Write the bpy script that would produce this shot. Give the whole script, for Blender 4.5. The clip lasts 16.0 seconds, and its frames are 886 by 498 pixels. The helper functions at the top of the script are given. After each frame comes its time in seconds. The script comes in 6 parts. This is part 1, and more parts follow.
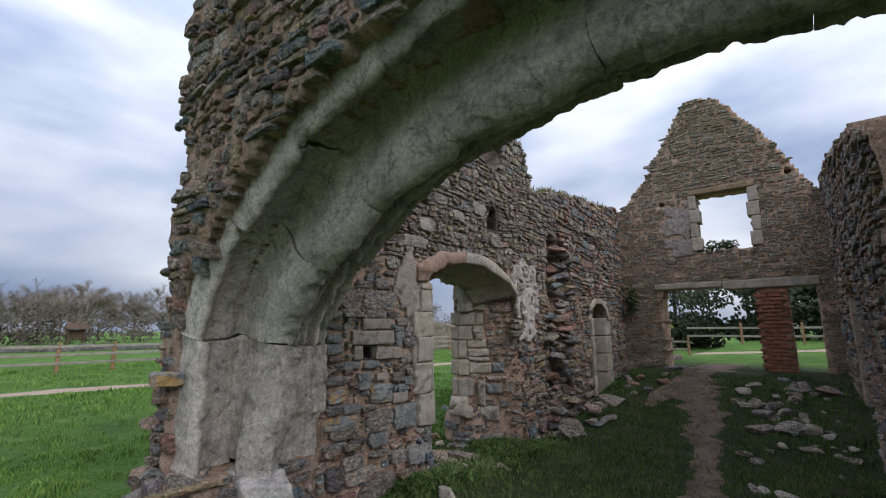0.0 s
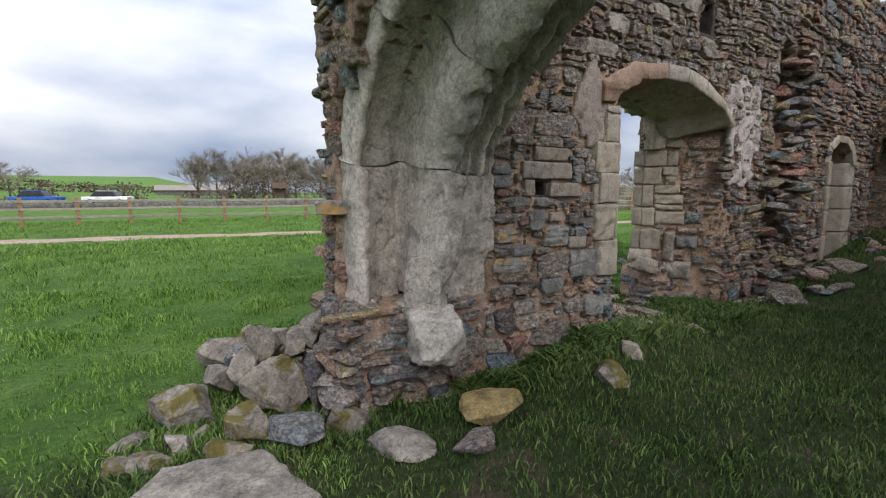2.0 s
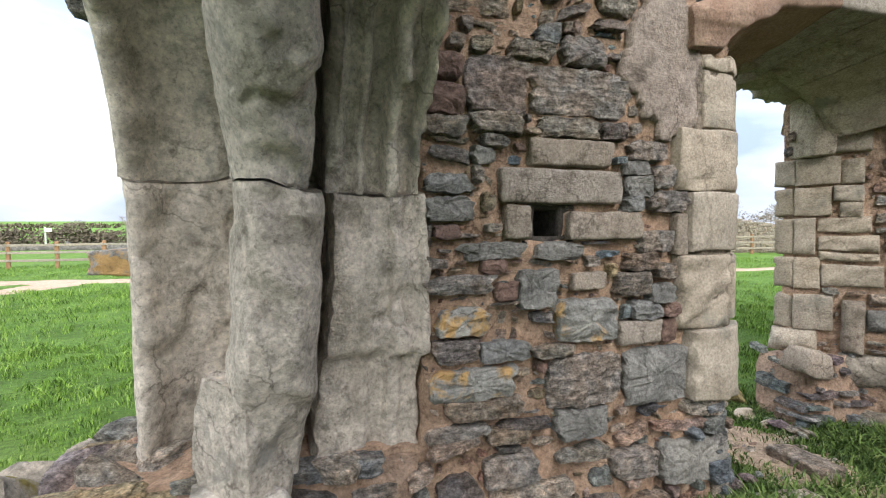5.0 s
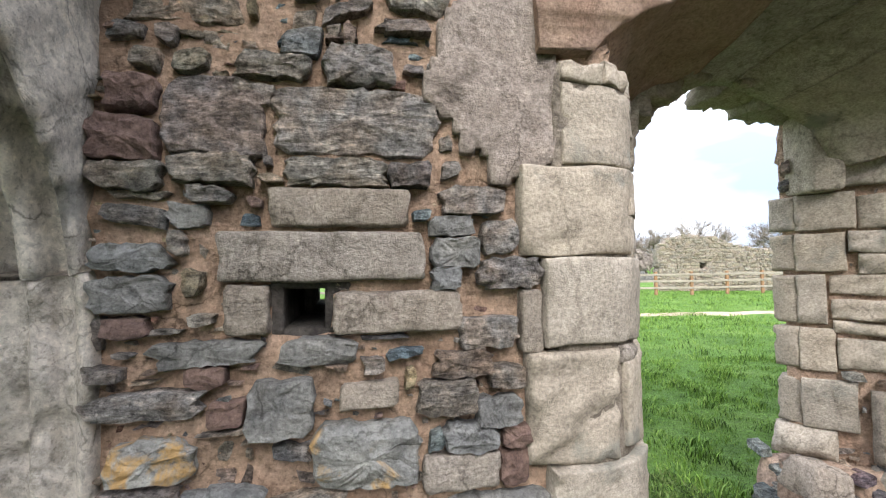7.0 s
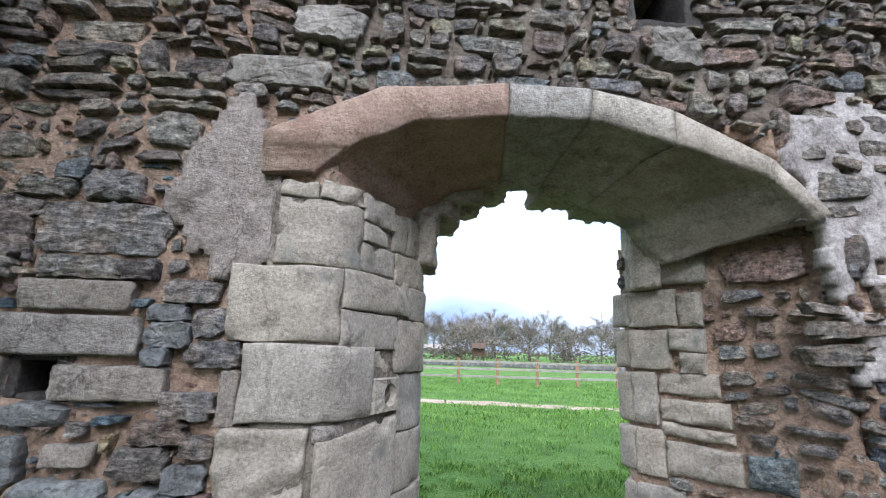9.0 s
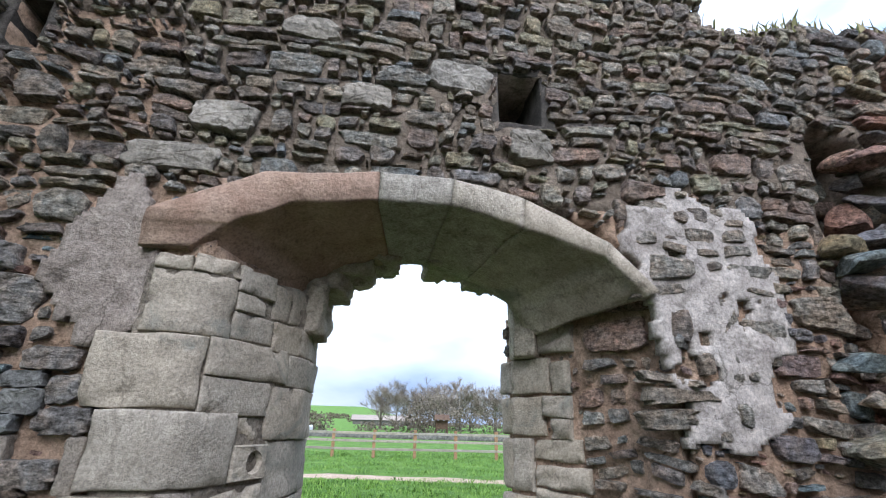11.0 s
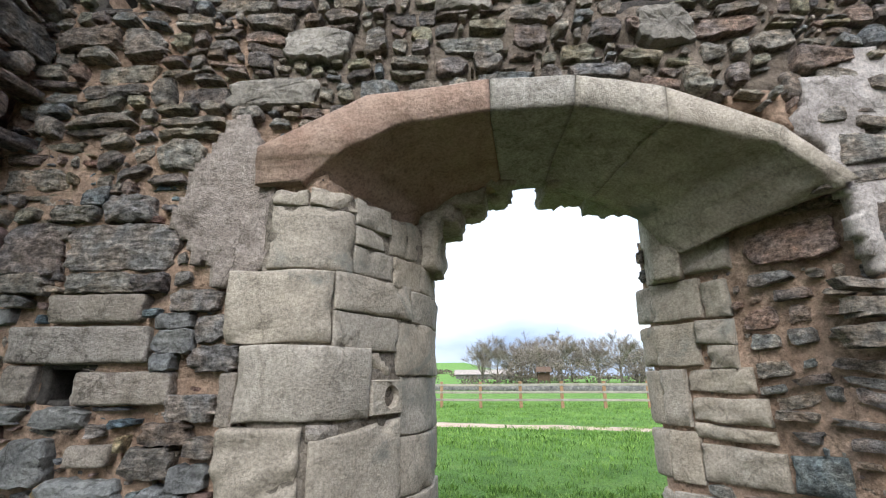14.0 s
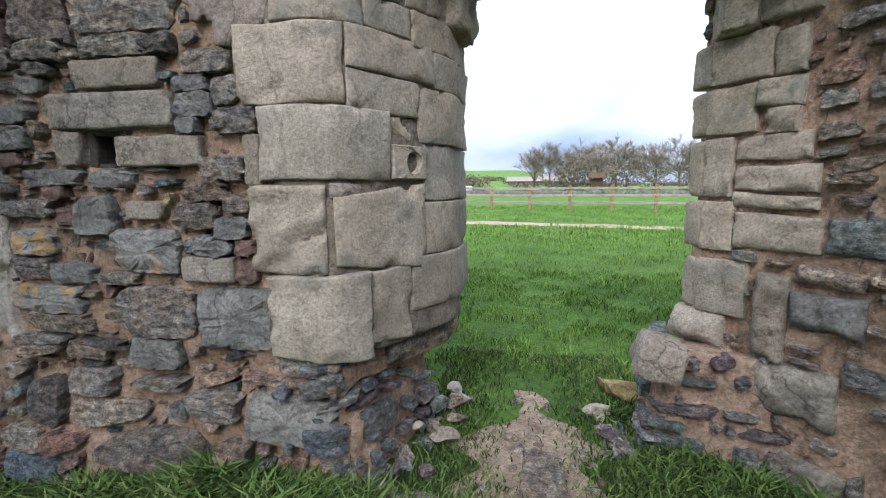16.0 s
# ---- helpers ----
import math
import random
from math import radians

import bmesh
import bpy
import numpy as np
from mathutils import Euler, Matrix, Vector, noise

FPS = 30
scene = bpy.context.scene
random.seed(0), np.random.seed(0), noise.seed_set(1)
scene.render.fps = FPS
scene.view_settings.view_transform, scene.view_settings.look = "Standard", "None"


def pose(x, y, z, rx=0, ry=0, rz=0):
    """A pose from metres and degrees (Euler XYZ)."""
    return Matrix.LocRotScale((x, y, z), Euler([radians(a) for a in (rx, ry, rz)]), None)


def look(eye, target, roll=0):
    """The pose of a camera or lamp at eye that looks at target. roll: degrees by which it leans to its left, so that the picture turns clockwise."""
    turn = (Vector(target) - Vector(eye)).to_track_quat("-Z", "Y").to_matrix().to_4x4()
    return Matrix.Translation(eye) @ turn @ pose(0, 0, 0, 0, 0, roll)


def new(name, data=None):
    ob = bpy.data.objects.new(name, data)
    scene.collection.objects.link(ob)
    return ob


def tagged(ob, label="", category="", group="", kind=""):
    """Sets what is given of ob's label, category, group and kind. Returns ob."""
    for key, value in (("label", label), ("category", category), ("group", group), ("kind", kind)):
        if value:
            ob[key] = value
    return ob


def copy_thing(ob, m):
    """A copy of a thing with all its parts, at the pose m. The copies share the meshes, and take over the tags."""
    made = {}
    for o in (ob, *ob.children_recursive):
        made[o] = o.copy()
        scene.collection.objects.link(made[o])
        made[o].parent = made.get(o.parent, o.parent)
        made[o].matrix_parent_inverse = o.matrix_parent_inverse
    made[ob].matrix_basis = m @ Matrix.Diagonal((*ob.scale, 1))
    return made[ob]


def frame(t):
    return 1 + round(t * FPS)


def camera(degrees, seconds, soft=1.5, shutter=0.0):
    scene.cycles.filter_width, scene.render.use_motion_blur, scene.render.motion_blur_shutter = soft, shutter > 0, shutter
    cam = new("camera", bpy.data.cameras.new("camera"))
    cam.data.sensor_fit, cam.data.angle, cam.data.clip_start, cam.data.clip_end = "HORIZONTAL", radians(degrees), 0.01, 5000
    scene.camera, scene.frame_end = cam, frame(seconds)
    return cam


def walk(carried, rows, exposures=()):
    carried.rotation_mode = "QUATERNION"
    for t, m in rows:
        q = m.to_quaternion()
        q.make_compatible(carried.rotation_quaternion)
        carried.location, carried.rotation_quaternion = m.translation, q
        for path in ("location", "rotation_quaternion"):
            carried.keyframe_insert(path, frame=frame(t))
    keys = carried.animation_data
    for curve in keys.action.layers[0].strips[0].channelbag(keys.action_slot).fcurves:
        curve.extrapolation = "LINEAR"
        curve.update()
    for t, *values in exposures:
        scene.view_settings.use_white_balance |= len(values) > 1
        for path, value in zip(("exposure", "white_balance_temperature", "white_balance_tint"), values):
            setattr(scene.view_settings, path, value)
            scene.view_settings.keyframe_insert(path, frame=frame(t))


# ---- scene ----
cam = camera(89.0, 16.0, 1.1)
PATH = [
    (0, (-2.891, -3.143, 1.573, 100.02, 0.47, -51.12)),
    (0.5, (-2.730, -3.020, 1.482, 92.92, 1.43, -43.70)),
    (1, (-2.656, -2.882, 1.411, 86.13, 1.12, -38.70)),
    (1.5, (-2.593, -2.718, 1.362, 83.89, 0.57, -35.29)),
    (2, (-2.526, -2.526, 1.341, 82.75, 0.15, -32.04)),
    (2.5, (-2.414, -2.426, 1.352, 82.03, -0.44, -28.24)),
    (3, (-2.306, -2.258, 1.338, 81.92, -1.03, -24.17)),
    (5.5, (-0.611, -1.288, 1.328, 88.92, 0.67, -16.25)),
    (6, (-0.374, -1.152, 1.374, 89.01, 0.54, -14.40)),
    (6.5, (-0.177, -1.110, 1.457, 89.28, 0.79, -13.37)),
    (7, (0.065, -1.184, 1.463, 92.44, 0.77, -10.69)),
    (7.5, (0.296, -1.232, 1.433, 96.32, 0.42, -8.10)),
    (8, (0.557, -1.303, 1.483, 99.37, -0.32, -6.04)),
    (8.5, (0.859, -1.460, 1.447, 103.20, -0.63, -4.06)),
    (9, (1.074, -1.536, 1.483, 102.63, -1.65, -4.70)),
    (11.5, (1.459, -1.805, 1.468, 115.10, -0.93, -9.25)),
    (12, (1.448, -1.840, 1.509, 119.31, -1.29, -8.98)),
    (12.5, (1.434, -1.797, 1.520, 121.79, -1.15, -8.48)),
    (13, (1.415, -1.698, 1.457, 119.00, -0.14, -6.69)),
    (13.5, (1.353, -1.587, 1.394, 114.26, 0.50, -2.79)),
    (14, (1.321, -1.516, 1.385, 105.78, 0.36, 3.26)),
    (14.5, (1.319, -1.466, 1.348, 98.80, 0.45, 8.71)),
    (15, (1.316, -1.438, 1.328, 90.98, -0.27, 10.88)),
    (15.5, (1.330, -1.410, 1.249, 86.85, -0.17, 11.76)),
    (16, (1.427, -1.434, 1.231, 81.80, 0.43, 9.83)),
]

EXPOSURES = [(0, 0.12, 5950, 12), (0.5, 0.0, 5950, 12), (1, 0.13, 6100, 12), (2.5, 0.48, 6300, 11), (3, 0.5, 6300, 11), (5.5, 1.58, 6600, 9), (6.5, 1.72, 6450, 10), (7, 1.70, 6350, 11), (7.5, 1.64, 6150, 11), (8, 1.56, 5750, 10), (8.5, 1.5, 5600, 10), (9, 1.32, 5500, 10),
             (11.5, 1.0, 5750, 9), (12.5, 0.25, 5950, 8), (13, 0.22, 5850, 8), (13.5, 0.65, 5850, 8), (14, 1.28, 6000, 8), (14.5, 1.45, 5950, 9), (15.5, 1.2, 5950, 9), (16, 1.09, 5950, 9)]
walk(cam, [(t, pose(*p)) for t, p in PATH], EXPOSURES)

# ---- light ----
world = bpy.data.worlds.new("sky")
scene.world = world
world.use_nodes = True
wn, wl = world.node_tree.nodes, world.node_tree.links
wn.clear()
w_out = wn.new("ShaderNodeOutputWorld")
w_bg = wn.new("ShaderNodeBackground")
w_sky = wn.new("ShaderNodeTexSky")
w_sky.sky_type, w_sky.sun_disc = "NISHITA", False
w_sky.sun_elevation, w_sky.sun_rotation = radians(40), radians(185)
w_sky.air_density, w_sky.dust_density = 1.0, 2.0
w_bg.inputs["Strength"].default_value = 0.085
w_tc = wn.new("ShaderNodeTexCoord")
w_map = wn.new("ShaderNodeMapping")
w_map.inputs["Scale"].default_value = (1.0, 1.0, 2.6)
w_noise = wn.new("ShaderNodeTexNoise")
w_noise.inputs["Scale"].default_value, w_noise.inputs["Detail"].default_value = 2.0, 6.0
w_noise.inputs["Roughness"].default_value, w_noise.inputs["Distortion"].default_value = 0.45, 0.1
w_ramp = wn.new("ShaderNodeValToRGB")
w_ramp.color_ramp.elements[0].position, w_ramp.color_ramp.elements[0].color = 0.36, (4.1, 5.1, 7.2, 1)
w_ramp.color_ramp.elements[1].position, w_ramp.color_ramp.elements[1].color = 0.62, (12.8, 12.8, 12.9, 1)
w_mix = wn.new("ShaderNodeMixRGB")
w_mix.inputs["Fac"].default_value = 0.88
wl.new(w_tc.outputs["Generated"], w_map.inputs["Vector"])
wl.new(w_map.outputs["Vector"], w_noise.inputs["Vector"])
wl.new(w_noise.outputs["Fac"], w_ramp.inputs["Fac"])
wl.new(w_sky.outputs["Color"], w_mix.inputs["Color1"])
wl.new(w_ramp.outputs["Color"], w_mix.inputs["Color2"])
w_sep = wn.new("ShaderNodeSeparateXYZ")
w_lift = wn.new("ShaderNodeMapRange")
w_lift.inputs["From Min"].default_value, w_lift.inputs["From Max"].default_value = 0.0, 0.8
w_lift.inputs["To Min"].default_value, w_lift.inputs["To Max"].default_value = 0.63, 1.46
w_mul = wn.new("ShaderNodeVectorMath")
w_mul.operation = "SCALE"
wl.new(w_tc.outputs["Generated"], w_sep.inputs[0])
wl.new(w_sep.outputs["Z"], w_lift.inputs["Value"])
wl.new(w_mix.outputs["Color"], w_mul.inputs[0])
wl.new(w_lift.outputs["Result"], w_mul.inputs["Scale"])
wl.new(w_mul.outputs["Vector"], w_bg.inputs["Color"])
wl.new(w_bg.outputs["Background"], w_out.inputs["Surface"])
sun = new("sun", bpy.data.lights.new("sun", "SUN"))
sun.data.energy, sun.data.angle, sun.data.color = 1.5, radians(35), (1.0, 0.96, 0.9)
sun.matrix_world = look((0, 0, 30), (3, 36, 0))


# ---- materials ----
def mat(name, rough=0.9):
    m = bpy.data.materials.new(name)
    m.use_nodes = True
    b = m.node_tree.nodes["Principled BSDF"]
    b.inputs["Roughness"].default_value = rough
    b.inputs["Specular IOR Level"].default_value = 0.25
    return m, m.node_tree.nodes, m.node_tree.links, b


def ramp(n, stops, interp="LINEAR"):
    r = n.new("ShaderNodeValToRGB")
    cr = r.color_ramp
    cr.interpolation = interp
    while len(cr.elements) < len(stops):
        cr.elements.new(0.5)
    for e, (p, c) in zip(cr.elements, stops):
        e.position, e.color = p, (*c, 1)
    return r


def noise_tex(n, l, vec, scale, detail=6, rough=0.6, dist=0.0):
    t = n.new("ShaderNodeTexNoise")
    t.inputs["Scale"].default_value, t.inputs["Detail"].default_value = scale, detail
    t.inputs["Roughness"].default_value, t.inputs["Distortion"].default_value = rough, dist
    l.new(vec, t.inputs["Vector"])
    return t


def mixer(n, l, fac, a, b, mode="MIX"):
    x = n.new("ShaderNodeMixRGB")
    x.blend_type = mode
    for s, v in (("Fac", fac), ("Color1", a), ("Color2", b)):
        if hasattr(v, "is_linked"):
            l.new(v, x.inputs[s])
        elif isinstance(v, (int, float)):
            x.inputs[s].default_value = v
        else:
            x.inputs[s].default_value = (*v, 1)
    return x.outputs["Color"]


def bumped(n, l, b, height, strength, dist):
    p = n.new("ShaderNodeBump")
    p.inputs["Strength"].default_value, p.inputs["Distance"].default_value = strength, dist
    l.new(height, p.inputs["Height"])
    l.new(p.outputs["Normal"], b.inputs["Normal"])


def pits(n, l, pos, c, scale, amount=0.6):
    """Small dark pores and pale grains."""
    p = noise_tex(n, l, pos, scale, 3, 0.6)
    r = ramp(n, [(0.34, (0.45, 0.45, 0.45)), (0.42, (0.98, 0.98, 0.98)), (0.60, (1.0, 1.0, 1.0)), (0.68, (1.35, 1.35, 1.33))])
    l.new(p.outputs["Fac"], r.inputs["Fac"])
    return mixer(n, l, amount, c, r.outputs["Color"], "MULTIPLY")


def cracks(n, l, pos, c, scale, amount=0.8):
    """Hairline cracks that wander and break off."""
    w = noise_tex(n, l, pos, scale * 2.2, 5, 0.6)
    wob = n.new("ShaderNodeVectorMath")
    wob.operation = "MULTIPLY_ADD"
    l.new(w.outputs["Color"], wob.inputs[0])
    wob.inputs[1].default_value = (0.6 / scale,) * 3
    l.new(pos, wob.inputs[2])
    v = n.new("ShaderNodeTexVoronoi")
    v.feature = "DISTANCE_TO_EDGE"
    v.inputs["Scale"].default_value = scale
    l.new(wob.outputs["Vector"], v.inputs["Vector"])
    r = ramp(n, [(0.0, (0.22, 0.21, 0.2)), (0.022, (1, 1, 1))])
    l.new(v.outputs["Distance"], r.inputs["Fac"])
    where = noise_tex(n, l, pos, scale * 0.8, 3, 0.6)
    k = ramp(n, [(0.45, (0, 0, 0)), (0.58, (amount, amount, amount))])
    l.new(where.outputs["Fac"], k.inputs["Fac"])
    return mixer(n, l, k.outputs["Color"], c, r.outputs["Color"], "MULTIPLY")


def stone_mat(name, stops, lichen=0.25, strata=1.0, grain=40):
    """Weathered field stone: colour by piece, strata, grain and lichen."""
    m, n, l, b = mat(name, 0.92)
    geo, info = n.new("ShaderNodeNewGeometry"), n.new("ShaderNodeObjectInfo")
    tc = n.new("ShaderNodeTexCoord")
    add = n.new("ShaderNodeMath")
    add.operation = "ADD"
    fr = n.new("ShaderNodeMath")
    fr.operation = "FRACT"
    l.new(geo.outputs["Random Per Island"], add.inputs[0])
    l.new(info.outputs["Random"], add.inputs[1])
    l.new(add.outputs[0], fr.inputs[0])
    r = ramp(n, stops, "LINEAR")
    l.new(fr.outputs[0], r.inputs["Fac"])
    pos = geo.outputs["Position"]
    mp = n.new("ShaderNodeMapping")
    mp.inputs["Scale"].default_value = (1.0, 1.0, 3.0)
    mp.inputs["Rotation"].default_value = (0.15, 0.12, 0)
    l.new(pos, mp.inputs["Vector"])
    st = noise_tex(n, l, mp.outputs["Vector"], 15, 10, 0.78, 0.15)
    gr = noise_tex(n, l, pos, grain, 8, 0.75)
    big = noise_tex(n, l, pos, 3.0, 5, 0.6)
    patch = noise_tex(n, l, pos, 9.0, 4, 0.6, 0.5)
    li = noise_tex(n, l, pos, 7.0, 6, 0.7, 0.4)
    r1 = ramp(n, [(0.36, (0.28, 0.27, 0.27)), (0.52, (0.95, 0.95, 0.95)), (0.66, (1.75, 1.7, 1.65))])
    l.new(st.outputs["Fac"], r1.inputs["Fac"])
    r2 = ramp(n, [(0.38, (0.36, 0.36, 0.36)), (0.5, (0.97, 0.97, 0.97)), (0.63, (1.65, 1.65, 1.65))])
    l.new(gr.outputs["Fac"], r2.inputs["Fac"])
    rp = ramp(n, [(0.40, (1.0, 0.92, 0.85)), (0.5, (1, 1, 1)), (0.60, (0.86, 0.93, 1.0))])
    l.new(patch.outputs["Fac"], rp.inputs["Fac"])
    c = mixer(n, l, 0.8, r.outputs["Color"], rp.outputs["Color"], "MULTIPLY")
    c = mixer(n, l, 0.9 * strata, c, r1.outputs["Color"], "MULTIPLY")
    c = mixer(n, l, 0.85, c, r2.outputs["Color"], "MULTIPLY")
    c = pits(n, l, pos, c, 130, 0.8)
    c = pits(n, l, pos, c, 60, 0.45)
    rl = ramp(n, [(0.56, (0, 0, 0)), (0.68, (1, 1, 1))])
    l.new(li.outputs["Fac"], rl.inputs["Fac"])
    fac = n.new("ShaderNodeMath")
    fac.operation = "MULTIPLY"
    l.new(rl.outputs["Color"], fac.inputs[0])
    fac.inputs[1].default_value = lichen
    rb = ramp(n, [(0.42, (0.30, 0.29, 0.26)), (0.6, (0.20, 0.17, 0.09))])
    l.new(big.outputs["Fac"], rb.inputs["Fac"])
    c = mixer(n, l, fac.outputs[0], c, rb.outputs["Color"])
    l.new(c, b.inputs["Base Color"])
    h = mixer(n, l, 0.5, st.outputs["Color"], gr.outputs["Color"])
    bumped(n, l, b, h, 1.0, 0.10)
    return m


def mottled(name, lo, hi, scale, rough=0.9, fine=60, bump=0.6, dist=0.01, spots=None):
    m, n, l, b = mat(name, rough)
    geo = n.new("ShaderNodeNewGeometry")
    info = n.new("ShaderNodeObjectInfo")
    pos = geo.outputs["Position"]
    a = noise_tex(n, l, pos, scale, 6, 0.6, 0.4)
    f = noise_tex(n, l, pos, fine, 6, 0.7)
    r = ramp(n, [(0.32, lo), (0.68, hi)])
    l.new(a.outputs["Fac"], r.inputs["Fac"])
    r2 = ramp(n, [(0.37, (0.55, 0.55, 0.55)), (0.5, (0.98, 0.98, 0.98)), (0.64, (1.35, 1.35, 1.35))])
    mid = noise_tex(n, l, pos, fine * 0.2, 10, 0.76, 0.25)
    r3 = ramp(n, [(0.36, (0.50, 0.49, 0.47)), (0.47, (0.95, 0.95, 0.95)), (0.66, (1.25, 1.24, 1.22))])
    l.new(mid.outputs["Fac"], r3.inputs["Fac"])
    l.new(f.outputs["Fac"], r2.inputs["Fac"])
    c = mixer(n, l, 0.62, r.outputs["Color"], r2.outputs["Color"], "MULTIPLY")
    c = mixer(n, l, 0.5 if bump == 0.5 else 0.9, c, r3.outputs["Color"], "MULTIPLY")
    if bump > 0.45:
        tone = ramp(n, [(0.0, (0.84, 0.83, 0.82)), (0.35, (1.05, 1.02, 0.98)), (0.65, (0.92, 0.93, 0.95)), (1.0, (1.12, 1.08, 1.03))])
        l.new(info.outputs["Random"], tone.inputs["Fac"])
        c = mixer(n, l, 1.0, c, tone.outputs["Color"], "MULTIPLY")
        c = pits(n, l, pos, c, fine * 2.2, 0.3 if bump == 0.5 else 0.55)
        c = cracks(n, l, pos, c, 2.2 if bump < 0.7 else 4.0, 0.45 if bump < 0.7 else 0.7)
    if spots:
        s = noise_tex(n, l, pos, spots[1], 6, 0.65, 0.5)
        rs = ramp(n, [(spots[2], (0, 0, 0)), (spots[2] + 0.08, (1, 1, 1))])
        l.new(s.outputs["Fac"], rs.inputs["Fac"])
        c = mixer(n, l, rs.outputs["Color"], c, mixer(n, l, 0.9, spots[0], r3.outputs["Color"], "MULTIPLY"))
    l.new(c, b.inputs["Base Color"])
    h = mixer(n, l, 0.35, mid.outputs["Color"], f.outputs["Color"])
    bumped(n, l, b, h, min(1.0, bump * 1.5), dist * 4)
    return m


RUBBLE = [(0.0, (0.26, 0.19, 0.155)), (0.09, (0.46, 0.375, 0.29)), (0.18, (0.17, 0.15, 0.15)), (0.28, (0.56, 0.475, 0.385)), (0.38, (0.42, 0.235, 0.175)), (0.47, (0.20, 0.26, 0.30)),
          (0.56, (0.54, 0.42, 0.245)), (0.65, (0.145, 0.145, 0.16)), (0.74, (0.60, 0.53, 0.455)), (0.83, (0.44, 0.255, 0.20)), (0.91, (0.25, 0.31, 0.32)), (1.0, (0.40, 0.32, 0.245))]
GABLE = [(0.0, (0.30, 0.265, 0.20)), (0.25, (0.38, 0.335, 0.25)), (0.5, (0.26, 0.235, 0.19)), (0.75, (0.41, 0.37, 0.29)), (1.0, (0.33, 0.285, 0.20))]
M_GABLE = stone_mat("gable_stone", GABLE)
M_RUBBLE = stone_mat("rubble_stone", RUBBLE)
M_UPPER = stone_mat("brown_upper_rubble", [(0.0, (0.34, 0.27, 0.215)), (0.13, (0.49, 0.415, 0.33)), (0.26, (0.23, 0.20, 0.18)), (0.39, (0.43, 0.31, 0.245)), (0.52, (0.30, 0.305, 0.30)), (0.65, (0.53, 0.46, 0.36)), (0.78, (0.27, 0.225, 0.20)), (0.9, (0.45, 0.40, 0.27)), (1.0, (0.37, 0.315, 0.265))])
M_ASHLAR = mottled("dressed_sandstone", (0.30, 0.258, 0.207), (0.45, 0.395, 0.328), 3.5, 0.9, 90, 0.5, 0.008, ((0.24, 0.225, 0.19), 3.0, 0.57))
M_RIB = mottled("grey_weathered_stone", (0.43, 0.405, 0.365), (0.66, 0.62, 0.56), 3.0, 0.9, 40, 0.8, 0.014, ((0.30, 0.29, 0.265), 2.6, 0.60))
M_RIB_LOW = mottled("pale_weathered_stone", (0.43, 0.39, 0.34), (0.63, 0.575, 0.51), 3.0, 0.9, 40, 0.8, 0.014, ((0.32, 0.30, 0.265), 3.2, 0.58))
M_RED = mottled("red_sandstone", (0.29, 0.19, 0.145), (0.41, 0.30, 0.235), 5.0, 0.9, 80, 0.5, 0.008)
M_PALE = mottled("pale_stone", (0.31, 0.275, 0.23), (0.45, 0.405, 0.345), 6.0, 0.9, 90, 0.6, 0.008)
M_OCHRE = mottled("ochre_stone", (0.21, 0.215, 0.215), (0.38, 0.375, 0.355), 9.0, 0.92, 60, 0.9, 0.012, ((0.50, 0.32, 0.14), 7.0, 0.51))
M_SLATE = mottled("blue_grey_stone", (0.15, 0.15, 0.15), (0.34, 0.335, 0.32), 9.0, 0.9, 70, 1.0, 0.014)
# brown hole rubble, painted much darker for the shade inside the holes
M_HOLE_SHADE = mottled("shaded_hole_stone", (0.06, 0.052, 0.048), (0.13, 0.115, 0.10), 9.0, 0.95, 70, 0.9, 0.012)
M_PLUM = mottled("purple_stone", (0.13, 0.085, 0.075), (0.28, 0.19, 0.16), 9.0, 0.9, 70, 0.9, 0.012)
M_LINTEL = mottled("gritty_dressed_stone", (0.31, 0.265, 0.22), (0.46, 0.40, 0.345), 7.0, 0.93, 110, 1.0, 0.012, ((0.24, 0.19, 0.16), 9.0, 0.60))
M_GREY = stone_mat("grey_field_stone", [(0.0, (0.34, 0.295, 0.265)), (0.5, (0.44, 0.39, 0.345)), (1.0, (0.36, 0.30, 0.27))], 0.1)
M_TAN = stone_mat("tan_field_stone", [(0.0, (0.34, 0.285, 0.23)), (0.5, (0.40, 0.35, 0.29)), (1.0, (0.28, 0.22, 0.18))], 0.1)
M_FIELD = mottled("worn_field_stone", (0.22, 0.20, 0.175), (0.44, 0.395, 0.34), 7.0, 0.93, 45, 0.9, 0.014, ((0.22, 0.20, 0.17), 6.0, 0.56))
M_DARK_RUBBLE = stone_mat("dark_blue_rubble", [(0.0, (0.20, 0.225, 0.25)), (0.2, (0.34, 0.33, 0.32)), (0.4, (0.23, 0.17, 0.18)), (0.6, (0.22, 0.26, 0.25)), (0.8, (0.40, 0.35, 0.30)), (1.0, (0.17, 0.18, 0.20))], 0.15)
M_MORTAR = mottled("pink_lime_mortar", (0.38, 0.255, 0.182), (0.58, 0.425, 0.322), 6.0, 0.95, 50, 1.0, 0.02)
M_MORTAR_OLD = mottled("old_brown_mortar", (0.20, 0.155, 0.12), (0.34, 0.275, 0.215), 6.0, 0.95, 50, 1.0, 0.02)
M_REVEAL = stone_mat("warm_reveal_stone", [(0.0, (0.38, 0.28, 0.22)), (0.2, (0.50, 0.41, 0.32)), (0.4, (0.28, 0.265, 0.25)), (0.6, (0.46, 0.31, 0.24)), (0.8, (0.32, 0.34, 0.33)), (1.0, (0.54, 0.46, 0.375))], 0.1)
M_JOINT = mottled("grey_lime_joint", (0.20, 0.17, 0.14), (0.33, 0.285, 0.235), 9.0, 0.95, 70, 0.8, 0.01)
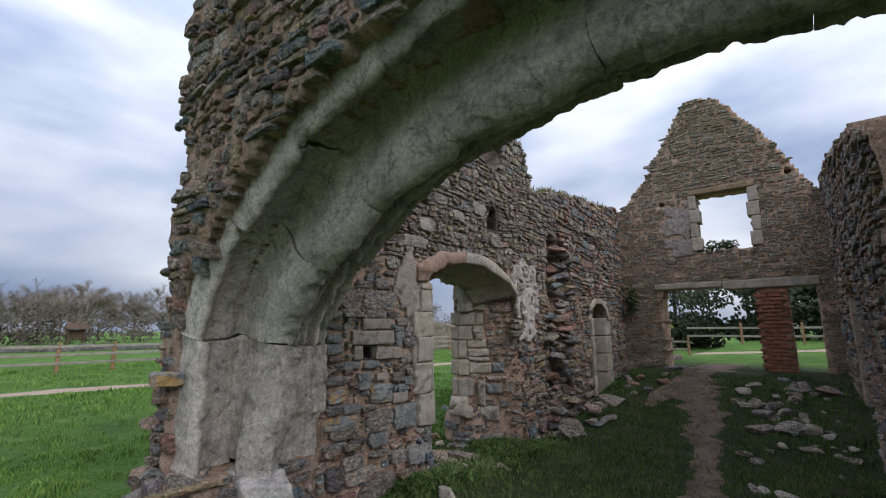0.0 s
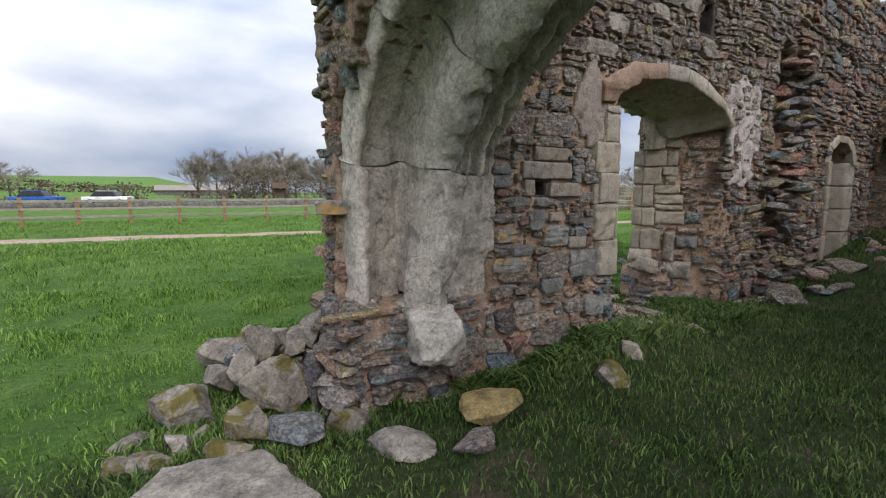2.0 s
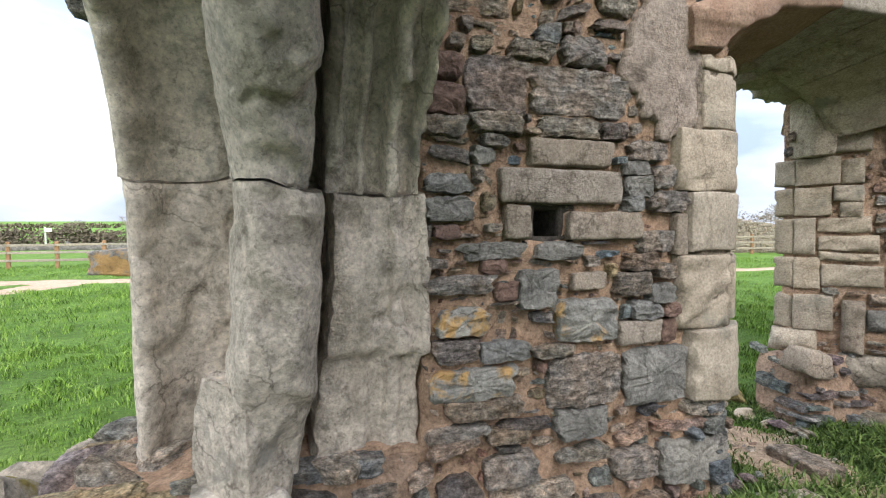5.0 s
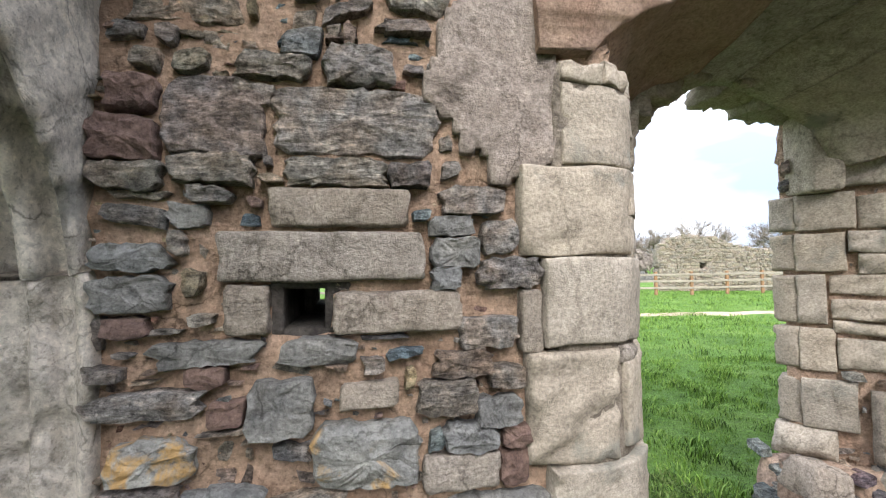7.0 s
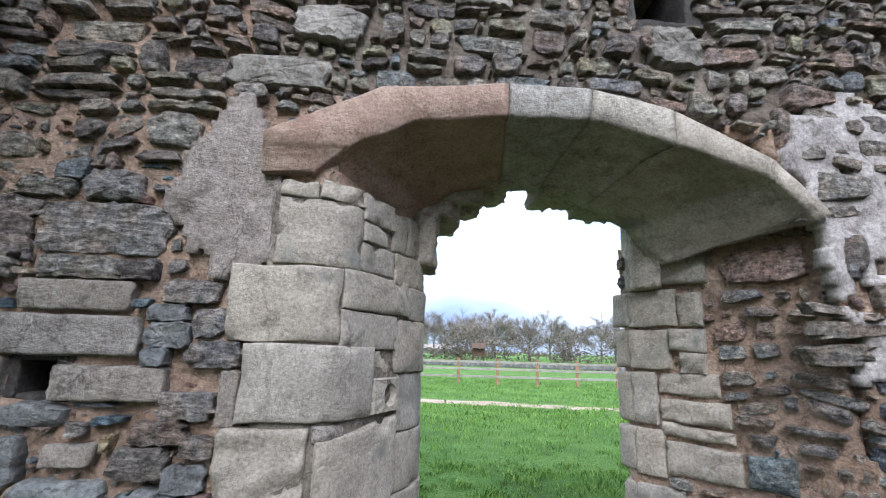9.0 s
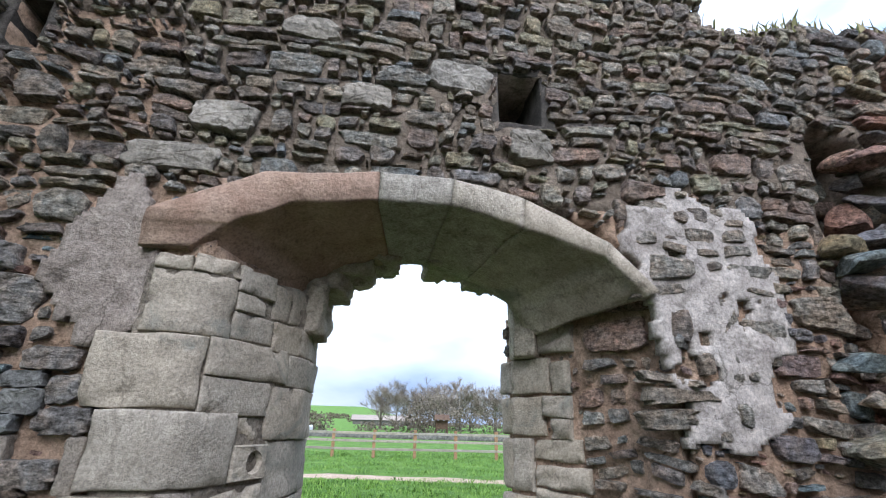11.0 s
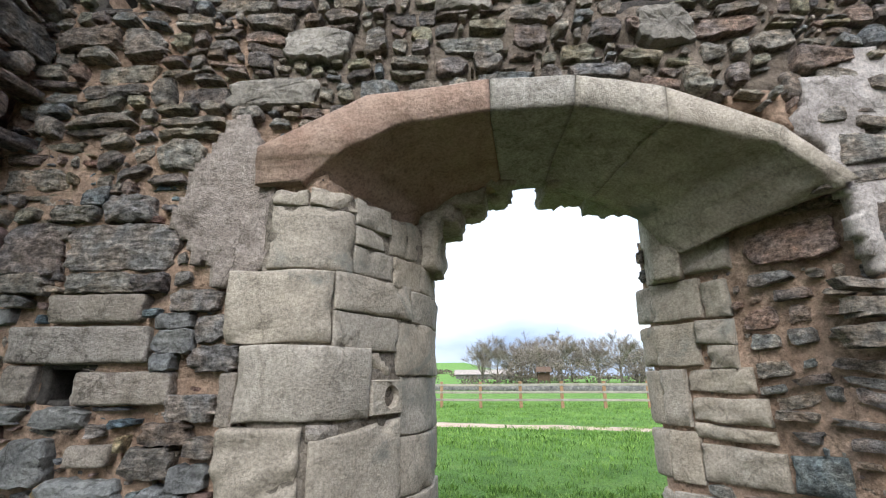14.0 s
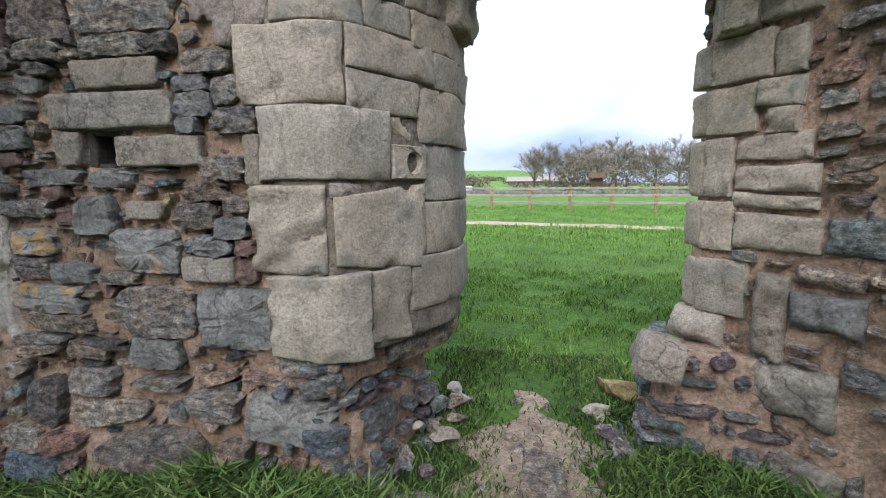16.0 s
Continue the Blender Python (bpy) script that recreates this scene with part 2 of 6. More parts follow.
M_PLASTER = mottled("old_plaster", (0.265, 0.222, 0.195), (0.395, 0.34, 0.305), 7.0, 0.95, 70, 0.9, 0.012)
M_PLASTER_PALE = mottled("pale_flaking_plaster", (0.40, 0.345, 0.31), (0.60, 0.535, 0.485), 5.0, 0.95, 60, 0.7, 0.01)
M_BRICK = mottled("red_brick", (0.24, 0.10, 0.06), (0.36, 0.16, 0.10), 9.0, 0.92, 60, 0.8, 0.01)
M_TIMBER = mottled("weathered_timber", (0.22, 0.16, 0.10), (0.34, 0.25, 0.16), 6.0, 0.85, 60, 0.6, 0.01)
M_DIRT = mottled("bare_earth", (0.12, 0.09, 0.068), (0.23, 0.165, 0.125), 3.0, 0.97, 40, 0.8, 0.02)
M_EARTH = mottled("gritty_pale_earth", (0.28, 0.21, 0.16), (0.50, 0.395, 0.31), 7.0, 0.97, 50, 0.9, 0.02)
M_PATH = mottled("gravel_path", (0.34, 0.25, 0.18), (0.44, 0.34, 0.26), 2.0, 0.97, 60, 0.4, 0.01)
def ground_mat():
    """Meadow turf, thinning to trodden soil inside the walls, with wall shade in its colour."""
    m, n, l, b = mat("grass_ground", 0.96)
    geo = n.new("ShaderNodeNewGeometry")
    pos = geo.outputs["Position"]
    a = noise_tex(n, l, pos, 0.9, 8, 0.65, 0.3)
    f = noise_tex(n, l, pos, 22, 8, 0.75)
    r = ramp(n, [(0.3, (0.065, 0.13, 0.022)), (0.5, (0.11, 0.215, 0.035)), (0.7, (0.17, 0.27, 0.06))])
    l.new(a.outputs["Fac"], r.inputs["Fac"])
    rf = ramp(n, [(0.32, (0.45, 0.45, 0.45)), (0.68, (1.5, 1.5, 1.4))])
    l.new(f.outputs["Fac"], rf.inputs["Fac"])
    turf = mixer(n, l, 0.85, r.outputs["Color"], rf.outputs["Color"], "MULTIPLY")
    soil_n = noise_tex(n, l, pos, 2.4, 8, 0.7, 0.4)
    # worn turf and soil tones, lowered to hold the shade under the walls
    rs = ramp(n, [(0.36, (0.035, 0.06, 0.016)), (0.54, (0.055, 0.078, 0.025)), (0.66, (0.13, 0.095, 0.068))])
    l.new(soil_n.outputs["Fac"], rs.inputs["Fac"])
    soil = mixer(n, l, 0.85, rs.outputs["Color"], rf.outputs["Color"], "MULTIPLY")
    sep = n.new("ShaderNodeSeparateXYZ")
    l.new(pos, sep.inputs[0])
    edges = []
    for axis, lo, hi in (("Y", 0.5, 0.0), ("Y", -7.0, -6.5), ("X", 11.0, 9.0), ("X", -5.0, -3.2)):
        mr = n.new("ShaderNodeMapRange")
        mr.inputs["From Min"].default_value, mr.inputs["From Max"].default_value = lo, hi
        l.new(sep.outputs[axis], mr.inputs["Value"])
        edges.append(mr.outputs["Result"])
    fac = edges[0]
    for e in edges[1:]:
        mu = n.new("ShaderNodeMath")
        mu.operation = "MULTIPLY"
        l.new(fac, mu.inputs[0])
        l.new(e, mu.inputs[1])
        fac = mu.outputs[0]
    l.new(mixer(n, l, fac, turf, soil), b.inputs["Base Color"])
    bumped(n, l, b, f.outputs["Fac"], 1.0, 0.09)
    return m


M_GROUND = ground_mat()
M_HEDGE = mottled("bare_hedge", (0.09, 0.075, 0.055), (0.17, 0.14, 0.10), 0.6, 0.95, 6, 0.8, 0.1)


M_YELLOW = mottled("lichened_yellow_stone", (0.22, 0.17, 0.08), (0.50, 0.38, 0.17), 6.0, 0.92, 60, 0.9, 0.012)
M_MOSSY = mottled("mossy_stone", (0.19, 0.165, 0.14), (0.40, 0.36, 0.31), 7.0, 0.95, 45, 1.0, 0.016, ((0.16, 0.13, 0.035), 5.0, 0.52))
M_SHED = mottled("brown_shed_timber", (0.08, 0.05, 0.035), (0.13, 0.085, 0.06), 3.0, 0.85, 60, 0.5, 0.01)
M_TIMBER_RED = mottled("new_fence_timber", (0.26, 0.15, 0.08), (0.36, 0.22, 0.13), 3.0, 0.85, 60, 0.5, 0.01)
M_TIMBER_GREY = mottled("grey_fence_timber", (0.26, 0.23, 0.19), (0.36, 0.33, 0.27), 3.0, 0.85, 60, 0.5, 0.01)
M_DRYSTONE = mottled("dry_stone", (0.09, 0.088, 0.085), (0.22, 0.21, 0.20), 3.5, 0.95, 12, 1.0, 0.05)
M_ROAD = mottled("tarmac", (0.06, 0.06, 0.062), (0.09, 0.09, 0.09), 1.0, 0.9, 30, 0.3, 0.005)
M_GLASS = mottled("dark_glass", (0.02, 0.022, 0.025), (0.03, 0.032, 0.035), 1.0, 0.15, 5, 0.0, 0.001)
M_TYRE = mottled("tyre_rubber", (0.02, 0.02, 0.02), (0.03, 0.03, 0.03), 3.0, 0.8, 30, 0.2, 0.005)
M_CARBLUE = mottled("blue_car_paint", (0.03, 0.10, 0.35), (0.04, 0.13, 0.42), 1.0, 0.3, 5, 0.0, 0.001)
M_CARWHITE = mottled("white_paint", (0.70, 0.70, 0.70), (0.80, 0.80, 0.80), 1.0, 0.35, 5, 0.0, 0.001)
M_BARK = mottled("tree_bark", (0.09, 0.075, 0.06), (0.16, 0.14, 0.115), 3.0, 0.95, 20, 0.8, 0.03)
M_TWIG = mottled("bare_twigs", (0.22, 0.185, 0.155), (0.34, 0.295, 0.245), 0.4, 0.95, 3, 0.2, 0.03)
M_EVERGREEN = mottled("dark_evergreen", (0.025, 0.038, 0.02), (0.06, 0.075, 0.035), 0.8, 0.9, 4, 0.3, 0.05)
M_YELLOWLEAF = mottled("yellow_buds", (0.16, 0.16, 0.03), (0.26, 0.25, 0.06), 1.0, 0.9, 6, 0.3, 0.05)
M_LEAF = mottled("ivy_leaf", (0.03, 0.05, 0.015), (0.07, 0.10, 0.03), 6.0, 0.7, 40, 0.3, 0.01)


def blade_mat(name, stops):
    m, n, l, b = mat(name, 0.75)
    geo = n.new("ShaderNodeNewGeometry")
    r = ramp(n, stops)
    t = noise_tex(n, l, geo.outputs["Position"], 1.1, 4, 0.6)
    add = n.new("ShaderNodeMath")
    add.operation = "MULTIPLY_ADD"
    l.new(geo.outputs["Random Per Island"], add.inputs[0])
    add.inputs[1].default_value = 0.85
    l.new(t.outputs["Fac"], add.inputs[2])
    sub = n.new("ShaderNodeMath")
    sub.operation = "SUBTRACT"
    l.new(add.outputs[0], sub.inputs[0])
    sub.inputs[1].default_value = 0.42
    l.new(sub.outputs[0], r.inputs["Fac"])
    l.new(r.outputs["Color"], b.inputs["Base Color"])
    return m


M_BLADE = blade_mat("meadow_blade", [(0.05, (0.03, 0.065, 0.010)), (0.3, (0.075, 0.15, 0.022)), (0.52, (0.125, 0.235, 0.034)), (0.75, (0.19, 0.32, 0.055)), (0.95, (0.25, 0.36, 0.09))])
# trodden grass greens, darkened further to paint in the walls' shade
M_BLADE_SHADED = blade_mat("shaded_short_grass_blade", [(0.05, (0.012, 0.026, 0.006)), (0.3, (0.034, 0.066, 0.013)), (0.52, (0.066, 0.118, 0.024)), (0.75, (0.12, 0.185, 0.045)), (0.95, (0.16, 0.20, 0.07))])
M_BLADE_DRY = blade_mat("dry_grass_blade", [(0.15, (0.10, 0.11, 0.03)), (0.6, (0.22, 0.20, 0.09)), (0.95, (0.32, 0.27, 0.15))])


# ---- mesh helpers ----
def part(name, bm, material, parent, label=""):
    me = bpy.data.meshes.new(name)
    bm.to_mesh(me)
    bm.free()
    return part_me(name, me, material, parent, label)


def part_me(name, me, material, parent, label=""):
    if not me.materials:
        me.materials.append(material)
    ob = new(name, me)
    ob.parent = parent
    if label:
        ob["label"] = label
    return ob


def mesh_from(name, verts, faces, smooth=False):
    me = bpy.data.meshes.new(name)
    me.from_pydata(verts, [], faces)
    if smooth:
        me.polygons.foreach_set("use_smooth", [True] * len(me.polygons))
    me.update()
    return me


def nz(x, y, z, s, seed=0.0):
    return noise.noise(Vector((x * s + seed, y * s + seed * 1.7, z * s - seed)))


def thing(name, label, category, group="", kind="", at=(0, 0, 0)):
    ob = new(name)
    ob.location = at
    return tagged(ob, label, category, group, kind)


# ---- rubble walls ----
def clip(poly, a, b):
    """The part of a convex polygon to the left of the line from a to b."""
    out = []
    nx, ny = -(b[1] - a[1]), b[0] - a[0]
    for i in range(len(poly)):
        p, q = poly[i], poly[(i + 1) % len(poly)]
        dp, dq = (p[0] - a[0]) * nx + (p[1] - a[1]) * ny, (q[0] - a[0]) * nx + (q[1] - a[1]) * ny
        if dp >= 0:
            out.append(p)
        if dp * dq < 0:
            s = dp / (dp - dq)
            out.append((p[0] + (q[0] - p[0]) * s, p[1] + (q[1] - p[1]) * s))
    return out


def inside_convex(p, poly):
    n = len(poly)
    return all((poly[(i + 1) % n][0] - poly[i][0]) * (p[1] - poly[i][1]) - (poly[(i + 1) % n][1] - poly[i][1]) * (p[0] - poly[i][0]) >= 0 for i in range(n))


def pack(rng, x0, x1, z0, z1, sx, sz, keep, holes, wild=0.5):
    """Roughly coursed flat-bedded stones as convex outlines, cut at the holes (convex, anticlockwise)."""
    raw = []
    z = z0 - sz
    while z < z1 + sz:
        h = sz * rng.choice((0.6, 0.8, 1.0, 1.35, 1.9)) * rng.uniform(0.9, 1.1)
        x = x0 - sx * rng.uniform(0, 1)
        while x < x1 + sx:
            w = sx * rng.choice((0.35, 0.5, 0.75, 1.0, 1.35, 1.9)) * rng.uniform(0.85, 1.2)
            beds = [(0.0, 1.0)]
            if h > 1.2 * sz and rng.random() < 0.6:
                c = rng.uniform(0.3, 0.7)
                beds = [(0.0, c), (c, 1.0)]
            elif w < 0.7 * h:
                w = 0.7 * h
            for b0, b1 in beds:
                cols = [(0.0, 1.0)]
                if len(beds) == 2 and w > 0.9 * sx and rng.random() < 0.5:
                    c = rng.uniform(0.3, 0.7)
                    cols = [(0.0, c), (c, 1.0)]
                for c0, c1 in cols:
                    raw.append((x + w * c0, x + w * c1, z + h * b0, z + h * b1))
            x += w
        z += h
    boxes = [(min(q[0] for q in h) - 2 * sx, max(q[0] for q in h) + 2 * sx, min(q[1] for q in h) - 2 * sx, max(q[1] for q in h) + 2 * sx, h) for h in holes]
    out = []
    for xa, xb, za, zb in raw:
        p = ((xa + xb) / 2, (za + zb) / 2)
        if not (x0 <= p[0] <= x1 and z0 <= p[1] <= z1) or not keep(*p):
            continue
        close = [b[4] for b in boxes if b[0] < p[0] < b[1] and b[2] < p[1] < b[3]]
        if any(inside_convex(p, h) for h in close):
            continue
        w, h = xb - xa, zb - za

        def corner(i, j):
            u, v = (xa, xb)[i], (za, zb)[j]
            v += 1.1 * sz * nz(u, v, 0, 1.1, 5.0) + 0.7 * sz * nz(u, v, 4, 3.5, 5.0)
            return (u + (1, -1)[i] * wild * 0.34 * min(w, 2 * h) * rng.random() ** 2, v + (1, -1)[j] * wild * 0.36 * h * rng.random() ** 2)

        q = [corner(0, 0), corner(1, 0), corner(1, 1), corner(0, 1)]
        poly = []
        for i in range(4):
            o, c, n = q[i - 1], q[i], q[(i + 1) % 4]
            for e in (o, n):
                ln = math.dist(c, e) or 1e-6
                k = min(0.45, rng.uniform(0.04, 0.3) * min(w, h) / ln)
                poly.append((c[0] + (e[0] - c[0]) * k, c[1] + (e[1] - c[1]) * k))
        for h in close:
            best, bd = None, -1e9
            for e in range(len(h)):
                a, c = h[e], h[(e + 1) % len(h)]
                ln = math.hypot(c[0] - a[0], c[1] - a[1]) or 1e-6
                d = -((c[0] - a[0]) * (p[1] - a[1]) - (c[1] - a[1]) * (p[0] - a[0])) / ln
                if d > bd:
                    bd, best = d, (a, c)
            poly = clip(poly, best[1], best[0])
        if len(poly) > 2:
            out.append(poly)
    return out


def fillers(rng, x0, x1, z0, z1, sx, sz, keep, holes, cells, step=0.01):
    """Small stones where the larger ones leave the mortar bare."""
    nx, nv = int((x1 - x0) / step) + 1, int((z1 - z0) / step) + 1
    full = np.zeros((nx, nv), bool)
    for c in cells + holes:
        a0, a1 = min(p[0] for p in c), max(p[0] for p in c)
        b0, b1 = min(p[1] for p in c), max(p[1] for p in c)
        for i in range(max(0, int((a0 - x0) / step)), min(nx, int((a1 - x0) / step) + 2)):
            for j in range(max(0, int((b0 - z0) / step)), min(nv, int((b1 - z0) / step) + 2)):
                if not full[i, j] and inside_convex((x0 + i * step, z0 + j * step), c):
                    full[i, j] = True

    def taken(u, v):
        i, j = int(round((u - x0) / step)), int(round((v - z0) / step))
        return not (0 <= i < nx and 0 <= j < nv) or full[i, j]

    out = []
    for c in pack(rng, x0, x1, z0, z1, sx, sz, keep, []):
        cx, cz = sum(p[0] for p in c) / len(c), sum(p[1] for p in c) / len(c)
        if taken(cx, cz):
            continue
        k = 1.0
        for p in c:
            t = 1.0
            while t > 0.3 and taken(cx + (p[0] - cx) * t, cz + (p[1] - cz) * t):
                t -= 0.1
            k = min(k, t + 0.15)
        if k > 0.34:
            out.append([(cx + (p[0] - cx) * k, cz + (p[1] - cz) * k) for p in c])
    return out


def tidy(poly, least):
    out = []
    for p in poly:
        if not out or math.dist(p, out[-1]) > least:
            out.append(p)
    while len(out) > 3 and math.dist(out[0], out[-1]) <= least:
        out.pop()
    return out


def stone_block(rng, poly, gap, proud, depth=0.05, fine=0.0):
    """One broken stone: ragged outline, a face of a few cleaved planes. u, v on the face, w out of it. fine: spacing of its points."""
    poly = tidy(poly, 0.014)
    n = len(poly)
    if n < 3:
        return None
    cx = sum(p[0] for p in poly) / n
    cz = sum(p[1] for p in poly) / n
    sx = max(p[0] for p in poly) - min(p[0] for p in poly)
    sz = max(p[1] for p in poly) - min(p[1] for p in poly)
    if min(sx, sz) < 2.5 * gap + 0.008:
        return None
    pts = []
    seg = fine or 0.06
    for i in range(n):
        a, b, c = poly[i - 1], poly[i], poly[(i + 1) % n]
        la, lc = math.dist(a, b), math.dist(b, c)
        k = rng.uniform(0.04, 0.2)
        k0, k1 = min(k, 0.025 / la + 0.02), min(k, 0.025 / lc + 0.02)
        pts.append((b[0] + (a[0] - b[0]) * k0, b[1] + (a[1] - b[1]) * k0))
        p0 = (b[0] + (c[0] - b[0]) * k1, b[1] + (c[1] - b[1]) * k1)
        m = max(1, min(12, int(lc * (1 - 2 * k1) / seg)))
        for q in range(m):
            t = q / m * (1 - 2 * k1)
            pts.append((p0[0] + (c[0] - b[0]) * t, p0[1] + (c[1] - b[1]) * t))
    kx, kz = 1 - 2 * gap / sx, 1 - 2 * gap / sz
    seed = rng.uniform(0, 90)
    rag = 0.010 if fine else 0.008
    small = min(sx, sz)
    ring = []
    for p in pts:
        j = 1 + rag / small * 2.2 * nz(p[0], p[1], 0, 38, seed) - rag / small * rng.random()
        ring.append((cx + (p[0] - cx) * kx * j, cz + (p[1] - cz) * kz * j))
    planes = [(proud + rng.uniform(0.0, 0.008), rng.uniform(-0.10, 0.10), rng.uniform(-0.18, 0.12))]
    for k in range(4):
        a = rng.uniform(0, 2 * math.pi)
        t = rng.uniform(0.08, 0.3) if k < 2 else rng.uniform(0.5, 1.2)
        planes.append((proud + t * small * (rng.uniform(0.12, 0.3) if k < 2 else rng.uniform(0.34, 0.5)), -t * math.cos(a) * small / max(sx, 0.01), -t * math.sin(a)))
    ledge = rng.uniform(0.0, 0.008)

    def face(u, v):
        w = min(p + (u - cx) * tu + (v - cz) * tv for p, tu, tv in planes)
        if fine:
            w += 0.007 * nz(u, v * 1.8, 0, 24, seed) + 0.004 * nz(u, v * 1.5, 0, 70, seed)
            if nz(u * 0.5, v * 1.7, 0, 16, seed + 9) > 0.12:
                w -= ledge
        return max(w, proud - 0.45 * small)

    m = len(ring)
    fr = (0.95, 0.82, 0.6, 0.3) if fine else (0.9,)
    verts = [(u, v, -depth) for u, v in ring]
    verts += [(u, v, face(u, v) - min(0.010, 0.16 * small) * rng.uniform(0.5, 1.5)) for u, v in ring]
    for f in fr:
        verts += [(cx + (u - cx) * f, cz + (v - cz) * f, face(cx + (u - cx) * f, cz + (v - cz) * f)) for u, v in ring]
    verts.append((cx, cz, face(cx, cz)))
    faces = []
    for k in range(len(fr) + 1):
        faces += [(k * m + i, k * m + (i + 1) % m, (k + 1) * m + (i + 1) % m, (k + 1) * m + i) for i in range(m)]
    k = len(fr) + 1
    faces += [(k * m + i, k * m + (i + 1) % m, (k + 1) * m) for i in range(m)]
    return verts, faces


def lay(pieces, place, near, parent, joined_name, rng, gap=0.0035, proud=(0.0, 0.042), limit=300, piece_name="stone", material=None, fine=0.0):
    """Stones on a face: those that near() picks are single parts, the rest one joined part. place maps (u, v, w) to the world."""
    material = material or M_RUBBLE
    allv, allf, count = [], [], 0
    for poly in pieces:
        s = stone_block(rng, poly, gap * rng.choice((0.6, 1.0, 1.6, 2.6)), rng.uniform(*proud), fine=fine)
        if not s:
            continue
        v, f = s
        cx = sum(p[0] for p in poly) / len(poly)
        cz = sum(p[1] for p in poly) / len(poly)
        v = [place(*q) for q in v]
        if count < limit and near(cx, cz):
            o = Vector(place(cx, cz, 0))
            me = mesh_from(piece_name, [tuple(Vector(q) - o) for q in v], f)
            ob = part_me(piece_name, me, material, parent)
            ob.location = o
            count += 1
        else:
            k = len(allv)
            allv += v
            allf += [tuple(i + k for i in q) for q in f]
    if allv:
        ob = part_me(joined_name, mesh_from(joined_name, allv, allf), material, parent)
        ob["kind"] = "stuff"


def core(name, mask, x0, x1, z0, z1, place, thick, parent, step=0.06, rough=0.02, front=-0.004, material=None, label=""):
    """The mortared body of a wall: a block with an uneven face wherever mask(u, v) holds."""
    nx, nzz = int((x1 - x0) / step), int((z1 - z0) / step)
    ins = [[mask(x0 + (i + 0.5) * step, z0 + (j + 0.5) * step) for j in range(nzz)] for i in range(nx)]
    idx, verts, faces = {}, [], []

    def vert(i, j, back):
        key = (i, j, back)
        if key not in idx:
            u, v = x0 + i * step, z0 + j * step
            ju, jv = 0.45 * step * nz(u, v, 3.0, 9), 0.45 * step * nz(u, v, 8.0, 9)
            th = thick(u) if callable(thick) else thick
            w = (-th if back else front(u, v) if callable(front) else front) + rough * nz(u, v, 1.0, 7) + rough * 0.6 * nz(u, v, 5.0, 22)
            idx[key] = len(verts)
            verts.append(place(u + ju, v + jv, w))
        return idx[key]

    for i in range(nx):
        for j in range(nzz):
            if not ins[i][j]:
                continue
            a = [(i, j), (i + 1, j), (i + 1, j + 1), (i, j + 1)]
            faces.append([vert(*p, False) for p in a])
            faces.append([vert(*p, True) for p in reversed(a)])
            for (di, dj), p, q in (((0, -1), a[0], a[1]), ((1, 0), a[1], a[2]), ((0, 1), a[2], a[3]), ((-1, 0), a[3], a[0])):
                e, g = i + di, j + dj
                if not (0 <= e < nx and 0 <= g < nzz and ins[e][g]):
                    faces.append([vert(*q, False), vert(*p, False), vert(*p, True), vert(*q, True)])
    return part_me(name, mesh_from(name, verts, faces, True), material or M_MORTAR, parent, label)


def lerp_line(pts, x):
    if x <= pts[0][0]:
        return pts[0][1]
    for (a, b), (c, d) in zip(pts, pts[1:]):
        if x <= c:
            return b + (d - b) * (x - a) / max(c - a, 1e-6)
    return pts[-1][1]


def box_poly(x0, z0, x1, z1, grow=0.0):
    return [(x0 - grow, z0 - grow), (x1 + grow, z0 - grow), (x1 + grow, z1 + grow), (x0 - grow, z1 + grow)]


def cut_poly(rng, x0, z0, x1, z1, c=0.25):
    """A stone's outline in a box, with corners knocked off."""
    w, h = x1 - x0, z1 - z0
    k = [rng.uniform(0.02, c) for _ in range(8)]
    return [(x0 + w * k[0], z0), (x1 - w * k[1], z0), (x1, z0 + h * k[2]), (x1, z1 - h * k[3]), (x1 - w * k[4], z1), (x0 + w * k[5], z1), (x0, z1 - h * k[6]), (x0, z0 + h * k[7])]


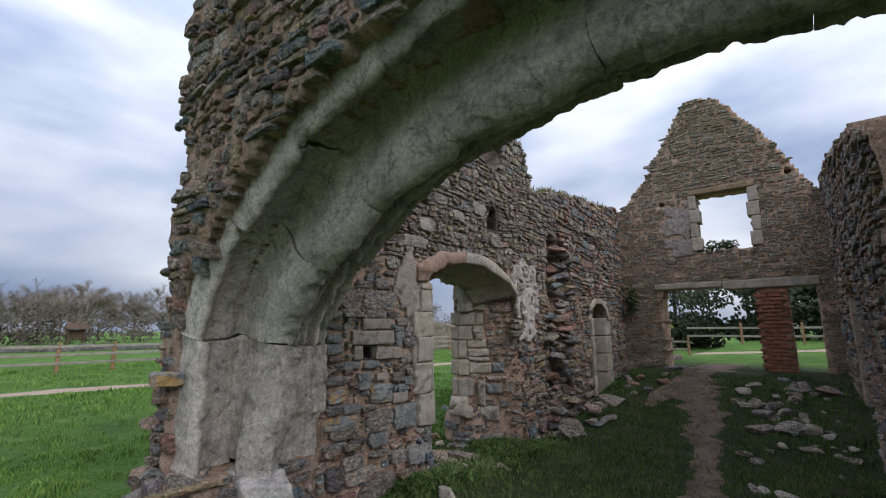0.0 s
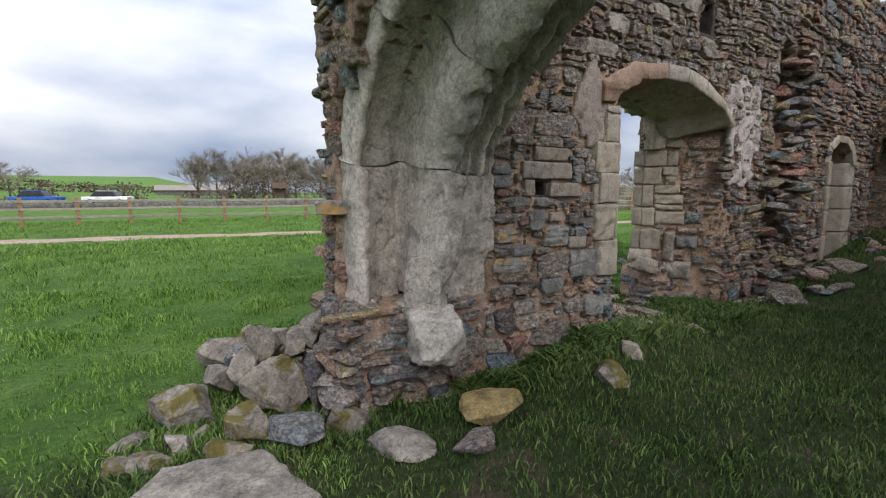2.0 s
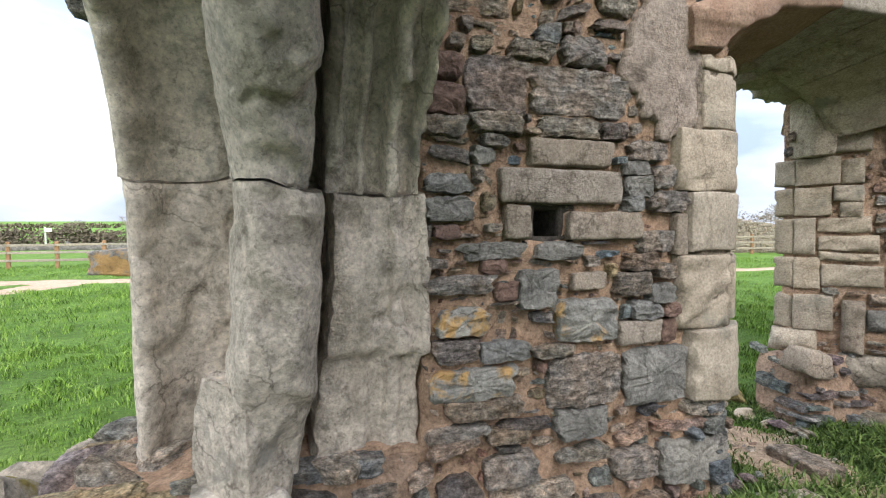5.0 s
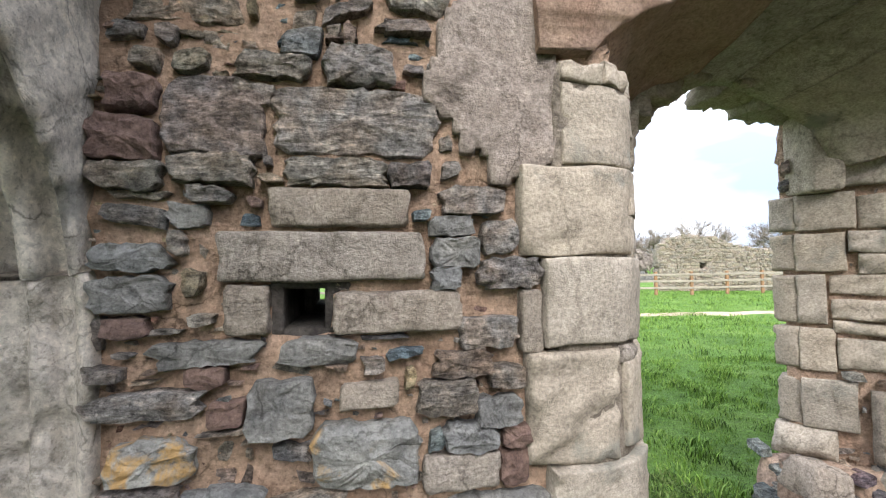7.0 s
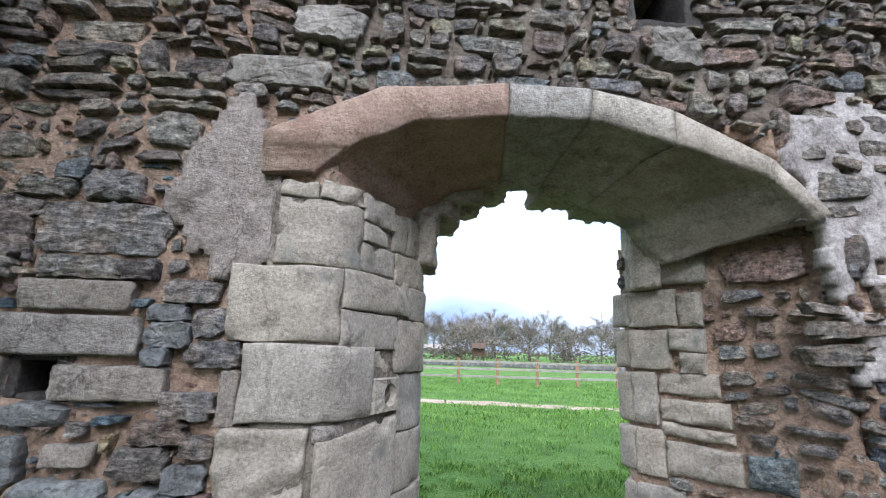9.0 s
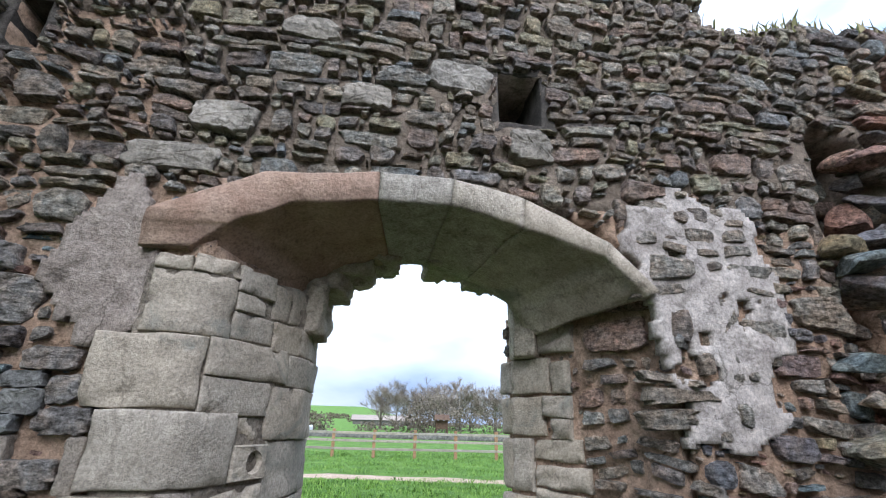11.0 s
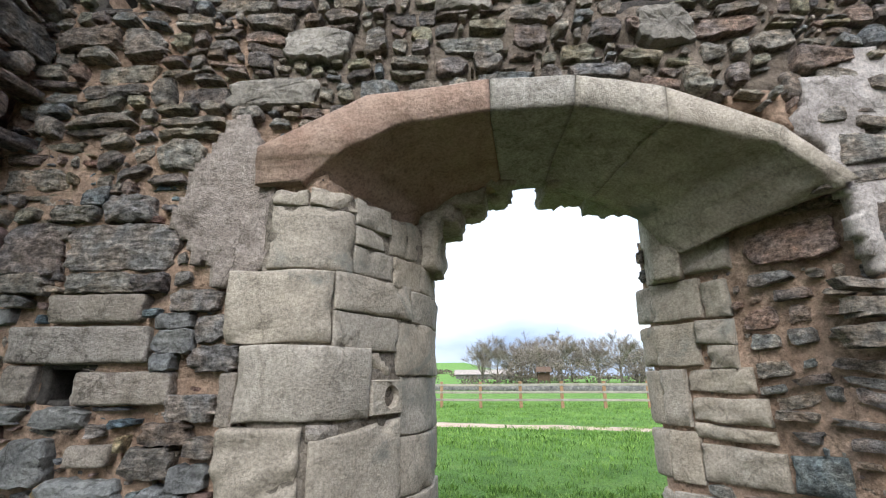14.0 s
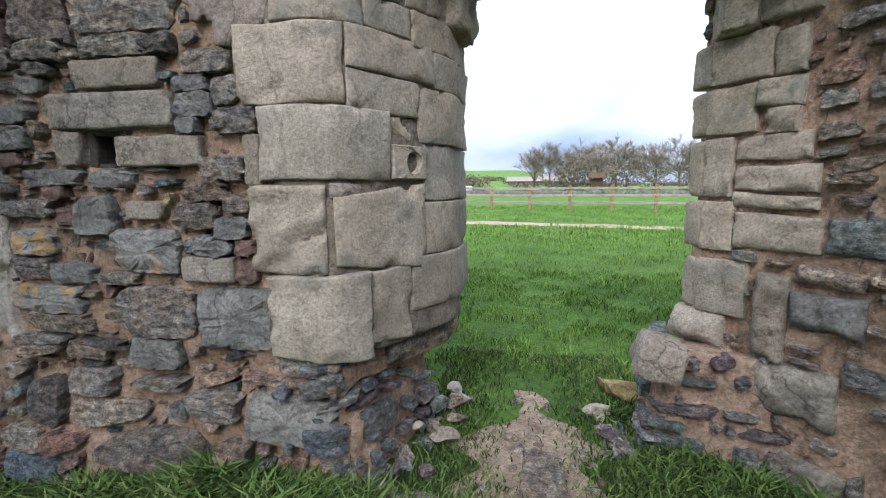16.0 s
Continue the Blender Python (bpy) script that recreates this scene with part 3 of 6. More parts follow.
# ---- solid blocks and boulders ----
def rough_block(c, r=0.015, cell=0.06, rough=0.006, seed=0.0, freq=9.0):
    """A worn block through eight corners: 0-3 below and 4-7 above, each anticlockwise from above."""
    c = [Vector(p) for p in c]
    dx = ((c[1] - c[0]).length + (c[2] - c[3]).length) / 2
    dy = ((c[3] - c[0]).length + (c[2] - c[1]).length) / 2
    dz = ((c[4] - c[0]).length + (c[6] - c[2]).length) / 2
    d = (dx, dy, dz)
    r = min(r, 0.2 * min(d))
    ns = [min(max(int(q / cell) + 2, 3), 12) for q in d]

    def ticks(n, ln):
        return [0.0, r * 0.4 / ln, r / ln] + [2 * r / ln + (1 - 4 * r / ln) * i / (n - 2) for i in range(n - 1)] + [1 - r / ln, 1 - r * 0.4 / ln, 1.0]

    t = [ticks(n, ln) for n, ln in zip(ns, d)]
    idx, verts, faces = {}, [], []

    def vert(i, j, k):
        if (i, j, k) not in idx:
            p = [(t[0][i] - 0.5) * dx, (t[1][j] - 0.5) * dy, (t[2][k] - 0.5) * dz]
            q = [max(min(a, b / 2 - r), r - b / 2) for a, b in zip(p, d)]
            o = Vector([a - b for a, b in zip(p, q)])
            p = Vector(q) + (o.normalized() * r if o.length > 1e-9 else o)
            u, v, w = p.x / dx + 0.5, p.y / dy + 0.5, p.z / dz + 0.5
            lo = (c[0] * (1 - u) + c[1] * u) * (1 - v) + (c[3] * (1 - u) + c[2] * u) * v
            hi = (c[4] * (1 - u) + c[5] * u) * (1 - v) + (c[7] * (1 - u) + c[6] * u) * v
            x = lo * (1 - w) + hi * w
            g = rough * (nz(x.x, x.y, x.z, freq, seed) + 0.7 * nz(x.x, x.y, x.z, freq * 3, seed + 3) + 0.5 * nz(x.x, x.y, x.z, freq * 8, seed + 5))
            out = (x - (c[0] + c[6]) / 2).normalized()
            idx[(i, j, k)] = len(verts)
            verts.append(tuple(x + out * g))
        return idx[(i, j, k)]

    n = [len(q) - 1 for q in t]
    for a in range(n[0]):
        for b in range(n[1]):
            faces.append((vert(a, b, 0), vert(a, b + 1, 0), vert(a + 1, b + 1, 0), vert(a + 1, b, 0)))
            faces.append((vert(a, b, n[2]), vert(a + 1, b, n[2]), vert(a + 1, b + 1, n[2]), vert(a, b + 1, n[2])))
    for a in range(n[0]):
        for b in range(n[2]):
            faces.append((vert(a, 0, b), vert(a + 1, 0, b), vert(a + 1, 0, b + 1), vert(a, 0, b + 1)))
            faces.append((vert(a, n[1], b), vert(a, n[1], b + 1), vert(a + 1, n[1], b + 1), vert(a + 1, n[1], b)))
    for a in range(n[1]):
        for b in range(n[2]):
            faces.append((vert(0, a, b), vert(0, a, b + 1), vert(0, a + 1, b + 1), vert(0, a + 1, b)))
            faces.append((vert(n[0], a, b), vert(n[0], a + 1, b), vert(n[0], a + 1, b + 1), vert(n[0], a, b + 1)))
    return verts, faces


def put_block(name, c, material, parent, label="", r=0.015, cell=0.06, rough=0.006, seed=None, smooth=True):
    v, f = rough_block(c, r, cell, rough, random.uniform(0, 50) if seed is None else seed)
    o = sum((Vector(p) for p in c), Vector()) / 8
    ob = part_me(name, mesh_from(name, [tuple(Vector(p) - o) for p in v], f, smooth), material, parent, label)
    ob.location = o
    return ob


def prism(plan, z0, z1):
    return [(*p, z0) for p in plan] + [(*p, z1) for p in plan]


BALLS = []
for level in (3, 5):
    ball = bmesh.new()
    bmesh.ops.create_icosphere(ball, subdivisions=level, radius=1.0)
    BALLS.append(([v.co.copy() for v in ball.verts], [tuple(v.index for v in f.verts) for f in ball.faces]))
    ball.free()


def rock_mesh(name, rng, sx, sy, sz, cuts=11, rough=0.035, fine=False):
    """A broken stone: a ball cut flat by random planes, then worn."""
    planes = []
    for _ in range(cuts):
        n = Vector((rng.gauss(0, 1), rng.gauss(0, 1), rng.gauss(0, 1))).normalized()
        planes.append((n, rng.uniform(0.38, 0.74)))
    planes += [(Vector((0, 0, 1)), rng.uniform(0.6, 0.8)), (Vector((0, 0, -1)), 0.6)]
    s = rng.uniform(0, 60)
    out = []
    ball_v, ball_f = BALLS[1 if fine else 0]
    for v in ball_v:
        p = v.copy()
        for n, d in planes:
            e = p.dot(n) - d
            if e > 0:
                p -= n * e
        p *= 1 + rough * nz(p.x, p.y, p.z, 2.5, s) + rough * 0.5 * nz(p.x, p.y, p.z, 7, s)
        if fine:
            p *= 1 + 0.04 * nz(p.x, p.y, p.z * 1.8, 9, s) + 0.022 * nz(p.x, p.y, p.z * 1.8, 22, s)
        out.append((p.x * sx * 0.62, p.y * sy * 0.62, p.z * sz * 0.7))
    return mesh_from(name, out, ball_f, fine)


# ---- ground ----
def ground_z(x, y):
    """Height of the ground: level by the wall, rising inside towards the gable."""
    z = 0.0
    if -9 < y < 0.6:
        s = min(max((x - 2.8) / 5.2, 0), 1)
        z += 0.68 * s * s * (3 - 2 * s) * min(1, (0.6 - y) / 0.6)
    if -1.2 < y < 3.0:
        k = min(max((x + 0.6) / 0.9, 0), 1) * min(max((3.2 - x) / 1.0, 0), 1)
        e = min(max((y + 1.2) / 0.9, 0), 1) * min(max((3.0 - y) / 1.8, 0), 1)
        z += 0.12 * k * e * e * (3 - 2 * e)
    if y > 60:
        z += 0.032 * (y - 60) * min(1, max(0, (20 - x + 0.1 * y) / 120)) * min(1, (y - 60) / 120)
    return z + 0.03 * nz(x, y, 0, 0.9) + 0.014 * nz(x, y, 0, 3.4)


def graded(lo, hi, mid, fine, grow):
    out, s, x = [mid], fine, mid
    while x < hi:
        x += s
        s *= grow
        out.append(x)
    s, x = fine, mid
    while x > lo:
        x -= s
        s *= grow
        out.insert(0, x)
    return out


gx = graded(-900, 900, 0.5, 0.10, 1.03)
gy = graded(-900, 900, -0.5, 0.10, 1.03)
gv = [(x, y, ground_z(x, y)) for x in gx for y in gy]
gf = [(i * len(gy) + j, (i + 1) * len(gy) + j, (i + 1) * len(gy) + j + 1, i * len(gy) + j + 1) for i in range(len(gx) - 1) for j in range(len(gy) - 1)]
ground = new("ground", mesh_from("ground", gv, gf, True))
ground.data.materials.append(M_GROUND)
tagged(ground, "green grass field with worn earth inside the ruin", "ground", kind="structure")


def strip(name, line, material, label, category, lift=0.012, edge=0.25, step=0.15, across=8):
    """A worn way: line of (x, y, width), with ragged edges, laid on the ground."""
    pts = []
    for (x0, y0, w0), (x1, y1, w1) in zip(line, line[1:]):
        n = max(int(math.hypot(x1 - x0, y1 - y0) / step), 1)
        pts += [(x0 + (x1 - x0) * i / n, y0 + (y1 - y0) * i / n, w0 + (w1 - w0) * i / n) for i in range(n)]
    pts.append(line[-1])
    verts, faces = [], []
    for i, (x, y, w) in enumerate(pts):
        a, b = pts[max(i - 2, 0)], pts[min(i + 2, len(pts) - 1)]
        t = Vector((b[0] - a[0], b[1] - a[1])).normalized()
        l = 0.5 * w * (1 + edge * nz(x, y, 1, 2.0) + edge * nz(x, y, 5, 6.0))
        r = 0.5 * w * (1 + edge * nz(x, y, 9, 2.0) + edge * nz(x, y, 13, 6.0))
        for k in range(across + 1):
            s = -l + (l + r) * k / across
            px, py = x - t.y * s, y + t.x * s
            e = min(k, across - k)
            verts.append((px, py, ground_z(px, py) + (lift if e > 0 else -0.015)))
    for i in range(len(pts) - 1):
        for k in range(across):
            a = i * (across + 1) + k
            faces.append((a, a + across + 1, a + across + 2, a + 1))
    ob = new(name, mesh_from(name, verts, faces, True))
    ob.data.materials.append(material)
    return tagged(ob, label, category, kind="structure")


# ---- long wall with the arched doorway ----
rng = random.Random(4)
TOP_N = [(-1.75, 5.3), (0.3, 5.0), (1.31, 4.64), (1.55, 4.54), (1.84, 4.30), (1.85, 3.72), (2.36, 3.68), (2.37, 4.26), (2.71, 4.42), (3.06, 4.28), (3.12, 3.98), (3.28, 3.75), (3.40, 3.64),
         (3.7, 3.78), (4.4, 3.9), (5.2, 4.0), (6.6, 4.2), (8.4, 4.4)]
DOOR = [(0.80, 0.55), (0.9, -0.3), (2.70, -0.3), (2.74, 2.05), (2.50, 2.30), (2.15, 2.42), (1.75, 2.46), (1.4, 2.43), (1.1, 2.36), (0.85, 2.22), (0.78, 2.02)]
DOOR2 = [(5.55, 0.2), (6.45, 0.2), (6.45, 1.75), (6.2, 2.02), (5.98, 2.08), (5.75, 2.02), (5.55, 1.75)]
SLOT = [(3.60, 0.8), (3.95, 0.6), (4.12, 2.1), (4.10, 3.0), (3.72, 3.05), (3.62, 2.3)]
HOLES_N = [box_poly(-0.14, 1.30, 0.0, 1.43), box_poly(1.95, 2.84, 2.21, 3.17), box_poly(-0.27, 2.94, -0.09, 3.24), box_poly(2.80, 2.28, 2.88, 2.36), SLOT]
PLASTER_L = [(0.27, 1.98), (0.36, 1.69), (0.50, 1.70), (0.62, 1.76), (0.63, 2.0), (0.57, 2.30), (0.50, 2.36), (0.40, 2.34), (0.30, 2.15)]
PLASTER_R = [(2.72, 1.45), (3.05, 1.40), (3.25, 1.9), (3.22, 2.42), (2.80, 2.52), (2.52, 2.44)]
GREY = [(-0.14, 1.76, 0.27, 1.93), (-0.39, 1.75, -0.17, 1.94), (0.29, 1.61, 0.46, 1.68), (0.40, 1.50, 0.49, 1.59), (0.39, 1.41, 0.555, 1.488), (-0.55, 1.12, -0.30, 1.18),
        (-0.07, 0.67, 0.24, 0.86), (0.07, 1.20, 0.13, 1.24), (0.33, 1.25, 0.49, 1.33), (-0.52, 0.88, -0.35, 0.96), (-0.02, 1.95, 0.16, 2.04), (-0.23, 1.88, -0.15, 1.93), (0.20, 0.36, 0.40, 0.46), (-0.33, 0.42, -0.13, 0.52)]
DRESSED = [(-0.27, 1.435, 0.24, 1.56), (-0.15, 1.57, 0.20, 1.67), (0.01, 1.30, 0.33, 1.405), (0.50, 1.23, 0.56, 1.40), (0.02, 1.11, 0.17, 1.18), (0.23, 0.885, 0.43, 0.98), (-0.25, 1.305, -0.15, 1.425)]
SLATE = [(0.26, 1.55, 0.38, 1.60), (0.26, 1.47, 0.38, 1.54), (0.26, 1.41, 0.33, 1.46), (-0.12, 1.23, 0.06, 1.29), (-0.42, 1.24, -0.18, 1.29), (0.38, 1.05, 0.49, 1.12), (0.29, 0.99, 0.42, 1.05),
         (0.27, 0.64, 0.56, 0.86), (-0.34, 0.87, -0.16, 0.94), (-0.19, 1.06, -0.05, 1.19), (-0.54, 1.37, -0.37, 1.45), (-0.55, 1.47, -0.38, 1.53), (-0.37, 1.57, -0.30, 1.62), (0.44, 0.29, 0.78, 0.47), (-0.04, 0.55, 0.17, 0.655)]
OCHRE = [(-0.04, 0.92, 0.21, 1.07), (-0.50, 0.98, -0.32, 1.07), (-0.53, 0.75, -0.23, 0.85)]
PLUM = [(-0.51, 1.31, -0.42, 1.36), (-0.34, 1.19, -0.26, 1.235), (-0.29, 1.09, -0.20, 1.15), (-0.51, 1.85, -0.41, 1.93), (0.44, 0.885, 0.51, 0.98), (0.45, 0.99, 0.51, 1.04), (-0.55, 1.73, -0.41, 1.83)]
TAN = [(-0.37, 1.68, -0.19, 1.745), (-0.10, 1.68, 0.14, 1.745), (0.22, 1.08, 0.37, 1.17), (-0.14, 0.87, 0.03, 0.91), (0.26, 1.18, 0.42, 1.24), (0.42, 1.14, 0.51, 1.20),
       (-0.23, 1.95, -0.05, 2.01), (-0.55, 1.66, -0.40, 1.72)]
BIG_UP = [(0.38, 2.42, 0.74, 2.54), (1.62, 3.0, 1.93, 3.16), (2.02, 2.63, 2.22, 2.80), (0.60, 2.62, 0.86, 2.76), (1.22, 2.84, 1.44, 2.96), (0.9, 3.2, 1.15, 3.32)]
ASHLAR_FRONT = [(0.62, 1.745, 0.95, 2.06), (0.50, 1.493, 0.95, 1.742), (0.565, 1.245, 0.95, 1.487), (0.52, 0.925, 0.95, 1.233), (0.575, 0.63, 0.95, 0.90)]


def wall_n(u, v, w):
    return (u, -w - 0.2 * max(0.0, 0.5 - v) * max(0.0, min(1.0, (0.7 - u) / 0.8)) + 0.08 * max(0.0, u - 4.4), v)


def in_n(u, v):
    if v > lerp_line(TOP_N, u) + 0.05 * nz(u, v, 0, 6) or u < (-1.62 if v < 0.62 else -0.55):
        return False
    return not (inside_convex((u, v), DOOR) or inside_convex((u, v), DOOR2) or any(inside_convex((u, v), h) for h in HOLES_N))


wall_north = thing("wall_north", "long ruined rubble wall with an arched doorway and putlog holes", "wall", kind="structure")
core("wall_body", lambda u, v: (v < 2.4 or u < 0.45 and v < 3.2) and in_n(u, v), -1.7, 8.4, -0.25, 5.4, wall_n, 0.8, wall_north, 0.05, 0.03, lambda u, v: -0.028 if v < 0.62 else -0.015 if v < 1.95 and u < 1 else -0.018 if v < 2.3 else -0.028)
core("wall_body", lambda u, v: not (v < 2.4 or u < 0.45 and v < 3.2) and in_n(u, v), -1.7, 8.4, -0.25, 5.4, wall_n, 0.8, wall_north, 0.05, 0.03, lambda u, v: -0.028 if v < 0.62 else -0.015 if v < 1.95 and u < 1 else -0.018 if v < 2.3 else -0.028, M_MORTAR_OLD, "older brown mortar of the upper wall")
# dark blocks added deep in the hole, its shade put into their colour
put_block("hole_stone", prism([(-0.19, 0.45), (-0.08, 0.5), (-0.09, 0.75), (-0.19, 0.75)], 1.25, 1.46), M_HOLE_SHADE, wall_north, r=0.03, rough=0.02)
put_block("hole_stone", prism([(-0.12, 0.5), (0.02, 0.45), (0.04, 0.75), (-0.12, 0.75)], 1.26, 1.34), M_HOLE_SHADE, wall_north, r=0.03, rough=0.02)
put_block("hole_back", prism([(1.9, 0.66), (2.3, 0.66), (2.3, 0.78), (1.9, 0.78)], 2.8, 3.25), M_RUBBLE, wall_north)
put_block("hole_back", prism([(-0.35, 0.66), (0.0, 0.66), (0.0, 0.78), (-0.35, 0.78)], 2.88, 3.3), M_RUBBLE, wall_north)
put_block("hole_back", prism([(2.75, 0.3), (2.95, 0.3), (2.95, 0.6), (2.75, 0.6)], 2.22, 2.42), M_MORTAR, wall_north)
put_block("scar_back", prism([(3.5, 0.38), (4.25, 0.38), (4.25, 0.75), (3.5, 0.75)], 0.5, 3.2), M_MORTAR, wall_north, rough=0.05)
lay(pack(rng, 3.5, 4.25, 0.5, 3.1, 0.2, 0.1, lambda u, v: True, []), lambda u, v, w: (u, 0.38 - w, v), lambda x, z: False, wall_north, "scar_rubble", rng, 0.004, (0.0, 0.12))
# thin linings added round each hole, coloured dark in place of shade
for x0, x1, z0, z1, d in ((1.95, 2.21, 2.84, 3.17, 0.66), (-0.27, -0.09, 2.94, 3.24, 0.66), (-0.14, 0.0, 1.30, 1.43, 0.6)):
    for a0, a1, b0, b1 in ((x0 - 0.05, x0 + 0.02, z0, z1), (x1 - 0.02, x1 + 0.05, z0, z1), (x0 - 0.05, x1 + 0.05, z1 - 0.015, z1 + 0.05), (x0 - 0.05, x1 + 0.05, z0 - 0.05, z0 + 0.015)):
        put_block("hole_stone", prism([(a0, 0.02), (a1, 0.02), (a1, d), (a0, d)], b0, b1), M_HOLE_SHADE, wall_north, r=0.01, rough=0.012)
special = GREY + DRESSED + SLATE + OCHRE + PLUM + TAN + BIG_UP + ASHLAR_FRONT
cuts_n = [box_poly(-3, 0.62, -0.56, 3.2), DOOR, DOOR2, PLASTER_L, PLASTER_R] + HOLES_N + [box_poly(*b) for b in special]
cells_low = [c for c in pack(rng, -1.62, 4.0, 0.62, 2.05, 0.17, 0.088, in_n, cuts_n, 0.6) if rng.random() > 0.05]
cells_low += pack(rng, -1.62, 4.0, -0.1, 0.60, 0.23, 0.125, in_n, cuts_n, 0.55)
cells_up = [c for c in pack(rng, -0.55, 4.0, 2.05, 5.3, 0.145, 0.074, in_n, cuts_n, 0.6) if rng.random() > (0.35 if c[0][0] < 0.45 and c[0][1] < 3.2 and nz(c[0][0], c[0][1], 6, 3.0) > 0.05 else 0.03)]
cells_far = pack(rng, 4.0, 8.35, 0.0, 4.5, 0.22, 0.085, in_n, cuts_n)
fill_low = fillers(rng, -1.6, 1.0, 0.0, 2.4, 0.075, 0.045, in_n, cuts_n, cells_low + cells_up)
fill_r = fillers(rng, 2.55, 4.0, 0.0, 2.7, 0.08, 0.05, in_n, cuts_n, cells_low + cells_up) + fillers(rng, -0.5, 4.0, 2.3, 4.6, 0.08, 0.045, in_n, cuts_n, cells_low + cells_up)
fill_low += fillers(rng, -0.6, 1.0, 0.6, 2.1, 0.06, 0.038, in_n, cuts_n, cells_low + fill_low, 0.006)
fill_low += fillers(rng, -0.6, 1.0, 0.6, 2.1, 0.036, 0.024, in_n, cuts_n, cells_low + fill_low, 0.005)
lay([c for c in fill_low + fill_r if c[0][1] >= 2.4], wall_n, lambda x, z: False, wall_north, "small_upper_rubble", rng, 0.002, (-0.02, 0.02), material=M_UPPER, fine=0.02)
lay([c for c in fill_low + fill_r if c[0][1] < 2.4], wall_n, lambda x, z: False, wall_north, "small_rubble", rng, 0.0025, (-0.03, 0.018), fine=0.02)
lay(cells_low, wall_n, lambda x, z: -0.6 < x < 1.0 and 0.2 < z < 2.3, wall_north, "lower_rubble", rng, 0.004, (0.004, 0.045), fine=0.02)
lay(cells_up, wall_n, lambda x, z: False, wall_north, "upper_rubble", rng, 0.001, (-0.008, 0.026), material=M_UPPER, fine=0.024)
lay(cells_far, wall_n, lambda x, z: False, wall_north, "far_rubble", rng, 0.004, (0.0, 0.05), fine=0.04)
for boxes, m, pr in ((GREY, M_GREY, 0.03), (SLATE, M_SLATE, 0.035), (OCHRE, M_OCHRE, 0.035), (PLUM, M_PLUM, 0.03), (TAN, M_TAN, 0.035), (BIG_UP, M_FIELD, 0.02)):
    lay([cut_poly(rng, b[0] - 0.012, b[1] - 0.009, b[2] + 0.012, b[3] + 0.009, c=0.24) for b in boxes], wall_n, lambda x, z: True, wall_north, "stone", rng, 0.002, (pr - 0.012, pr + 0.008), material=m, fine=0.018)


for x0, z0, x1, z1 in DRESSED:
    put_block("dressed_stone", prism([(x0, -0.03), (x1, -0.03), (x1, 0.12), (x0, 0.12)], z0, z1), M_LINTEL, wall_north, r=0.014, rough=0.010, cell=0.025)


def in_plaster(poly, amp):
    return lambda u, v: inside_convex((u + amp * nz(u, v, 2, 5), v + amp * nz(u, v, 7, 5)), poly) and nz(u, v, 4, 3.2) + 0.5 * nz(u, v, 6, 11) > (-0.42 if u < 2 else -0.40)


core("plaster_patch", in_plaster(PLASTER_L, 0.08), 0.2, 0.8, 1.65, 2.45, lambda u, v, w: (u, -0.018 - w, v), 0.06, wall_north, 0.02, 0.010, 0.0, M_PLASTER, "patch of grey old plaster")
core("plaster_patch", in_plaster(PLASTER_R, 0.16), 2.4, 3.3, 1.2, 2.65, lambda u, v, w: (u, -0.012 - w, v), 0.06, wall_north, 0.02, 0.014, 0.0, M_PLASTER_PALE, "patch of pale flaking plaster")
lay(pack(rng, 2.5, 3.2, 1.35, 2.5, 0.2, 0.1, lambda u, v: inside_convex((u, v), PLASTER_R), []), wall_n, lambda x, z: False, wall_north, "plastered_rubble", rng, 0.004, (0.0, 0.028), material=M_TAN)

# doorway: dressed blocks follow one curve in plan, from the wall's face round into the splayed reveal
LEFT_LINE = [(0.30, -0.035), (0.62, -0.035), (0.78, -0.03), (0.87, 0.02), (0.95, 0.145), (1.06, 0.335), (1.13, 0.46), (1.155, 0.53), (1.16, 0.80)]
RIGHT_LINE = [(2.18, 0.82), (2.18, 0.73), (2.72, 0.02), (2.78, -0.05)]
R_START = 0.09


def along(line, s):
    """Point and outward normal at a length along a line in plan."""
    for (ax, ay), (bx, by) in zip(line, line[1:]):
        ln = math.hypot(bx - ax, by - ay)
        if s <= ln or (bx, by) == line[-1]:
            t = s / ln
            return ax + (bx - ax) * t, ay + (by - ay) * t, (by - ay) / ln, -(bx - ax) / ln
        s -= ln


def softly(line, s, reach=0.05):
    p = [along(line, max(s + d, 0.0)) for d in (-reach, -reach / 2, 0.0, reach / 2, reach)]
    nx, ny = sum(q[2] for q in p), sum(q[3] for q in p)
    ln = math.hypot(nx, ny)
    return sum(q[0] for q in p) / 5, sum(q[1] for q in p) / 5, nx / ln, ny / ln


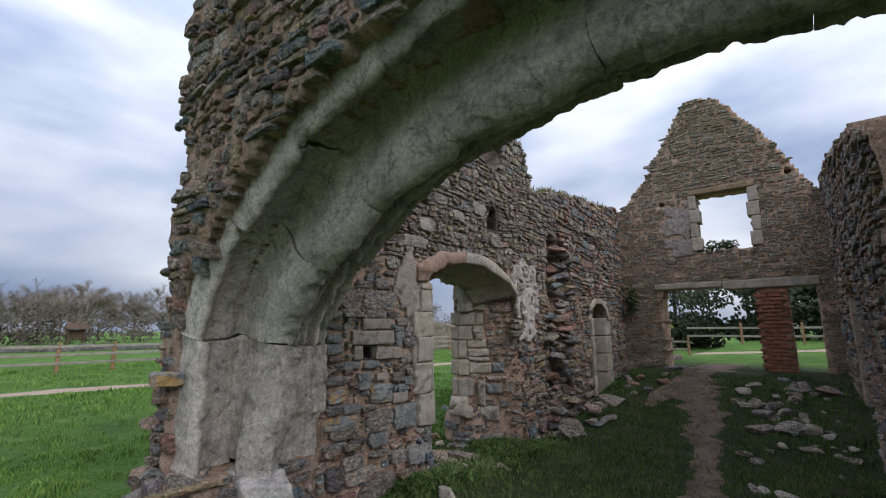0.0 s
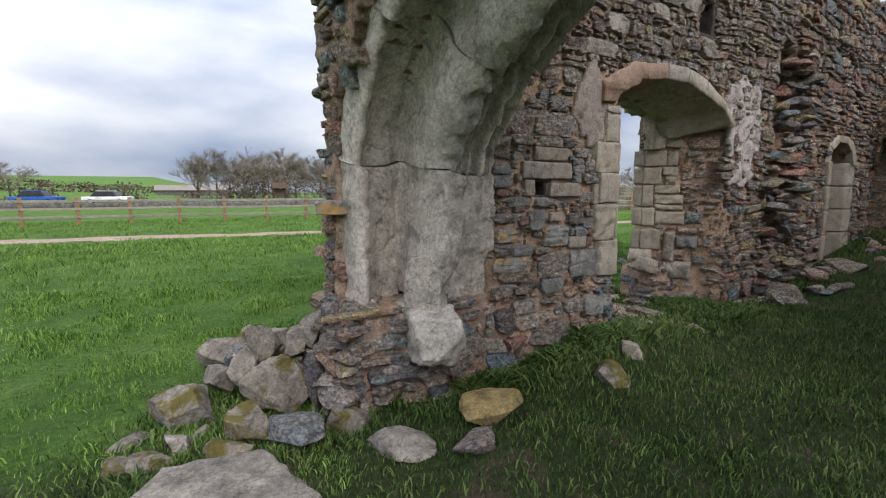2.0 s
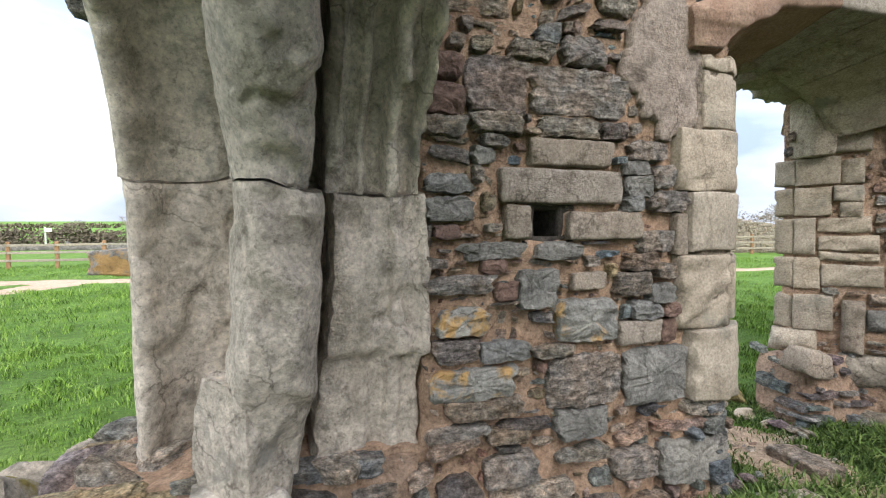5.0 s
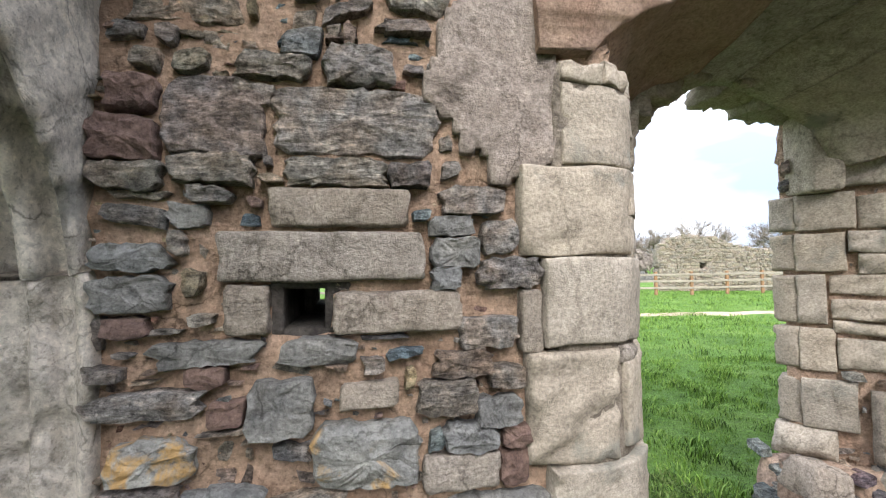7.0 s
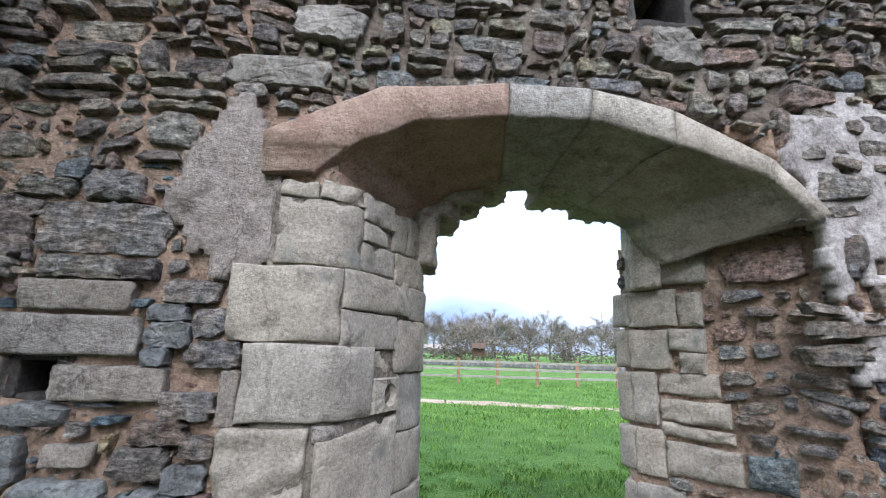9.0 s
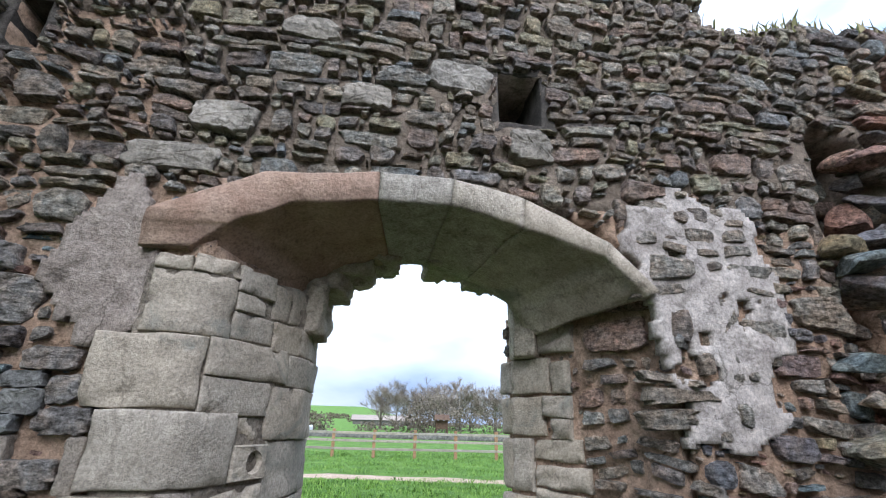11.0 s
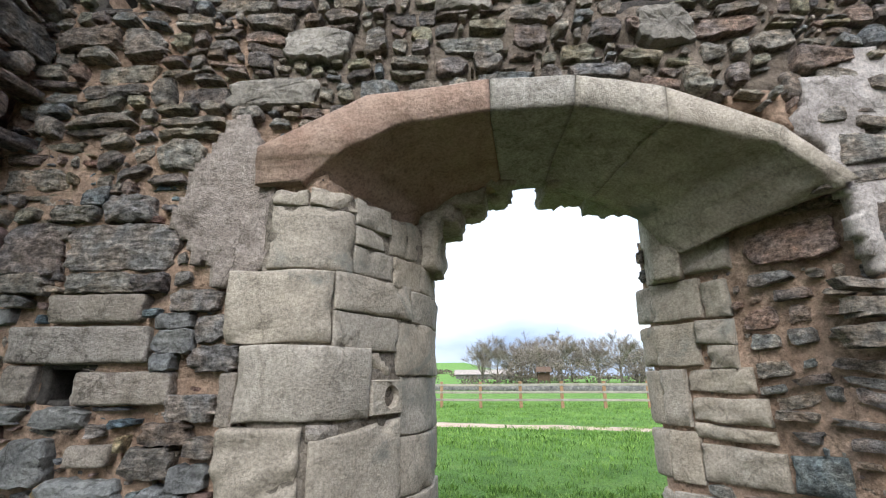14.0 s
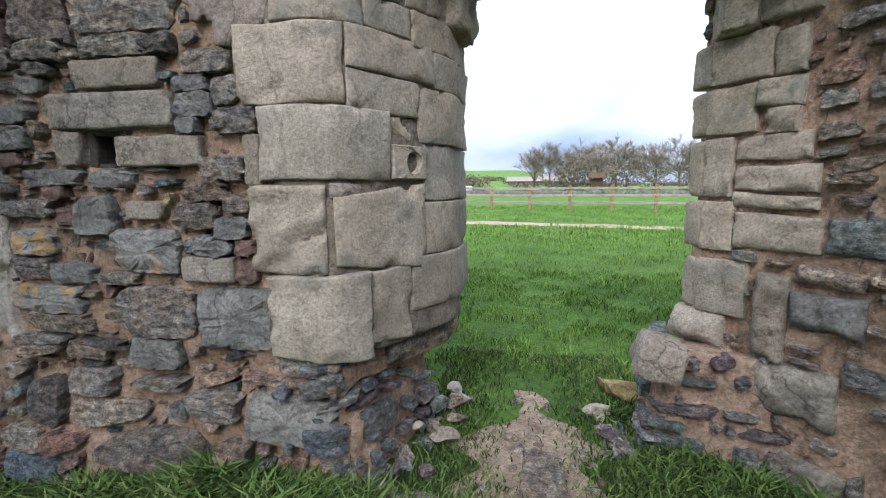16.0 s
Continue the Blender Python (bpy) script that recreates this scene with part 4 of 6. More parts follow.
def face_block(name, line, s0, s1, z0, z1, material, label="", proud=0.0, depth=0.2, rough=0.008, r=0.012, tilt=0.0, lean=(0.0, 0.0), tool=0.0):
    """A dressed block whose face follows a line in plan; lean lowers the far ends of its top and bed; tool: depth of the tooling."""
    seed = random.uniform(0, 60)

    def ticks(ln):
        n = max(3, int(ln / 0.022))
        e = min(r / ln, 0.2)
        return [0.0, e * 0.35, e] + [e + (1 - 2 * e) * i / n for i in range(1, n)] + [1 - e, 1 - e * 0.35, 1.0]

    ts, tz = ticks(s1 - s0), ticks(z1 - z0)
    verts, faces = [], []
    for a in ts:
        for b in tz:
            s = s0 + (s1 - s0) * a
            lo, hi = z0 + lean[0] * a, z1 + lean[1] * a
            z = lo + (hi - lo) * b
            s += 0.006 * nz(z, seed, 0, 9) * (a < 0.1 or a > 0.9)
            z += 0.006 * nz(s, seed, 5, 8) * (b < 0.1 or b > 0.9)
            x, y, nx, ny = softly(line, s)
            ea, eb = min(a, 1 - a) * (s1 - s0), min(b, 1 - b) * (z1 - z0)
            edge = max(0.0, 1 - min(ea, eb) / r)
            chip = max(0.0, nz(s, z, 2, 17, seed) - 0.2) * max(0.0, 1 - min(ea, eb) / 0.035)
            w = proud - r * 0.7 * edge * edge - 0.07 * chip + tilt * (b - 0.5)
            w += rough * (nz(s, z, 1, 5, seed) + 0.55 * nz(s, z, 4, 16, seed) + 0.35 * nz(s, z, 8, 45, seed))
            if tool:
                w -= tool * max(0.0, nz(s * 0.5 + z * 0.4, z * 3.0 - s * 1.2, 3, 9, seed))
            verts.append((x + nx * w, y + ny * w, z))
    m = len(tz)
    for i in range(len(ts) - 1):
        for j in range(m - 1):
            k = i * m + j
            faces.append((k, k + m, k + m + 1, k + 1))
    rim = [i * m for i in range(len(ts))] + [(len(ts) - 1) * m + j for j in range(1, m)] + [i * m + m - 1 for i in range(len(ts) - 2, -1, -1)] + [j for j in range(m - 2, 0, -1)]
    k = len(verts)
    for q in rim:
        s = s0 + (s1 - s0) * ts[q // m]
        x, y, nx, ny = softly(line, s, 0.12)
        v = verts[q]
        verts.append((v[0] - nx * depth, v[1] - ny * depth, v[2]))
    n = len(rim)
    faces += [(rim[i], k + i, k + (i + 1) % n, rim[(i + 1) % n]) for i in range(n)]
    faces.append(tuple(k + i for i in range(n - 1, -1, -1)))
    me = mesh_from(name, verts, faces, True)
    return part_me(name, me, material, wall_north, label)


put_block("reveal_body", prism([(0.5, 0.03), (0.81, 0.03), (1.10, 0.55), (0.5, 0.79)], 0.5, 2.1), M_MORTAR, wall_north, rough=0.012)
put_block("reveal_body", prism([(0.5, 0.5), (1.09, 0.53), (1.12, 0.79), (0.5, 0.79)], 0.5, 2.1), M_MORTAR, wall_north, rough=0.012)
face_block("joint_mortar", LEFT_LINE, 0.30, 1.30, 0.62, 2.04, M_JOINT, proud=-0.013, rough=0.004)
ASHLAR_LEFT = [(0.325, 0.455, 1.985, 2.04), (0.46, 0.65, 1.985, 2.05), (0.655, 0.85, 1.945, 2.05), (0.855, 0.96, 1.87, 2.02), (0.965, 1.15, 1.87, 2.04), (0.655, 0.81, 1.868, 1.94), (0.655, 0.875, 1.758, 1.862), (0.88, 1.06, 1.738, 1.862),
               (1.065, 1.41, 1.74, 1.862), (0.572, 0.99, 1.612, 1.75), (0.572, 0.90, 1.478, 1.606), (0.995, 1.41, 1.602, 1.735), (0.905, 1.41, 1.388, 1.597), (0.75, 0.87, 1.388, 1.468), (0.935, 1.41, 1.166, 1.383),
               (0.935, 1.41, 0.952, 1.161), (0.64, 0.85, 0.66, 0.925), (0.855, 1.41, 0.73, 0.947)]
for k, (s0, s1, z0, z1) in enumerate(ASHLAR_LEFT):
    face_block("ashlar_block", LEFT_LINE, s0, s1, z0, z1, M_ASHLAR, proud=random.uniform(-0.006, 0.006), tilt=random.uniform(-0.010, 0.010), r=0.006, lean=(-0.03, 0.0) if k == 16 else (0.0, 0.0))
face_block("ashlar_block", LEFT_LINE, 0.325, 0.648, 1.748, 1.98, M_ASHLAR, r=0.006)
face_block("ashlar_block", LEFT_LINE, 0.20, 0.565, 1.495, 1.742, M_ASHLAR, "dressed block with a scaled, flaking face", 0.008, r=0.007, rough=0.010, tool=0.022)
face_block("ashlar_block", LEFT_LINE, 0.265, 0.745, 1.247, 1.487, M_ASHLAR, "large dressed block bending into the reveal", 0.010, r=0.008)
face_block("ashlar_block", LEFT_LINE, 0.215, 0.49, 0.928, 1.232, M_ASHLAR, "worn dressed block with hollowed scars", 0.004, r=0.016, rough=0.018, tool=0.03)
face_block("ashlar_block", LEFT_LINE, 0.515, 0.93, 0.955, 1.190, M_ASHLAR, "large pale dressed block in the reveal", 0.012, r=0.010, rough=0.010, lean=(-0.05, 0.045))
face_block("small_stone", LEFT_LINE, 0.50, 0.62, 1.188, 1.238, M_LINTEL, proud=0.006, r=0.02, rough=0.016)
face_block("ashlar_block", LEFT_LINE, 0.275, 0.635, 0.635, 0.918, M_ASHLAR, "tooled dressed block over the torn foot", 0.022, r=0.007, rough=0.008, lean=(-0.03, 0.01), tool=0.010)
face_block("jamb_block", LEFT_LINE, 0.76, 1.41, 0.53, 0.70, M_TAN, "broken brown block under the jamb", -0.04, r=0.04, rough=0.03, lean=(-0.05, 0.03))
# stone with a round eye
verts, faces = [], []
for k in range(24):
    a = 2 * math.pi * k / 24
    sq = 1 / max(abs(math.cos(a)), abs(math.sin(a)))
    for rad, sx, deep in ((0.030, 1.0, -0.09), (0.036, 1.0, -0.01), (0.042, 1.0, 0.010), (0.058 * sq, 1.45, 0.012), (0.0625 * sq, 1.48, 0.0), (0.0625 * sq, 1.48, -0.12)):
        ds = rad * sx * math.cos(a) + (0.02 if sx < 1.2 else 0.0)
        x, y, nx, ny = softly(LEFT_LINE, 0.845 + ds)
        deep += 0.006 * nz(ds * 3, rad * math.sin(a) * 3, 1, 9)
        verts.append((x + nx * deep, y + ny * deep, 1.312 + rad * math.sin(a)))
for k in range(24):
    for j in range(5):
        faces.append((k * 6 + j, k * 6 + j + 1, (k + 1) % 24 * 6 + j + 1, (k + 1) % 24 * 6 + j))
faces.append(tuple(k * 6 for k in range(24)))
part_me("hollow_stone", mesh_from("hollow_stone", verts, faces), M_ASHLAR, wall_north, "stone with a round eye cut through it")

# right side: rubble reveal with dressed quoins at the outer edge
put_block("reveal_body", prism([(2.66, 0.12), (3.2, 0.08), (3.2, 0.79), (2.20, 0.76)], -0.1, 2.12), M_MORTAR, wall_north, rough=0.02)
face_block("joint_mortar", RIGHT_LINE, 0.06, 0.95, 0.0, 2.04, M_MORTAR, proud=-0.010, rough=0.014)
QUOIN_R = [(0.0, 0.27, 1.62, 1.80), (0.0, 0.235, 1.42, 1.61), (0.0, 0.155, 1.165, 1.41), (0.0, 0.18, 0.945, 1.155), (0.0, 0.25, 0.67, 0.91)]
LEDGES_R = [(0.275, 0.385, 1.62, 1.77), (0.24, 0.385, 1.515, 1.61), (0.275, 0.385, 1.41, 1.505), (0.165, 0.425, 1.32, 1.405), (0.17, 0.46, 1.20, 1.29), (0.175, 0.465, 1.13, 1.19), (0.185, 0.485, 0.965, 1.11), (0.17, 0.42, 1.83, 1.97)]
BIG_R = [(0.41, 0.63, 0.70, 0.83, M_SLATE), (0.29, 0.40, 0.56, 0.88, M_LINTEL), (0.28, 0.58, 0.33, 0.54, M_FIELD), (0.26, 0.63, 0.02, 0.20, M_FIELD), (0.42, 0.62, 0.87, 0.93, M_RUBBLE), (0.50, 0.66, 0.98, 1.10, M_RUBBLE)]
for s0, s1, z0, z1 in QUOIN_R:
    face_block("quoin", RIGHT_LINE, R_START + s0 + 0.045, R_START + s1, z0 + 0.003, z1 - 0.003, M_ASHLAR, proud=0.022, rough=0.008, r=0.007, tilt=random.uniform(-0.015, 0.015))
    face_block("quoin_edge", RIGHT_LINE, 0.0, R_START + s0 + 0.05, z0 + 0.006, z1 - 0.006, M_ASHLAR, proud=random.uniform(0.004, 0.014), rough=0.008, r=0.016)
for s0, s1, z0, z1 in LEDGES_R:
    face_block("quoin", RIGHT_LINE, R_START + s0, R_START + s1, z0, z1, M_ASHLAR, proud=random.uniform(0.02, 0.045), rough=0.020, r=0.014, tool=0.035, lean=(random.uniform(-0.015, 0.015), random.uniform(-0.02, 0.01)))
for s0, s1, z0, z1, m in BIG_R:
    face_block("stone", RIGHT_LINE, R_START + s0, R_START + s1, z0, z1, m, proud=random.uniform(0.03, 0.06), rough=0.03, r=0.04, lean=(random.uniform(-0.03, 0.03), random.uniform(-0.04, 0.02)))
face_block("jamb_lump", RIGHT_LINE, 0.0, R_START + 0.17, 0.52, 0.67, M_PALE, "lump of pale broken stone", 0.06, r=0.06, rough=0.03)


def face_r(u, v, w):
    x, y, nx, ny = along(RIGHT_LINE, R_START + u)
    return (x + nx * w, y + ny * w, v)


r_holes = [box_poly(a, z0, b, z1) for a, b, z0, z1 in QUOIN_R + LEDGES_R] + [box_poly(q[0], q[2], q[1], q[3]) for q in BIG_R]
cells_r = pack(rng, 0.0, 0.93, -0.05, 2.06, 0.16, 0.082, lambda u, v: True, r_holes)
lay(cells_r, face_r, lambda x, z: True, wall_north, "reveal_rubble", rng, 0.008, (0.0, 0.04), 120, material=M_REVEAL, fine=0.022)
lay(fillers(rng, 0.0, 0.93, -0.02, 2.04, 0.05, 0.035, lambda u, v: True, r_holes, cells_r), face_r, lambda x, z: False, wall_north, "small_reveal_rubble", rng, 0.002, (-0.02, 0.015), fine=0.02)
put_block("jamb_shaft", prism([(2.17, 0.56), (2.26, 0.48), (2.34, 0.60), (2.20, 0.74)], 1.80, 2.20), M_PALE, wall_north, r=0.02)

# arch stones over the door, deep and splayed
IN_A = [(0.72, 2.05), (0.88, 2.20), (1.10, 2.29), (1.42, 2.33), (1.73, 2.34), (2.05, 2.27), (2.41, 2.16), (2.60, 1.99)]
OUT_A = [(0.56, 2.07), (0.55, 2.22), (0.95, 2.42), (1.42, 2.47), (1.74, 2.475), (2.06, 2.41), (2.44, 2.235), (2.645, 2.03)]


def arch_in(s, y):
    """Lower edge of the arch, narrowing and falling a little towards the outside."""
    x, z = s
    k = 1 - 0.42 * max(y, 0) / 0.6
    return (1.64 + (x - 1.64) * k, z - 0.10 * max(y, 0) / 0.6)


def voussoir(name, i0, i1, material, label):
    verts, faces = [], []
    ys = [-0.045, -0.035, -0.01, 0.04, 0.1, 0.16, 0.22, 0.28, 0.34, 0.40, 0.46, 0.52]
    sect = []
    for k in range(i0, i1 + 1):
        for q in range(14 if k < i1 else 1):
            t = q / 14
            a = IN_A[k] if k == i1 else (IN_A[k][0] + (IN_A[k + 1][0] - IN_A[k][0]) * t, IN_A[k][1] + (IN_A[k + 1][1] - IN_A[k][1]) * t)
            b = OUT_A[k] if k == i1 else (OUT_A[k][0] + (OUT_A[k + 1][0] - OUT_A[k][0]) * t, OUT_A[k][1] + (OUT_A[k + 1][1] - OUT_A[k][1]) * t)
            sect.append((a, b))
    sect[0] = tuple((p[0] + (q[0] - p[0]) * 0.02, p[1] + (q[1] - p[1]) * 0.02) for p, q in zip(sect[0], sect[1]))
    sect[-1] = tuple((p[0] + (q[0] - p[0]) * 0.06, p[1] + (q[1] - p[1]) * 0.06) for p, q in zip(sect[-1], sect[-2]))
    sect = [sect[0]] + [sect[0]] + sect[1:-1] + [sect[-1]] + [sect[-1]]
    for si, (a, b) in enumerate(sect):
        dent = 0.008 if si in (0, len(sect) - 1) else 0.0
        row = []
        for j, y in enumerate(ys):
            p = arch_in(a, y)
            g = 0.024 * nz(p[0], y, p[1], 5) + 0.012 * nz(p[0], y, p[1], 15) + 0.006 * nz(p[0], y, p[1], 38)
            sh = 0.012 if j == 0 else 0.05 * max(0.0, y / 0.5) * max(0.0, 1 - y / 0.5)
            row.append((p[0], y + g + dent, p[1] + g + sh + dent))
        for j, y in enumerate(reversed(ys)):
            g = 0.018 * nz(b[0], y, b[1], 6) + 0.010 * nz(b[0], y, b[1], 17)
            sh = -0.012 if j == len(ys) - 1 else 0.0
            row.append((b[0], y + g, b[1] + g + sh + 0.04 * (y > 0.2)))
        verts += row
    m = 2 * len(ys)
    for i in range(len(sect) - 1):
        for j in range(m):
            k = (j + 1) % m
            faces.append((i * m + j, (i + 1) * m + j, (i + 1) * m + k, i * m + k))
    faces += [tuple(range(m)), tuple(reversed(range(len(verts) - m, len(verts))))]
    part_me(name, mesh_from(name, verts, faces, True), material, wall_north, label)


voussoir("voussoir", 0, 3, M_RED, "long red sandstone arch stone")
voussoir("voussoir", 3, 4, M_PALE, "pale arch stone")
voussoir("voussoir", 4, 5, M_PALE, "pale arch stone")
voussoir("voussoir", 5, 7, M_ASHLAR, "grey arch stone ending in a point")
# broken outer ring of the arch
for x0, x1, z0, z1 in ((1.00, 1.20, 1.86, 2.12), (1.06, 1.30, 2.06, 2.30), (1.20, 1.42, 2.16, 2.36), (1.36, 1.55, 2.24, 2.42), (1.70, 1.96, 2.25, 2.44), (1.92, 2.26, 2.19, 2.42)):
    put_block("outer_arch_stone", prism([(x0, 0.46), (x1, 0.46), (x1, 0.80), (x0, 0.80)], z0, z1), M_ASHLAR, wall_north, r=0.06, rough=0.035, cell=0.04)
put_block("arch_fill", prism([(0.75, 0.3), (2.65, 0.3), (2.5, 0.8), (0.9, 0.8)], 2.40, 2.62), M_MORTAR, wall_north, rough=0.03)
put_block("arch_fill", prism([(0.7, 0.3), (1.08, 0.45), (1.10, 0.8), (0.7, 0.8)], 2.0, 2.5), M_MORTAR, wall_north, rough=0.03)
put_block("arch_fill", prism([(2.30, 0.45), (2.7, 0.2), (2.7, 0.8), (2.24, 0.8)], 1.98, 2.5), M_MORTAR, wall_north, rough=0.03)

# torn rubble feet of the door sides, and the scar in the wall
foot = random.Random(8)
FOOT_L = [(0.52, -0.02), (0.74, -0.01), (0.86, 0.10), (1.0, 0.68)]


def foot_l(u, v, w):
    x, y, nx, ny = along(FOOT_L, u)
    return (x + nx * w + 0.16 * max(0.0, 0.45 - v), y + ny * w - 0.05 * max(0.0, 0.45 - v), v)


def foot_r(u, v, w):
    return (1.90 + u + 0.28 * v * (1 - u / 0.6), 0.40 - 0.10 * u + 0.16 * v - w, v)


def foot_r_side(u, v, w):
    return (1.90 + 0.28 * v - w + 0.10 * u, 0.40 + 0.16 * v + u, v)


for place, wide, high, sx, sz in ((foot_l, 0.92, 0.60, 0.15, 0.085), (foot_r, 0.55, 0.56, 0.16, 0.095), (foot_r_side, 0.36, 0.50, 0.15, 0.09)):
    cells = [c for c in pack(foot, 0.0, wide, -0.06, high, sx, sz, lambda u, v: True, [], 0.6) if foot.random() > 0.16]
    lay(cells, place, lambda x, z: True, wall_north, "foot_rubble", foot, 0.009, (0.004, 0.05), material=M_DARK_RUBBLE, fine=0.022)
    core("foot_mortar", lambda u, v: True, 0.0, wide, -0.15, high, place, 0.2, wall_north, 0.04, 0.012, -0.022)
for i in range(46):
    z, y, s = foot.uniform(-0.02, 0.16), foot.uniform(0.0, 0.75), foot.uniform(0.03, 0.10)
    x = 0.98 + 0.18 * y + foot.uniform(-0.04, 0.10) if i % 2 else 1.84 + 0.2 * z + foot.uniform(-0.06, 0.04)
    ob = part_me("stone", rock_mesh("stone", foot, s * 1.5, s, s * 0.7, fine=s > 0.09), foot.choice((M_DARK_RUBBLE, M_TAN, M_PALE)), wall_north)
    ob.matrix_basis = pose(x, y if i % 2 else 0.36 + y * 0.5, z * (1.0 if i % 2 else 0.6) + 0.06, foot.uniform(-15, 15), foot.uniform(-15, 15), foot.uniform(0, 360))
put_block("foot_body", prism([(0.55, 0.08), (0.78, 0.10), (0.95, 0.7), (0.6, 0.75)], -0.1, 0.56), M_MORTAR, wall_north, r=0.08, rough=0.05)
put_block("foot_body", [(1.92, 0.38, -0.1), (2.38, 0.46, -0.1), (2.5, 0.78, -0.1), (1.95, 0.78, -0.1), (2.16, 0.50, 0.52), (2.36, 0.54, 0.52), (2.5, 0.78, 0.52), (2.18, 0.76, 0.52)], M_MORTAR, wall_north, r=0.08, rough=0.05)
put_block("stone", [(1.86, 0.36, 0.48), (2.06, 0.34, 0.42), (2.10, 0.55, 0.44), (1.90, 0.58, 0.48), (1.92, 0.38, 0.63), (2.07, 0.36, 0.58), (2.10, 0.52, 0.58), (1.94, 0.55, 0.63)], M_LINTEL, wall_north, "tan block on the broken foot of the jamb", r=0.04, rough=0.02)
for i in range(80):
    z = foot.uniform(0.2, 3.0)
    x, s = foot.choice((3.62, 3.82, 3.95, 4.1, 4.14, 4.2)) + foot.uniform(-0.1, 0.12), foot.uniform(0.12, 0.26)
    ob = part_me("stone", rock_mesh("stone", foot, s * 1.5, s * 1.1, s * 0.55), M_RUBBLE, wall_north)
    ob.matrix_basis = pose(x, foot.uniform(-0.10, 0.06), z, foot.uniform(-15, 15), foot.uniform(-15, 15), foot.uniform(-30, 30))
# second doorway: dressed edge stones
for z0, z1 in ((0.3, 0.7), (0.71, 1.05), (1.06, 1.4), (1.41, 1.75)):
    put_block("jamb_block", prism([(6.35, 0.10), (6.6, 0.08), (6.6, 0.6), (6.1, 0.8)], z0, z1), M_ASHLAR, wall_north, r=0.02)
    put_block("jamb_block", prism([(5.42, 0.02), (5.6, 0.04), (5.75, 0.68), (5.45, 0.68)], z0, z1), M_ASHLAR, wall_north, r=0.02)
put_block("blocking", prism([(5.4, 0.72), (6.6, 0.78), (6.6, 0.95), (5.4, 0.9)], 0.2, 2.15), M_MORTAR, wall_north, rough=0.03)
for k in range(5):
    a0, a1 = math.pi * (1 - k / 5), math.pi * (1 - (k + 1) / 5)
    q = [(6.0 + r * math.cos(a), 1.72 + 0.72 * r * math.sin(a)) for r, a in ((0.45, a0), (0.45, a1), (0.6, a1), (0.6, a0))]
    put_block("voussoir", [(q[0][0], 0.06, q[0][1]), (q[1][0], 0.06, q[1][1]), (q[1][0], 0.5, q[1][1]), (q[0][0], 0.5, q[0][1]),
                           (q[3][0], 0.06, q[3][1]), (q[2][0], 0.06, q[2][1]), (q[2][0], 0.5, q[2][1]), (q[3][0], 0.5, q[3][1])], M_ASHLAR, wall_north, r=0.015)

# ---- cross wall that the rib carries, and the wall's torn end ----
RIB_BASE = [(0.03, 0.60), (0.02, 1.0), (0.0, 1.40), (-0.08, 1.68), (-0.26, 1.93), (-0.48, 2.14), (-0.75, 2.34), (-1.1, 2.53), (-1.5, 2.69), (-1.95, 2.81), (-2.4, 2.87), (-2.8, 2.89)]
RIB_BASE += [(-5.6 - y, z) for y, z in reversed(RIB_BASE[:-1])]
TOP_C = [(-5.9, 2.0), (-4.4, 3.2), (-2.8, 3.3), (-1.9, 3.3), (-1.4, 3.7), (-1.0, 4.5), (-0.5, 5.2), (0.5, 5.3)]
EDGE_C = [(0.0, 0.85), (0.3, 0.80), (0.65, 0.74), (0.95, 0.72), (1.28, 0.70), (1.6, 0.70), (1.85, 0.68), (2.05, 0.62), (2.4, 0.56), (2.85, 0.32), (3.0, 0.4), (3.2, 0.6), (3.6, 0.52), (4.2, 0.54), (5.6, 0.5)]


def rib_z(y):
    return lerp_line([(a, b) for a, b in sorted(RIB_BASE[2:13])], y) if y > -2.8 else lerp_line([(-5.6 - a, b) for a, b in RIB_BASE[2:13]], y)


def in_c(u, v):
    if v > lerp_line(TOP_C, u) + 0.06 * nz(u, v, 3, 5) or u > lerp_line(EDGE_C, v) + 0.05 * nz(u, v, 9, 8):
        return False
    return v < 0.60 and u > 0.0 or u > 0.44 and v < 1.75 or v > rib_z(u - (0.42 if v < 2.0 else 0.25)) + 0.25


wall_cross = thing("wall_cross", "torn rubble cross wall standing on the stone rib", "wall", kind="structure")


def face_c(u, v, w):
    return (-1.50 - w - 0.22 * max(0, 0.62 - v) - 0.08 * max(0, min(1, (v - 1.8) / 0.5)), u, v)


def face_c2(u, v, w):
    return (-0.43 + w, u, v)


